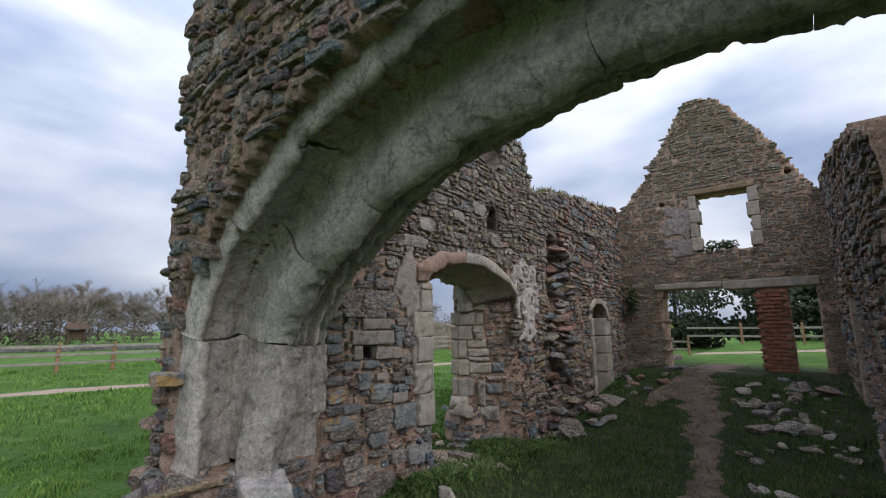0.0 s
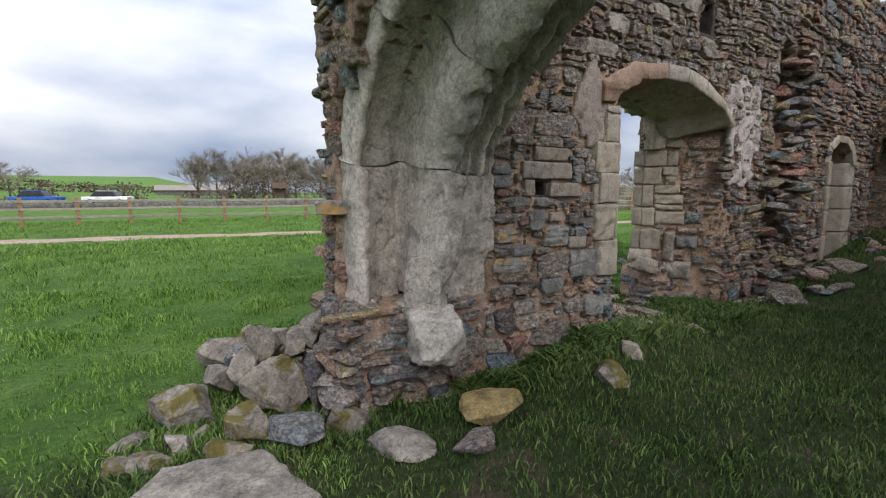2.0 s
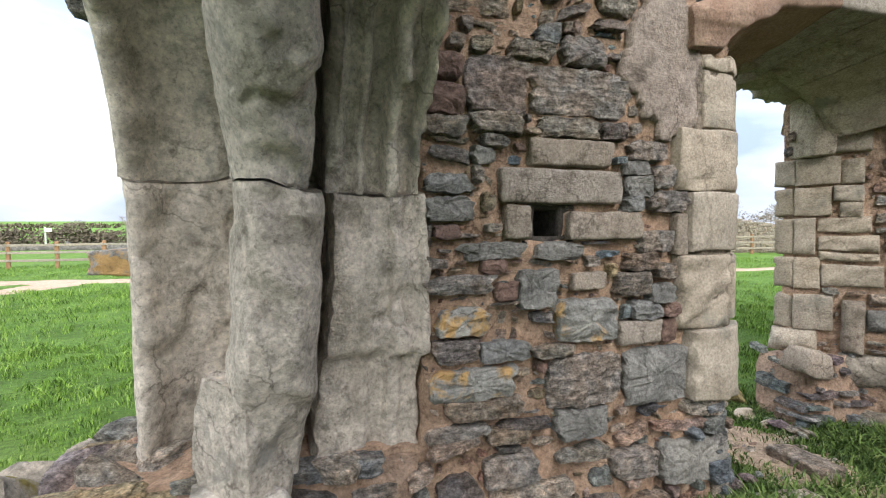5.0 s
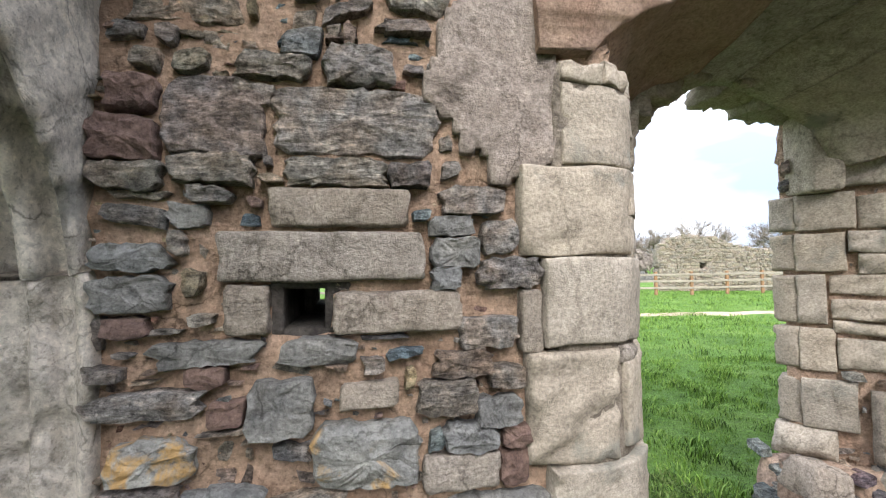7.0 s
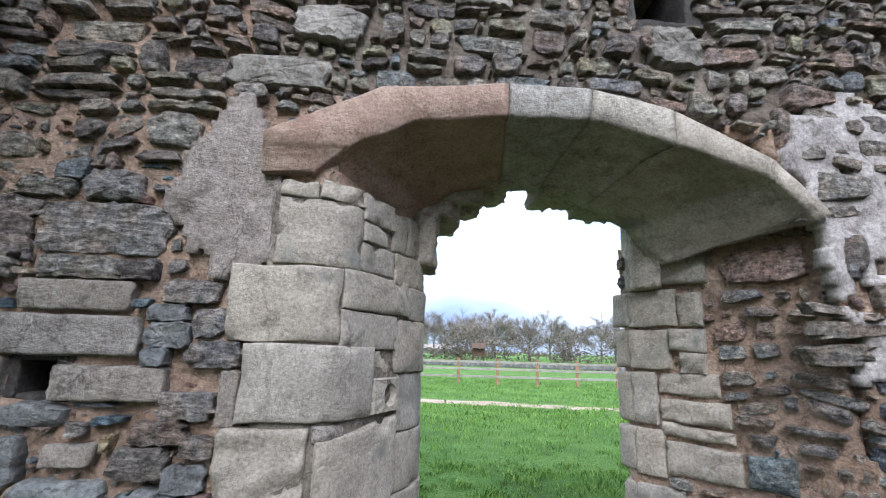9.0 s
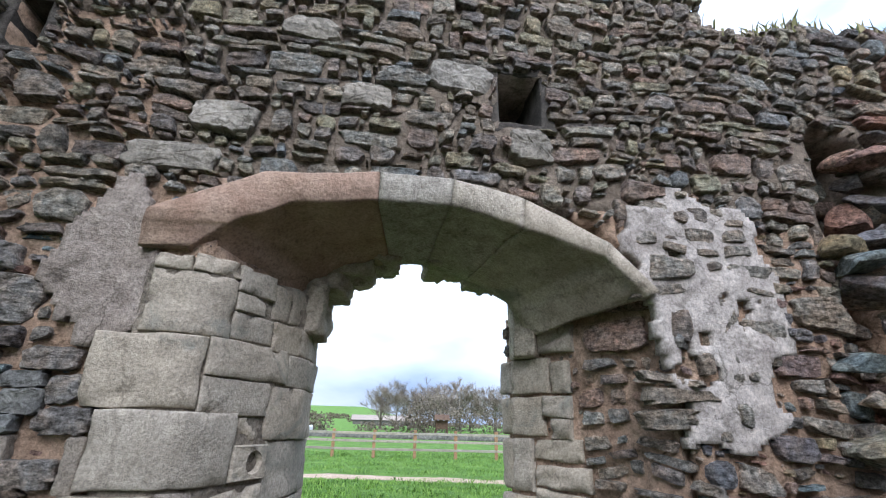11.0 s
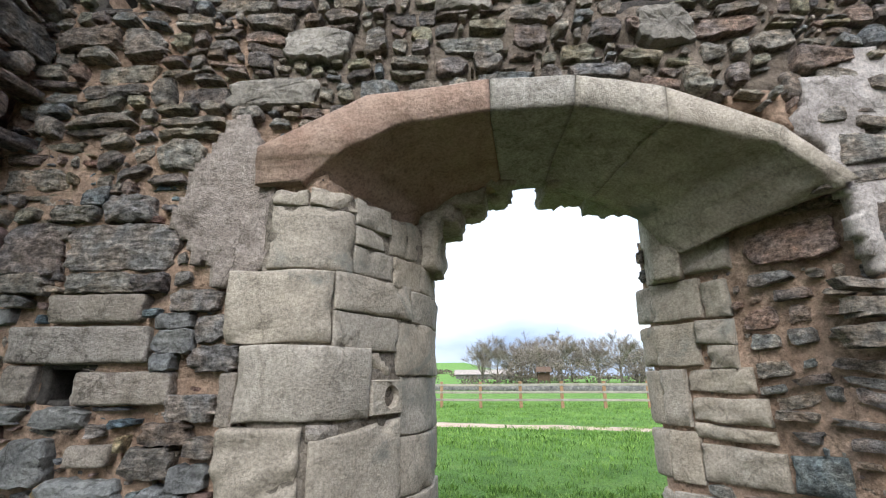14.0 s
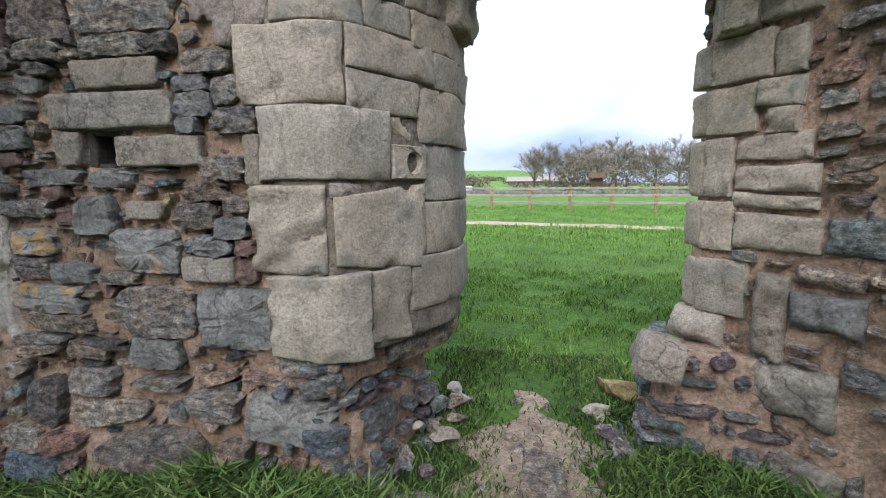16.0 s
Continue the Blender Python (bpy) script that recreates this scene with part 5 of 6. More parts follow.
core("wall_body", in_c, -5.9, 1.0, -0.15, 5.4, face_c, lambda u: 1.07 if u < -0.03 else 0.94, wall_cross, 0.06, 0.03)
lay(pack(rng, -3.6, 0.9, -0.1, 5.3, 0.17, 0.10, in_c, []), face_c, lambda x, z: z < 3.6, wall_cross, "rubble", rng, 0.004, (0.0, 0.05), 300, fine=0.025)
lay(pack(rng, -3.6, -0.02, 2.0, 5.3, 0.17, 0.07, lambda u, v: u < -0.03 and in_c(u, v), []), face_c2, lambda x, z: False, wall_cross, "inner_rubble", rng, 0.004, (0.01, 0.05), fine=0.03)
torn = random.Random(21)
for i in range(170):
    z = torn.uniform(0.0, 5.3)
    s = torn.choice((0.05, 0.07, 0.09, 0.12, 0.16)) * torn.uniform(0.8, 1.2)
    ob = part_me("stone", rock_mesh("stone", torn, s * 1.3, s * 1.2, s * 0.6), M_RUBBLE, wall_cross)
    ob.matrix_basis = pose(torn.uniform(-1.52, -1.2), max(lerp_line(EDGE_C, z) - 0.03 + torn.uniform(-0.05, 0.05), 0.54 if 0.5 < z < 2.0 else 0.1), z, torn.uniform(-10, 10), torn.uniform(-10, 10), torn.uniform(-40, 40))
for i in range(90):
    z = torn.uniform(0.0, 0.6)
    s = torn.choice((0.10, 0.13, 0.17, 0.21)) * torn.uniform(0.8, 1.2)
    k = torn.random()
    x, y = (-1.60 - 0.22 * (0.6 - z) + torn.uniform(-0.02, 0.03), torn.uniform(-0.05, 0.75)) if k < 0.6 else (torn.uniform(-1.6, -1.3), torn.uniform(0.1, 0.7)) if k < 0.75 else (torn.uniform(-1.68, -0.8), -0.03 - 0.2 * (0.5 - z))
    if 0.6 <= k < 0.75:
        z = 0.58
    ob = part_me("stone", rock_mesh("stone", torn, s * 1.25, s * 0.9, s * 0.62), torn.choice((M_RUBBLE, M_RUBBLE, M_TAN, M_GREY)), wall_cross)
    ob.matrix_basis = pose(x, y, z, torn.uniform(-10, 10), torn.uniform(-10, 10), torn.uniform(60, 120) if k < 0.6 else torn.uniform(-20, 20))
put_block("bracket_stone", prism([(-1.67, 0.43), (-1.4, 0.34), (-1.25, 0.6), (-1.58, 0.66)], 1.19, 1.28), M_OCHRE, wall_cross, "flat ledge stone with orange lichen", r=0.03, rough=0.02)
put_block("end_block", prism([(-1.50, 0.56), (-1.25, 0.52), (-1.2, 0.78), (-1.48, 0.78)], 1.46, 1.64), M_FIELD, wall_cross, r=0.02)

# ---- rib arch ----
def catmull(pts, step):
    out = []
    for i in range(len(pts) - 1):
        p = [Vector(pts[max(i - 1, 0)]), Vector(pts[i]), Vector(pts[i + 1]), Vector(pts[min(i + 2, len(pts) - 1)])]
        n = max(int((p[2] - p[1]).length / step), 1)
        for k in range(n):
            t = k / n
            out.append(0.5 * ((2 * p[1]) + (p[2] - p[0]) * t + (2 * p[0] - 5 * p[1] + 4 * p[2] - p[3]) * t * t + (3 * p[1] - p[0] - 3 * p[2] + p[3]) * t ** 3))
    out.append(Vector(pts[-1]))
    return out


RIB_PROFILE = [(-1.45, -0.75), (-1.475, -0.40), (-1.478, -0.28), (-1.468, -0.20), (-1.44, -0.165), (-1.41, -0.175), (-1.37, -0.235), (-1.31, -0.275), (-1.24, -0.285), (-1.18, -0.29), (-1.135, -0.30), (-1.11, -0.26), (-1.10, -0.15), (-1.115, -0.05),
               (-1.125, 0.04), (-1.10, 0.13), (-1.05, 0.185), (-0.99, 0.20), (-0.93, 0.18), (-0.89, 0.12), (-0.885, 0.03), (-0.91, -0.06), (-0.925, -0.16), (-0.90, -0.21), (-0.865, -0.19), (-0.85, -0.09), (-0.845, 0.0),
               (-0.81, 0.03), (-0.775, -0.01), (-0.74, 0.025), (-0.715, -0.04), (-0.68, -0.045), (-0.66, 0.03), (-0.63, 0.035), (-0.612, -0.03), (-0.585, -0.03), (-0.565, 0.03), (-0.545, 0.0), (-0.545, -0.45)]
RIB_CUTS = [0.86, 1.62, 2.30, 3.05, 3.9, 4.7, 5.5, 6.3, 7.1]
HOLLOW_SHIFT = [0.0, -0.03, 0.03, 0.0, 0.03, -0.02, 0.02, 0.0, 0.02, -0.02, 0.0]
rib = thing("rib_arch", "grey weathered moulded stone vault rib springing from the wall", "arch")
path = catmull(RIB_BASE, 0.02)
prof = catmull(RIB_PROFILE, 0.014)
dist = [0.0]
for a, b in zip(path, path[1:]):
    dist.append(dist[-1] + (b - a).length)
edges = [-1.0] + RIB_CUTS + [99.0]
rr = random.Random(2)
for seg, (e0, e1) in enumerate(zip(edges, edges[1:])):
    d0, d1 = max(e0 + 0.0008, 0.0), min(e1 - 0.0008, dist[-1])
    stops = [d0, d0 + 0.006, d0 + 0.012] + [d for d in dist if d0 + 0.018 < d < d1 - 0.018] + [d1 - 0.012, d1 - 0.006, d1]
    if d1 - d0 < 0.05:
        continue
    shift, swell = rr.uniform(-0.012, 0.012), rr.uniform(-0.012, 0.02)
    verts, faces = [], []
    m = len(prof)
    for s in stops:
        i = max(j for j in range(len(dist)) if dist[j] <= s + 1e-9)
        p = path[i] if i + 1 >= len(path) else path[i].lerp(path[i + 1], (s - dist[i]) / (dist[i + 1] - dist[i]))
        a, b = path[max(i - 1, 0)], path[min(i + 2, len(path) - 1)]
        t = (b - a).normalized()
        n = Vector((-t.y, t.x))
        end = min(s - d0 if e0 > 0 else 9, d1 - s)
        lowered = max(0, min(1, (0.95 - s) / 0.8)) if e0 < 0 else 0
        bulge = math.sin(math.pi * min(1, max(0, (s - d0) / (d1 - d0))))
        for q in prof:
            x, w = q.x, q.y
            roll = max(0, 1 - abs(x + 1.01) / 0.19)
            if x < -1.2 and w > -0.35:
                w += HOLLOW_SHIFT[seg] * max(0, 1 - abs(x + 1.33) / 0.14)
            if e0 < 0 and -0.86 < x < -0.55 and w > -0.2:
                w = w * 0.3 + 0.004
            if e0 > 0 and roll > 0 and w > 0:
                w += (0.05 * bulge - 0.025) * roll
                x += (x + 1.01) * 0.22 * (bulge - 0.5)
            if e0 < 0 and roll > 0:
                neck_in = max(0, 1 - s / 0.3)
                w -= 0.11 * neck_in * roll - 0.02 * (1 - neck_in) * roll
                x += (x + 1.02) * -0.35 * neck_in
            x += shift - 0.10 * lowered * roll
            d = 0.028 * nz(x * 2, p.x, p.y, 2.2) + 0.016 * nz(x, p.x, p.y, 7.0) + 0.011 * nz(x, p.x, p.y, 19.0) + 0.007 * nz(x, p.x, p.y, 46.0)
            chip = nz(x, p.x, p.y, 9.0, 31.0)
            if chip > 0.22:
                d -= min(0.016, 0.12 * (chip - 0.22))
            if e0 < 0:
                d += 0.045 * nz(x * 1.5, p.x, p.y, 5.0, 7.0) * (0.25 + roll)
                if x > -0.9 and s < 0.33 + 0.06 * nz(x, 0, 0, 9):
                    d -= 0.035
            if end < 0.012:
                d -= 0.005 * (1 - end / 0.012)
            w += swell + d
            g = 0.05 * roll + 0.025 * nz(x, 0, e1 if s > (d0 + d1) / 2 else e0, 5.0) + 0.006 * nz(x, 0, 0, 40.0)
            verts.append((x + 0.5 * d, p.x + n.x * w + t.x * g, p.y + n.y * w + t.y * g))
    for i in range(len(stops) - 1):
        for j in range(m):
            k = (j + 1) % m
            faces.append((i * m + j, i * m + k, (i + 1) * m + k, (i + 1) * m + j))
    faces += [tuple(range(m)), tuple(range(len(verts) - 1, len(verts) - m - 1, -1))]
    part_me("rib_stone", mesh_from("rib_stone", verts, faces, True), M_RIB_LOW if e0 < 0 else M_RIB, rib, "paler broken springer stone" if e0 < 0 else "")
knob = part_me("corbel_knob", rock_mesh("corbel_knob", random.Random(5), 0.48, 0.46, 0.42, 8, 0.10, True), M_RIB_LOW, rib, "broken round corbel under the roll")
knob.location = (-1.10, -0.10, 0.48)
neck = part_me("corbel_neck", rock_mesh("corbel_neck", random.Random(15), 0.26, 0.28, 0.46, 6, 0.09, True), M_RIB_LOW, rib)
neck.location = (-1.09, -0.05, 0.70)

# ---- gable wall ----
GX = 8.3
OUT_G = [(-3.9, 4.0), (-3.49, 4.26), (-3.34, 4.53), (-2.98, 5.29), (-2.18, 6.43), (-2.05, 6.6), (-1.76, 6.76), (-1.45, 6.68), (-1.22, 6.5), (-0.9, 5.9), (-0.56, 5.42), (-0.52, 5.2), (-0.1, 4.7), (0.21, 4.38), (0.8, 4.3)]
G_HOLES = [box_poly(-2.44, 3.2, -1.40, 4.50), box_poly(-3.30, 0.0, -0.56, 2.42)]
G_PUT = [box_poly(-0.78, 4.30, -0.69, 4.42), box_poly(-3.16, 4.62, -3.06, 4.74)]


def wall_g(u, v, w):
    return (GX - w, u, v)


def in_g(u, v):
    j = 0.05 * nz(u, v, 2, 9)
    return v < lerp_line(OUT_G, u) + 0.07 * nz(u, v, 4, 5) and not any(inside_convex((u + j, v + j), h) for h in G_HOLES) and not any(inside_convex((u, v), h) for h in G_PUT)


wall_gable = thing("wall_gable", "far gable wall of rubble with a square window and wide doorway", "wall", kind="structure")
core("wall_body", in_g, -4.2, 0.9, 0.0, 7.0, wall_g, 0.6, wall_gable, 0.06)
put_block("hole_back", [(GX + 0.3, -0.85, 4.25), (GX + 0.5, -0.85, 4.25), (GX + 0.5, -0.6, 4.25), (GX + 0.3, -0.6, 4.25), (GX + 0.3, -0.85, 4.5), (GX + 0.5, -0.85, 4.5), (GX + 0.5, -0.6, 4.5), (GX + 0.3, -0.6, 4.5)], M_MORTAR, wall_gable)
G_PLASTER = [(-1.38, 3.1), (-0.85, 3.1), (-0.68, 3.7), (-0.8, 4.25), (-1.36, 4.4)]
lay(pack(rng, -4.1, 0.3, 0.3, 6.8, 0.18, 0.075, in_g, G_HOLES + G_PUT + [G_PLASTER]), wall_g, lambda x, z: True, wall_gable, "rubble", rng, 0.005, (0.01, 0.04), material=M_GABLE)
core("plaster_patch", in_plaster(G_PLASTER, 0.16), -1.5, -0.55, 3.0, 4.5, lambda u, v, w: (GX - 0.02 - w, u, v), 0.06, wall_gable, 0.03, 0.014, 0.0, M_PLASTER, "pale flaking plaster")


def beam(y0, y1, z0, z1, d=0.4, name="lintel", m=None, x=GX - 0.05, parent=None, r=0.02):
    return put_block(name, [(x, y0, z0), (x + d, y0, z0), (x + d, y1, z0), (x, y1, z0), (x, y0, z1), (x + d, y0, z1), (x + d, y1, z1), (x, y1, z1)], m or M_ASHLAR, parent or wall_gable, r=r)


beam(-1.75, -0.42, 2.40, 2.53)
beam(-3.35, -1.77, 2.34, 2.52)
beam(-2.55, -1.28, 4.48, 4.60, 0.3, "window_lintel", M_TIMBER)
for z0, z1, w in ((3.22, 3.52, 0.05), (3.53, 3.84, 0.0), (3.85, 4.15, 0.06), (4.16, 4.47, 0.02)):
    beam(-2.58, -2.42 + w, z0, z1, 0.35, "window_stone", M_ASHLAR)
    beam(-1.42 - w, -1.28, z0, z1, 0.35, "window_stone", M_ASHLAR)

# ---- right wall ----
def wall_s(u, v, w):
    return (u, -3.6 + w, v)


TOP_S = [(0.9, 2.6), (1.5, 3.0), (2.6, 3.35), (5.0, 3.9), (8.4, 4.4)]
DOOR_S = [(4.2, 0.2), (6.0, 0.2), (6.0, 1.95), (5.7, 2.25), (5.1, 2.4), (4.5, 2.25), (4.2, 1.95)]


def in_s(u, v):
    return v < lerp_line(TOP_S, u) + 0.08 * nz(u, v, 7, 5) and not inside_convex((u, v), DOOR_S)


wall_south = thing("wall_south", "ruined rubble side wall with a small arched doorway", "wall", kind="structure")
core("wall_body", in_s, 0.95, 8.4, -0.1, 4.6, wall_s, 0.6, wall_south, 0.08)
lay(pack(rng, 1.0, 8.3, 0.0, 4.5, 0.2, 0.08, in_s, [DOOR_S]), wall_s, lambda x, z: x > 3, wall_south, "rubble", rng, 0.005, (0.01, 0.05))
put_block("blocking", prism([(4.1, -4.15), (6.1, -4.15), (6.1, -4.0), (4.1, -4.0)], 0.2, 2.45), M_PLASTER, wall_south, rough=0.02)
for z0, z1 in ((0.3, 0.8), (0.81, 1.25), (1.26, 1.7), (1.71, 2.1)):
    put_block("jamb_block", prism([(5.96, -4.1), (6.15, -4.1), (6.15, -3.61), (5.93, -3.61)], z0, z1), M_ASHLAR, wall_south, r=0.02)
    put_block("jamb_block", prism([(4.05, -4.1), (4.24, -4.1), (4.27, -3.61), (4.05, -3.61)], z0, z1), M_ASHLAR, wall_south, r=0.02)

# ---- brick pier in the gable's doorway ----
pier = thing("brick_pier", "square red brick pier under the stone lintels of the gable doorway", "pier", at=(GX + 0.25, -2.60, 0.45))
put_block("mortar_body", [(p[0] - GX - 0.25, p[1] + 2.60, p[2] - 0.45) for p in prism([(GX + 0.03, -2.86), (GX + 0.42, -2.86), (GX + 0.42, -2.34), (GX + 0.03, -2.34)], 0.3, 2.35)], M_MORTAR, pier, r=0.01)
pb = random.Random(3)
BRICKS = []
for k in range(3):
    v, f = rough_block(prism([(-0.05, -0.106), (0.05, -0.106), (0.05, 0.106), (-0.05, 0.106)], -0.032, 0.032), 0.008, 0.12, 0.004, 7.0 * k)
    BRICKS.append(mesh_from("brick", v, f))
for row in range(25):
    z = 0.36 + row * 0.077
    off = 0.112 if row % 2 else 0.0
    for side in (0, 1):
        span = 0.62 if side == 0 else 0.42
        n = int(span / 0.224) + 2
        for i in range(n):
            s = -span / 2 - 0.1 + off + i * 0.224 + 0.05
            if abs(s) > span / 2 - 0.08:
                continue
            ob = part_me("brick", BRICKS[(row + i) % 3], M_BRICK, pier)
            if side == 0:
                ob.matrix_basis = pose(GX + 0.075 - (GX + 0.25) - 0.06 + pb.uniform(-0.004, 0.004), s, z + 0.0 - 0.45 + 0.05, 0, 0, pb.uniform(-1, 1))
            else:
                ob.matrix_basis = pose(s, 0.27 - 0.03 + pb.uniform(-0.004, 0.004), z - 0.40, 0, 0, 90 + pb.uniform(-1, 1))

# ---- ways ----
strip("gravel_path", [(-60, 24, 1.5), (-20, 17.0, 1.5), (-8, 14.6, 1.5), (0, 12.9, 1.2), (8, 11.0, 1.1), (20, 9.2, 1.1), (60, 5, 1.3)], M_PATH, "pale gravel footpath across the field", "path", 0.02, 0.08, 0.4, 4)
strip("gravel_path_branch", [(-7.2, 14.0, 2.2), (-7.9, 11.5, 0.9), (-9.2, 8.5, 0.9), (-12, 5.5, 0.9), (-20, 0, 0.9)], M_PATH, "worn gravel branch of the footpath", "path", 0.024, 0.12, 0.3, 4)
strip("far_gravel_path", [(12, 2, 1.0), (18, -3, 1.0), (30, -9, 1.2), (60, -16, 1.4)], M_PATH, "gravel path beyond the gable", "path", 0.02, 0.1, 0.4, 4)
strip("worn_track", [(-3.0, -3.6, 0.3), (-1.0, -2.9, 0.25), (1.0, -2.35, 0.35), (3.0, -2.05, 0.3), (5.0, -1.75, 0.5), (6.3, -1.4, 0.8), (7.4, -1.3, 0.6), (8.0, -1.4, 0.7), (10, -1.5, 0.8)], M_DIRT, "trodden bare earth track through the grass", "path", 0.008, 0.75, 0.06, 8)
strip("earth_patch", [(5.2, -0.9, 0.2), (5.9, -1.0, 0.5), (6.8, -1.2, 0.5), (7.4, -1.3, 0.3)], M_DIRT, "bare trodden earth by the wall", "path", 0.014, 0.4, 0.12, 6)
strip("door_earth", [(1.50, -0.5, 0.1), (1.50, -0.1, 0.42), (1.47, 0.4, 0.5), (1.45, 0.7, 0.34), (1.44, 0.92, 0.16)], M_EARTH, "trodden earth and grit in the doorway", "path", 0.008, 1.1, 0.03, 14)

# ---- fallen stones ----
fall = random.Random(31)


def boulder(x, y, s, flat=0.7, m=None, label="weathered grey field stone lying in the grass", long=1.4, sink=0.25, rz=None, dz=0.0, name="fallen_stone"):
    ob = new(name, rock_mesh(name, fall, s * long * 1.08, s * 1.08, s * flat * 1.08, 15, 0.06, x < 0.7 and s > 0.1))
    ob.data.materials.append(m or M_RUBBLE)
    ob.matrix_basis = pose(x, y, ground_z(x, y) + s * flat * (0.42 - sink) + dz, fall.uniform(-12, 12), fall.uniform(-12, 12), fall.uniform(0, 360) if rz is None else rz)
    return tagged(ob, label, "stone", "fallen stones")


boulder(-0.92, -0.52, 0.30, 0.75, M_YELLOW, "yellow lichened stone block lying by the wall", 1.2, 0.15, 20)
boulder(-1.50, -0.52, 0.27, 0.45, M_FIELD, "flat grey stone sunk in the grass", 1.4, 0.3, 10)
boulder(-1.18, -0.72, 0.26, 0.45, M_GREY, "flat brown stone sunk in the grass", 1.5, 0.3, 0)
boulder(0.02, -0.60, 0.26, 0.6, M_MOSSY, "dark brown stone on the grass by the wall", 1.3, 0.2, 40)
boulder(0.42, -0.50, 0.15, 0.8, M_PALE, "small pale stone on the grass", 1.2, 0.15)
slab = new("flat_slab", mesh_from("flat_slab", *rough_block([(-2.95, -0.62, -0.05), (-1.98, -0.75, -0.05), (-2.15, -0.18, -0.05), (-2.62, -0.1, -0.05), (-2.9, -0.6, 0.05), (-2.02, -0.72, 0.05), (-2.18, -0.22, 0.06), (-2.6, -0.14, 0.06)], 0.03, 0.08, 0.02)))
slab.data.materials.append(M_FIELD)
tagged(slab, "large flat grey slab lying in the grass", "stone", "fallen stones")
sill = new("threshold_slab", mesh_from("threshold_slab", *rough_block(prism([(1.44, 0.02), (1.61, -0.00), (1.60, 0.29), (1.45, 0.31)], 0.02, 0.165), 0.02, 0.08, 0.015)))
sill.data.materials.append(M_TAN)
tagged(sill, "worn flat stone in the doorway floor", "stone", "fallen stones")
sill2 = new("threshold_slab", mesh_from("threshold_slab", *rough_block(prism([(0.9, -0.14), (1.20, -0.20), (1.22, -0.04), (0.92, 0.02)], 0.0, 0.165), 0.02, 0.08, 0.015)))
sill2.data.materials.append(M_TAN)
tagged(sill2, "pale flat stone at the foot of the door", "stone", "fallen stones")
HEAP = [(-2.52, 0.42, 0.46, 0.80, 0.0), (-2.28, 1.22, 0.34, 0.8, 0.08), (-2.08, 1.18, 0.28, 0.9, 0.12), (-2.02, 0.62, 0.34, 1.0, 0.24), (-2.16, 0.52, 0.24, 1.2, 0.16), (-1.98, 0.28, 0.42, 1.05, 0.06),
        (-1.78, 0.24, 0.36, 1.4, 0.06), (-2.24, 0.02, 0.34, 0.75, 0.0), (-2.03, -0.16, 0.40, 0.6, 0.0), (-1.76, -0.16, 0.38, 0.6, 0.0), (-2.30, 0.70, 0.30, 0.8, 0.04), (-1.84, 0.55, 0.30, 1.1, 0.22),
        (-2.12, 0.86, 0.32, 0.9, 0.1), (-1.90, 0.92, 0.34, 1.0, 0.12), (-1.72, 0.50, 0.28, 1.2, 0.34)]
for x, y, s, fl, dz in HEAP:
    boulder(x + 0.04, y, s * 0.74, fl, fall.choice((M_FIELD, M_MOSSY, M_MOSSY, M_MOSSY, M_DARK_RUBBLE)), "mossy tumbled stone in the heap at the wall's end", 1.25, 0.12, None, dz, "heap_stone")
for x, y, s in ((-2.72, 0.12, 0.2), (-2.84, 0.0, 0.2), (-2.95, 0.30, 0.16), (-2.5, -0.1, 0.24), (-2.6, 0.2, 0.12), (-2.35, 0.25, 0.16), (-3.0, 0.1, 0.14)):
    boulder(x + 0.2, y, s * 0.8, 0.6, fall.choice((M_FIELD, M_MOSSY)), "small tumbled stone beside the heap")
for i in range(26):
    boulder(fall.uniform(4.6, 7.2), fall.uniform(-3.3, -2.1), fall.uniform(0.08, 0.30), 0.6, fall.choice((M_RUBBLE, M_GREY, M_PALE, M_TAN)), "tumbled stone scattered over the nave grass", 1.4)
for i in range(34):
    boulder(fall.uniform(2.2, 6.5), fall.uniform(-3.4, -2.3), fall.uniform(0.05, 0.16), 0.5, fall.choice((M_GREY, M_PALE, M_TAN)), "small pale stone scattered over the nave grass", 1.4)
for i in range(14):
    boulder(fall.uniform(3.4, 5.4), fall.uniform(-0.55, -0.12), fall.uniform(0.14, 0.36), 0.6, fall.choice((M_RUBBLE, M_GREY, M_TAN)), "fallen stone along the foot of the wall", 1.4)
for i in range(12):
    boulder(fall.uniform(5.6, 8.0), fall.uniform(-1.0, -0.1), fall.uniform(0.10, 0.25), 0.6, None, "fallen stone along the foot of the wall", 1.4)
boulder(1.98, 0.95, 0.26, 0.5, M_YELLOW, "flat mossy yellow stone outside the door", 1.5, 0.2, 10)
for i in range(40):
    boulder(fall.uniform(1.2, 1.85), fall.uniform(-0.4, 0.8), fall.uniform(0.02, 0.06), 0.6, fall.choice((M_TAN, M_GREY, M_PLUM)), "small loose stone in the doorway earth", 1.3)
for i in range(7):
    boulder(10.4 + fall.uniform(0, 1.2), 0.2 + fall.uniform(-1, 0.6), fall.uniform(0.2, 0.5), 0.7, M_TAN, "pale stone in the heap beyond the gable", 1.3)

# ---- field: fence, wall, road, hut, vehicles ----
fence = thing("field_fence", "weathered post and rail timber fence across the field", "fence")


def fence_y(x):
    return 20.5 - 0.13 * x


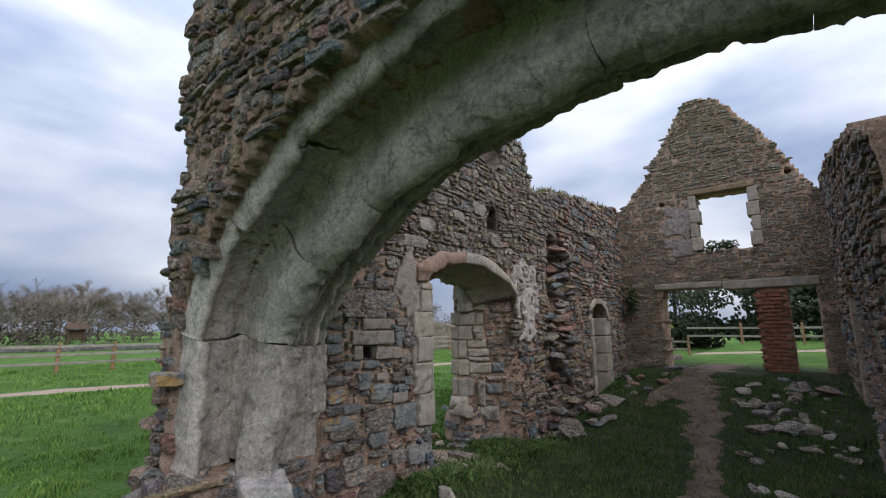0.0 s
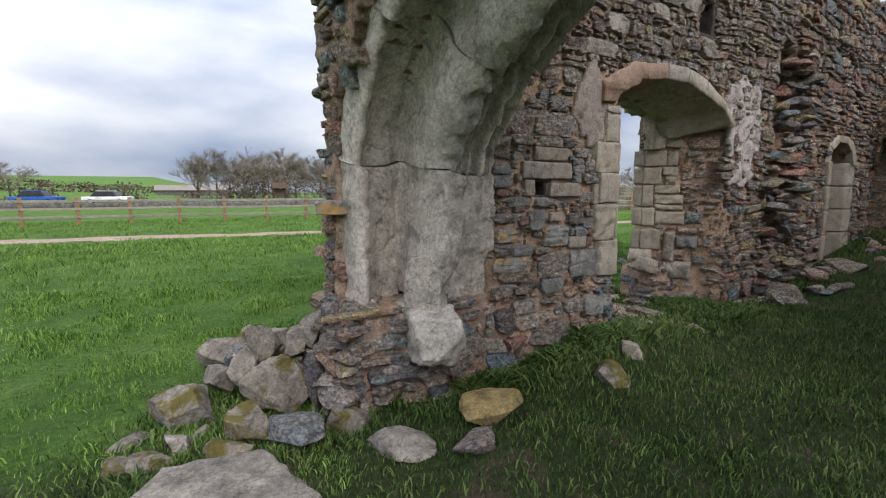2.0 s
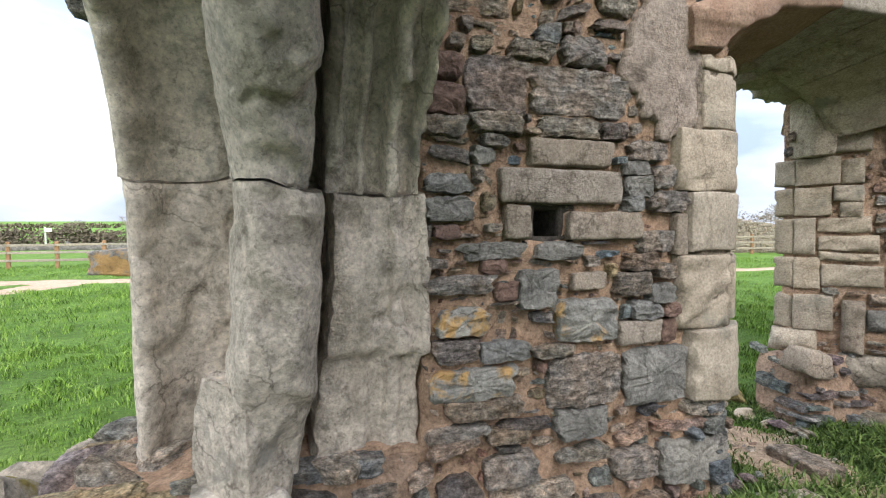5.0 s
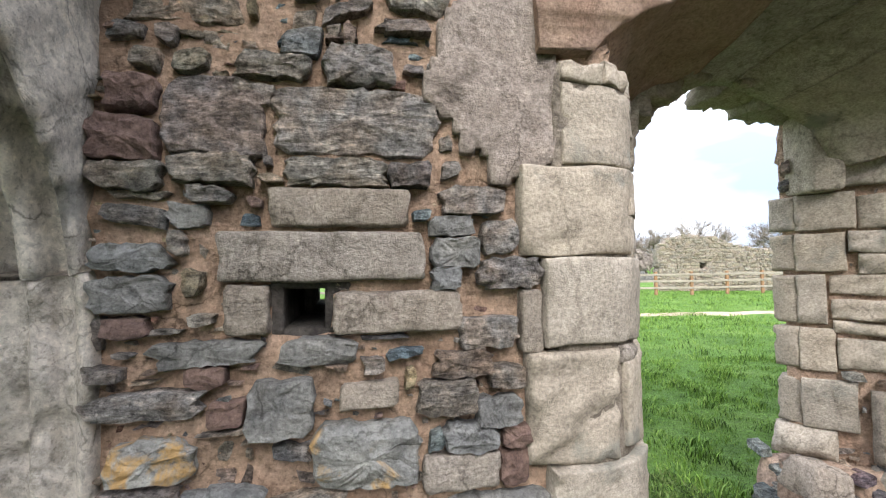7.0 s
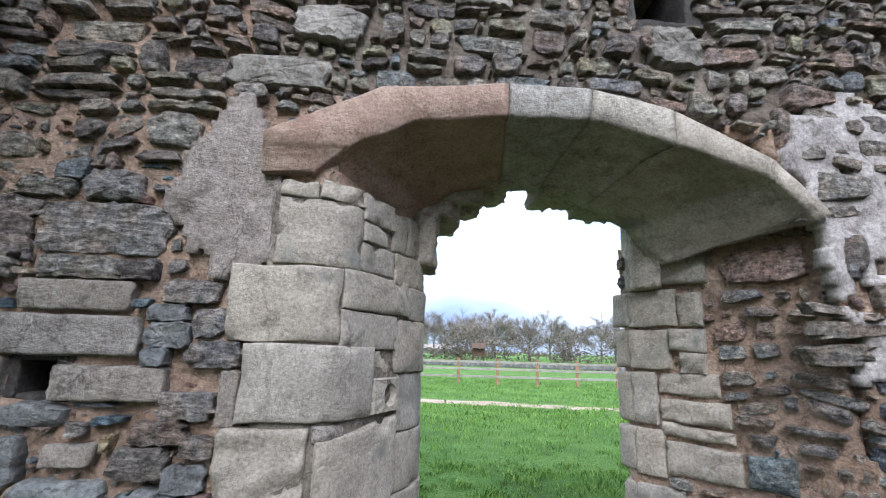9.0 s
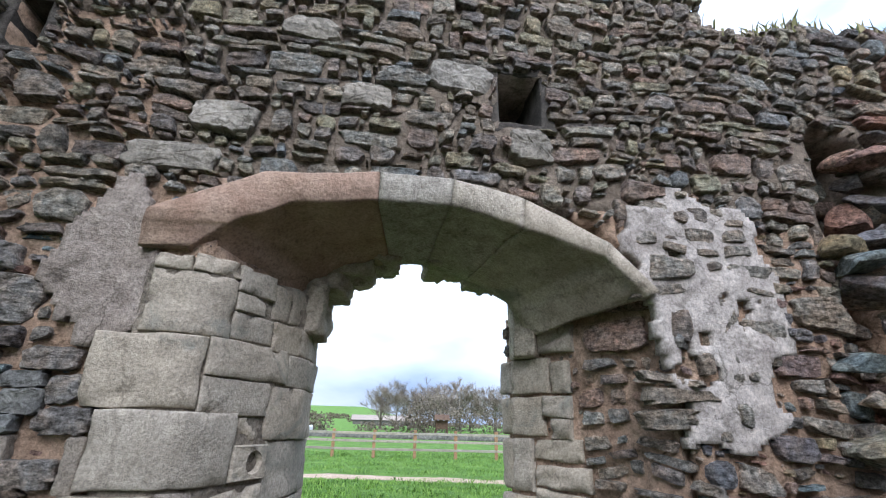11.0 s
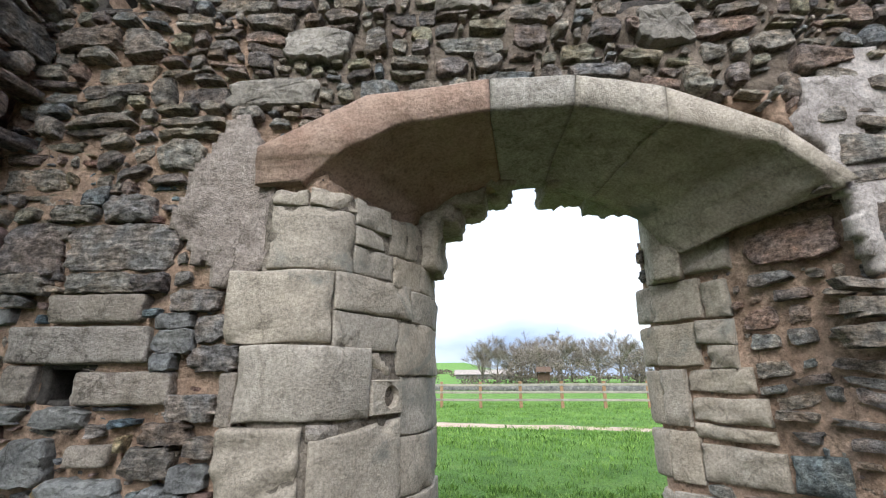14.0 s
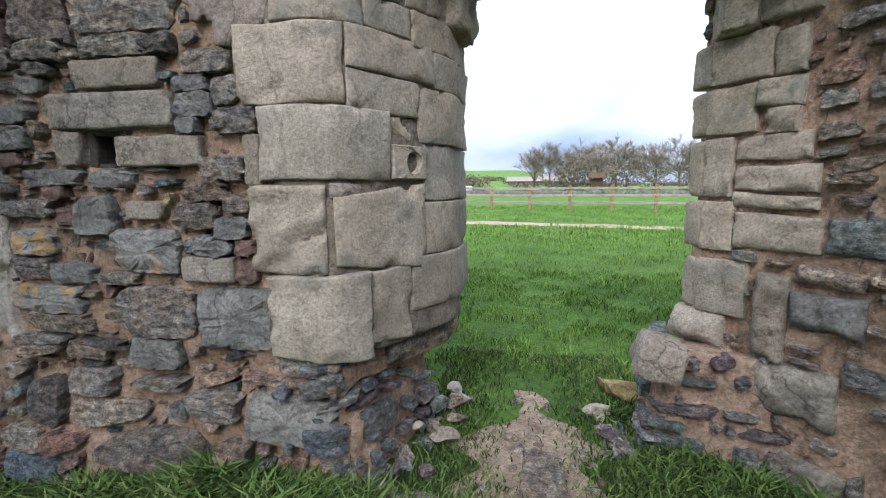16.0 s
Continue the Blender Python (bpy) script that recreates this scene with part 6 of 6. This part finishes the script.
post = mesh_from("post", *rough_block(prism([(-0.07, -0.05), (0.07, -0.05), (0.07, 0.05), (-0.07, 0.05)], -0.2, 1.15), 0.015, 0.3, 0.01))
rail = mesh_from("rail", *rough_block(prism([(0, -0.025), (1.8, -0.025), (1.8, 0.025), (0, 0.025)], -0.05, 0.05), 0.01, 0.3, 0.008))
for i in range(-24, 22):
    x = i * 1.8
    y = fence_y(x)
    ob = part_me("post", post, M_TIMBER if i % 3 else M_TIMBER_RED, fence)
    ob.location = (x, y, ground_z(x, y))
    for h in (0.35, 0.68, 1.0):
        r = part_me("rail", rail, M_TIMBER_GREY, fence)
        z0, z1 = ground_z(x, y), ground_z(x + 1.8, fence_y(x + 1.8))
        r.matrix_basis = pose(x, y - 0.06, z0 + h, 0, -math.degrees(math.atan2(z1 - z0, 1.8)), math.degrees(math.atan2(fence_y(x + 1.8) - y, 1.8)))
gfence = thing("paddock_fence", "grey timber fence beyond the gable", "fence")
for i in range(12):
    y = -22 + i * 2.4
    p = part_me("post", post, M_TIMBER_GREY, gfence)
    p.location = (24, y, ground_z(24, y) - 0.1)
    for h in (0.5, 0.9):
        r = part_me("rail", rail, M_TIMBER_GREY, gfence)
        r.matrix_basis = pose(24, y, ground_z(24, y) - 0.1 + h, 0, 0, 90) @ Matrix.Diagonal((1.34, 1, 1, 1))

drywall = thing("field_wall", "low grey dry stone wall along the road", "wall", kind="structure")


def in_d(u, v):
    return v < 0.62 + 0.1 * nz(u, 0, 0, 0.8)


def face_d(u, v, w):
    y = 46 - 0.30 * u
    return (u, y - w, v + ground_z(u, y))


core("wall_body", in_d, -46, 60, -0.2, 1.2, face_d, 0.5, drywall, 0.35, 0.06, 0.0, M_DRYSTONE)
strip("road", [(-120, 92, 5), (0, 54, 5), (60, 35, 5), (100, 22, 5)], M_ROAD, "grey tarmac road behind the field wall", "road", 0.05, 0.0, 3, 2)


def box_part(name, x0, x1, y0, y1, z0, z1, m, parent, label="", r=0.03, taper=0.0):
    t = taper
    return put_block(name, [(x0, y0, z0), (x1, y0, z0), (x1, y1, z0), (x0, y1, z0), (x0 + t, y0 + t * 0.4, z1), (x1 - t, y0 + t * 0.4, z1), (x1 - t, y1 - t * 0.4, z1), (x0 + t, y1 - t * 0.4, z1)], m, parent, label, r, 0.3, 0.002)


def car(x, y, m, label, rz=-6):
    c = thing("car", label, "car", "cars on the road")
    c.matrix_basis = pose(x, y, ground_z(x, y) + 0.05, 0, 0, rz)
    box_part("body", -2.1, 2.1, -0.85, 0.85, 0.3, 0.9, m, c, r=0.15)
    box_part("cabin", -1.4, 1.1, -0.78, 0.78, 0.88, 1.45, M_GLASS, c, "dark glazed cabin", 0.1, 0.45)
    box_part("roof", -0.85, 0.6, -0.6, 0.6, 1.44, 1.5, m, c, r=0.02)
    for wx in (-1.3, 1.3):
        for wy in (-0.86, 0.7):
            bm = bmesh.new()
            bmesh.ops.create_cone(bm, cap_ends=True, segments=16, radius1=0.32, radius2=0.32, depth=0.18, matrix=pose(wx, wy + 0.08, 0.32, 90))
            wheel = part("wheel", bm, M_TYRE, c)
            bm = bmesh.new()
            bmesh.ops.create_cone(bm, cap_ends=True, segments=12, radius1=0.19, radius2=0.19, depth=0.2, matrix=pose(wx, wy + 0.08, 0.32, 90))
            part("rim", bm, M_CARWHITE, wheel, "pale wheel rim")
    return c


car(-13.0, 58.2, M_CARBLUE, "blue car on the road behind the field", -17)
car(-7.0, 56.0, M_CARWHITE, "white car on the road behind the field", -17)
hut = thing("notice_shelter", "small brown timber shelter with a gabled roof", "shelter", at=(10.6, 58, 0))
for sx in (-0.75, 0.65):
    box_part("post", sx, sx + 0.1, -0.4, -0.3, 0, 1.9, M_SHED, hut)
    box_part("post", sx, sx + 0.1, 0.3, 0.4, 0, 1.9, M_SHED, hut)
box_part("board", -0.7, 0.7, -0.02, 0.04, 0.8, 1.8, M_SHED, hut)
put_block("roof", [(-1.0, -0.7, 1.85), (1.0, -0.7, 1.85), (1.0, 0.7, 1.85), (-1.0, 0.7, 1.85), (-0.9, -0.05, 2.5), (0.9, -0.05, 2.5), (0.9, 0.05, 2.5), (-0.9, 0.05, 2.5)], M_SHED, hut, r=0.03)
sign = thing("road_sign", "white road sign on a post by the field wall", "sign", at=(-27, 58, ground_z(-27, 58)))
box_part("post", -0.06, 0.06, -0.06, 0.06, 0, 2.4, M_CARWHITE, sign)
box_part("board", -0.1, 0.6, -0.08, -0.03, 1.9, 2.3, M_CARWHITE, sign)
barn = thing("distant_barn", "long low pale roofed barn on the far slope", "barn", at=(6, 150, ground_z(6, 150)))
box_part("wall", -9, 9, -4, 4, -1, 1.4, M_DRYSTONE, barn)
put_block("roof", [(-9.5, -4.5, 1.4), (9.5, -4.5, 1.4), (9.5, 4.5, 1.4), (-9.5, 4.5, 1.4), (-9.5, -0.1, 2.9), (9.5, -0.1, 2.9), (9.5, 0.1, 2.9), (-9.5, 0.1, 2.9)], M_PLASTER, barn, r=0.05, cell=1)

# ---- detached ruin in the field ----
ruin = thing("field_ruin", "detached lump of ruined rubble wall standing in the field", "ruin")
TOP_R = [(0, 2.3), (0.5, 3.0), (1.5, 3.2), (3.0, 3.0), (4.5, 2.4), (7, 2.2), (10, 1.7), (13, 1.5)]


def face_u(u, v, w):
    return (16.8 + 0.95 * u - 0.3 * w, 21.6 - 0.3 * u - 0.95 * w, v)


def in_u(u, v):
    return 0.15 * nz(u, v, 3, 2) < u and v < lerp_line(TOP_R, u) + 0.15 * nz(u, v, 1, 3) and not inside_convex((u, v), box_poly(2.2, 1.3, 2.5, 1.6))


core("wall_body", in_u, 0, 13, -0.2, 3.5, face_u, 1.0, ruin, 0.12, 0.08, material=M_TAN)
lay(pack(rng, 0, 13, 0, 3.4, 0.34, 0.15, in_u, []), face_u, lambda x, z: False, ruin, "rubble", rng, 0.01, (0.02, 0.08), material=M_GABLE)

# ---- trees ----
def twigs(rng, base, direction, length, radius, depth, tubes, slivers):
    """Branches as tapering three-sided tubes, ending in thin twigs."""
    d = direction.normalized()
    end = base + d * length
    tubes.append((base, end, radius, radius * 0.6))
    if depth == 0:
        for _ in range(12):
            a = base.lerp(end, rng.uniform(0.1, 1.0))
            q = (d + Vector((rng.gauss(0, 0.6), rng.gauss(0, 0.6), rng.gauss(0.15, 0.5)))).normalized()
            slivers.append((a, a + q * length * rng.uniform(0.5, 1.2), radius * 0.6))
        return
    for k in range(rng.choice((3, 4))):
        q = (d + Vector((rng.gauss(0, 0.5), rng.gauss(0, 0.5), rng.gauss(0.1, 0.3)))).normalized()
        twigs(rng, base.lerp(end, rng.uniform(0.45, 1.0)), q, length * rng.uniform(0.6, 0.82), radius * 0.58, depth - 1, tubes, slivers)


def tube_mesh(name, tubes, slivers):
    verts, faces = [], []
    for a, b, r0, r1 in tubes:
        d = (b - a).normalized()
        u = d.orthogonal().normalized()
        w = d.cross(u)
        k = len(verts)
        n = 5 if r0 > 0.08 else 3
        for p, r in ((a, r0), (b, r1)):
            for i in range(n):
                t = 2 * math.pi * i / n
                verts.append(tuple(p + u * r * math.cos(t) + w * r * math.sin(t)))
        faces += [(k + i, k + (i + 1) % n, k + n + (i + 1) % n, k + n + i) for i in range(n)]
    for a, b, r in slivers:
        d = (b - a).normalized()
        u = d.orthogonal().normalized() * r
        w = d.cross(u)
        k = len(verts)
        verts += [tuple(a + u), tuple(a - u), tuple(b), tuple(a + w), tuple(a - w)]
        faces += [(k, k + 1, k + 2), (k + 3, k + 4, k + 2)]
    return mesh_from(name, verts, faces)


def bare_tree(seed, height, spread=1.0):
    r = random.Random(seed)
    t = thing("bare_tree", "leafless grey-brown tree with a twiggy rounded crown", "tree", "bare trees beyond the road")
    trunk = [(Vector((0, 0, -0.3)), Vector((r.uniform(-0.2, 0.2), 0, height * 0.34)), height * 0.022, height * 0.014)]
    tubes, sl = [], []
    for k in range(9):
        q = Vector((r.gauss(0, 0.7 * spread), r.gauss(0, 0.7 * spread), 0.75))
        twigs(r, trunk[0][1] - Vector((0, 0, r.uniform(0, height * 0.28))), q, height * 0.25, height * 0.009, 3, tubes, sl)
    part_me("trunk", tube_mesh("trunk", trunk, []), M_BARK, t)
    part_me("crown", tube_mesh("crown", tubes, sl), M_TWIG, t)
    return t


def leaf_cloud(r, n, cx, cy, cz, sx, sy, sz, size, verts, faces):
    for _ in range(n):
        q = Vector((r.gauss(0, 1), r.gauss(0, 1), r.gauss(0, 1)))
        q = q.normalized() * (r.random() ** 0.4)
        p = Vector((cx + q.x * sx, cy + q.y * sy, cz + q.z * sz))
        a = Vector((r.gauss(0, 1), r.gauss(0, 1), r.gauss(0, 1))).normalized() * size
        b = a.orthogonal().normalized() * size * r.uniform(0.4, 0.9)
        k = len(verts)
        verts += [tuple(p - a), tuple(p + b), tuple(p + a), tuple(p - b)]
        faces.append((k, k + 1, k + 2, k + 3))


def leafy_tree(seed, height, width, m, label, group, n=2600):
    r = random.Random(seed)
    t = thing("leafy_tree", label, "tree", group)
    part_me("trunk", tube_mesh("trunk", [(Vector((0, 0, -0.3)), Vector((0, 0, height * 0.6)), height * 0.03, height * 0.015)], []), M_BARK, t)
    verts, faces = [], []
    for k in range(16):
        h = r.uniform(0.05, 0.92)
        w = width * (1 - abs(h - 0.45) * 1.1)
        leaf_cloud(r, n // 16, r.uniform(-1, 1) * w * 0.6, r.uniform(-1, 1) * w * 0.6, height * h, w * 0.45, w * 0.45, height * 0.13, 0.16, verts, faces)
    part_me("crown", mesh_from("crown", verts, faces), m, t)
    return t


templates = [bare_tree(s, h) for s, h in ((1, 13.0), (2, 11.5), (3, 14.5))]
tree_rng = random.Random(77)
spots = [(4, 98), (7, 95), (10, 101), (12, 96), (16, 92), (20, 95), (23, 99), (27, 94), (31, 92), (36, 95), (41, 90), (45, 92), (50, 88), (55, 86), (62, 84), (70, 80), (30, 104), (22, 105), (-45, 108), (-52, 100), (-33, 110), (-62, 96), (-76, 92), (-26, 112), (82, 74), (95, 66), (17, 103), (66, 90),
         (-90, 84), (76, 86), (48, 98), (57, 97), (38, 104)]
for i, (x, y) in enumerate(spots):
    t = templates[i % 3] if i < 3 else copy_thing(templates[i % 3], Matrix())
    s = tree_rng.uniform(0.75, 1.1) * (0.6 if x < -20 else 1.0)
    t.matrix_basis = pose(x, y, ground_z(x, y), 0, 0, tree_rng.uniform(0, 360)) @ Matrix.Diagonal((s, s, s * 0.95, 1))
for x, y, h, w in ((58.5, 92, 8.5, 1.0), (61, 93, 9.2, 1.1), (60, 95, 8.8, 1.0)):
    t = leafy_tree(int(x * 10), h, w, M_EVERGREEN, "slim dark poplar beyond the road", "slim dark trees", 1500)
    t.matrix_basis = pose(x, y, ground_z(x, y))
t = leafy_tree(5, 3.8, 2.2, M_TWIG, "rounded leafless bush by the field wall", "field bushes", 5200)
t.matrix_basis = pose(29.5, 42, ground_z(29.5, 42) - 0.3)
# hedge of bare scrub along the road
hr = random.Random(55)
verts, faces = [], []
for i in range(170):
    x = hr.uniform(-110, 120)
    if -16 < x < 8 and hr.random() < 0.75:
        continue
    y = 74 - 0.1 * x + hr.uniform(-4, 4)
    h = hr.uniform(1.0, 2.4) * (1.5 if x > 8 else 0.8)
    leaf_cloud(hr, 190, x, y, ground_z(x, y) + h * 0.7, 2.6, 1.5, h, 0.22, verts, faces)
hedge = new("scrub_hedge", mesh_from("scrub_hedge", verts, faces))
hedge.data.materials.append(M_HEDGE)
tagged(hedge, "brown leafless scrub hedge along the road", "hedge", kind="stuff")
# far field hedges on the slope
verts, faces = [], []
for i in range(420):
    k = hr.choice((170, 230, 300))
    x = hr.uniform(-170, 60)
    leaf_cloud(hr, 16, x, k + 0.2 * x, ground_z(x, k + 0.2 * x) + 0.5, 3.5, 1.5, 1.2, 0.5, verts, faces)
far_hedge = new("far_hedges", mesh_from("far_hedges", verts, faces))
far_hedge.data.materials.append(M_HEDGE)
tagged(far_hedge, "dark hedge lines on the distant green slope", "hedge", kind="stuff")
# dark trees beyond the gable
for i, (x, y, h, w) in enumerate(((36, 5, 7.0, 5.5), (33, 0, 6.0, 4.6), (34, -5, 6.8, 5.0), (33, -10, 6.2, 4.8), (36, -15, 7.0, 5.0), (34, -20, 6.5, 4.8), (42, 12, 8, 4.2), (36, -26, 7, 4.8), (40, -2, 7.4, 5.5), (41, -12, 8, 5.5))):
    t = leafy_tree(100 + i, h, w, M_EVERGREEN, "dense dark green tree beyond the gable", "dark trees beyond the gable", 6500)
    t.matrix_basis = pose(x, y, 0)
t = leafy_tree(140, 3.4, 1.1, M_YELLOWLEAF, "yellow-green budding shrub beyond the gable", "shrubs", 2600)
t.matrix_basis = pose(27, 4.2, 0)
for i, (x, y, h) in enumerate(((50, -12, 13), (54, -16, 14), (48, -7, 12))):
    t = copy_thing(templates[i], pose(x, y, 0, 0, 0, 40 * i) @ Matrix.Diagonal((0.75, 0.75, 0.7, 1)))

# ---- plants on and by the walls ----
verts, faces = [], []
ivy = random.Random(9)
for k in range(10):
    leaf_cloud(ivy, 60, GX - 0.05 + ivy.uniform(0, 0.3), ivy.uniform(-2.1, -1.5), 3.24 + ivy.uniform(-0.05, 0.12), 0.12, 0.16, 0.09, 0.03, verts, faces)
ob = new("sill_shrub", mesh_from("sill_shrub", verts, faces))
ob.data.materials.append(M_LEAF)
tagged(ob, "dark green ivy growing on the window sill", "plant")
verts, faces = [], []
for k in range(8):
    leaf_cloud(ivy, 70, GX - 0.25 + ivy.uniform(-0.2, 0.15), 0.12 + ivy.uniform(-0.15, 0.05), 2.2 + ivy.uniform(-0.25, 0.2), 0.14, 0.12, 0.14, 0.03, verts, faces)
ob = new("corner_ivy", mesh_from("corner_ivy", verts, faces))
ob.data.materials.append(M_LEAF)
tagged(ob, "dark ivy clump in the wall corner", "plant")


def blades(name, spots, m, label, category="grass"):
    """Grass: each blade a bent strip; spots are (x, y, z, height, lean)."""
    r = np.random.RandomState(5)
    s = np.array(spots)
    n = len(s)
    a = r.uniform(0, 2 * np.pi, n)
    wd = s[:, 3] * r.uniform(0.04, 0.08, n) + 0.0012
    ux, uy = np.cos(a) * wd, np.sin(a) * wd
    b = r.uniform(0, 2 * np.pi, n)
    ln = s[:, 3] * s[:, 4] * r.uniform(0.3, 1.2, n)
    dx, dy = np.cos(b) * ln, np.sin(b) * ln
    v = np.empty((n, 5, 3))
    v[:, 0] = np.stack([s[:, 0] - ux, s[:, 1] - uy, s[:, 2] - 0.01], 1)
    v[:, 1] = np.stack([s[:, 0] + ux, s[:, 1] + uy, s[:, 2] - 0.01], 1)
    v[:, 2] = np.stack([s[:, 0] + ux * 0.8 + dx * 0.35, s[:, 1] + uy * 0.8 + dy * 0.35, s[:, 2] + s[:, 3] * 0.6], 1)
    v[:, 3] = np.stack([s[:, 0] - ux * 0.8 + dx * 0.35, s[:, 1] - uy * 0.8 + dy * 0.35, s[:, 2] + s[:, 3] * 0.6], 1)
    v[:, 4] = np.stack([s[:, 0] + dx, s[:, 1] + dy, s[:, 2] + s[:, 3] * 0.95], 1)
    k = np.arange(n) * 5
    quads = np.stack([k, k + 1, k + 2, k + 3], 1).tolist()
    tris = np.stack([k + 3, k + 2, k + 4], 1).tolist()
    ob = new(name, mesh_from(name, v.reshape(-1, 3).tolist(), quads + tris))
    ob.data.materials.append(m)
    return tagged(ob, label, category, kind="stuff")


gr = random.Random(66)


def track_y(x):
    return lerp_line([(-3.0, -3.6), (-1.0, -2.9), (1.0, -2.35), (3.0, -2.05), (5.0, -1.75), (6.3, -1.4), (8.6, -1.5)], x)


field = []
while len(field) < 190000:
    x = gr.uniform(-9, 10)
    y = gr.uniform(-1.5, 12.0) if gr.random() < 0.45 else gr.uniform(-0.6, 5.0)
    if x > -1.8 and y < 0.84 or (1.25 < x < 1.85 and y < 1.2):
        continue
    tuft = nz(x, y, 0, 2.2) + 0.9 * nz(x, y, 3, 6)
    if tuft < -0.25 and gr.random() < 0.6:
        continue
    h = (0.028 + 0.045 * max(tuft, -0.4)) * gr.uniform(0.5, 1.3) * (1 + 0.08 * y)
    if x < -1.4 and y < 2.5:
        h = min(h, 0.05)
    field.append((x, y, ground_z(x, y), max(h, 0.012), 0.9))
while len(field) < 270000:
    x, y = gr.uniform(-16, 20), gr.uniform(8, 24)
    if abs(y - (12.9 - 0.22 * x)) < 0.85 or -9.5 < x < -6.5 and y < 14:
        continue
    tuft = nz(x, y, 0, 1.2)
    field.append((x, y, ground_z(x, y), 0.075 * gr.uniform(0.4, 1.3) * (1 + 1.2 * tuft), 1.3))
blades("field_grass", field, M_BLADE, "lush uneven green meadow grass")
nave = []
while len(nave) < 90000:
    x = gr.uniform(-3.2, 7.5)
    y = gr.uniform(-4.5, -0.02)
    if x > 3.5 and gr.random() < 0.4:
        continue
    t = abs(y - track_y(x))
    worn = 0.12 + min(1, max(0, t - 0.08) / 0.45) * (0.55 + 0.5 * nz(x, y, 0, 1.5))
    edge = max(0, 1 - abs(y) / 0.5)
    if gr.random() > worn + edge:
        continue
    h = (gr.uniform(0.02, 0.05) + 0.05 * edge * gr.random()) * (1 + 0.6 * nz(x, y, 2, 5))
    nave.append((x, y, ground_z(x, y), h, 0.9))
blades("nave_grass", nave, M_BLADE_SHADED, "short trodden grass inside the ruin")
tops = []
for i in range(5200):
    x = gr.choice((gr.uniform(2.45, 8.0), gr.uniform(3.6, 5.8), gr.uniform(0.5, 1.7)))
    if nz(x, 0, 0, 2.5) < -0.1 and gr.random() < 0.8:
        continue
    tops.append((x, gr.uniform(0.0, 0.5) + 0.08 * max(0.0, x - 4.4), lerp_line(TOP_N, x) - 0.03, gr.uniform(0.03, 0.14), 0.6))
blades("wall_top_grass", tops, M_BLADE_DRY, "tufts of dry grass on the wall top")
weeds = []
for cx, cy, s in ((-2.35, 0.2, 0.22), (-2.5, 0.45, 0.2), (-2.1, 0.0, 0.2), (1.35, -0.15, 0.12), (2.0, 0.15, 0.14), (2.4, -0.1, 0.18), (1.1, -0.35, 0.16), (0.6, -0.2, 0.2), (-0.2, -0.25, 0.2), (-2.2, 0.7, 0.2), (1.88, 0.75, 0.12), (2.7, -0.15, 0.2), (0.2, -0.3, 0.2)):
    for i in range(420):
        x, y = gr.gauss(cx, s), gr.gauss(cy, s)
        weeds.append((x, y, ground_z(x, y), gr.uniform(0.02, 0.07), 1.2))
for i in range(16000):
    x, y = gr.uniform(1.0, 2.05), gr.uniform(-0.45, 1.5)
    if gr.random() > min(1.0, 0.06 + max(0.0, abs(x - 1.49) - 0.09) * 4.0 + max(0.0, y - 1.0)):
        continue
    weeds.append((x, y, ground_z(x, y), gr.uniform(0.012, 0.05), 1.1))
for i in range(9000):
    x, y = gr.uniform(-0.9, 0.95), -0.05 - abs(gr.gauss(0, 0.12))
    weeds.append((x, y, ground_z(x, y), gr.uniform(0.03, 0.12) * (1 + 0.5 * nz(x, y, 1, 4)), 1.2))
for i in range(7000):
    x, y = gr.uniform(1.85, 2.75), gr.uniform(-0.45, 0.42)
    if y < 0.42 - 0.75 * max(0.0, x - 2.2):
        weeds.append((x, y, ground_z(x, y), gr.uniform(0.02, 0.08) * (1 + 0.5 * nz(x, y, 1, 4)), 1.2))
blades("weeds", weeds, M_BLADE_SHADED, "long weeds and grass tufts at the foot of the wall", "weeds")
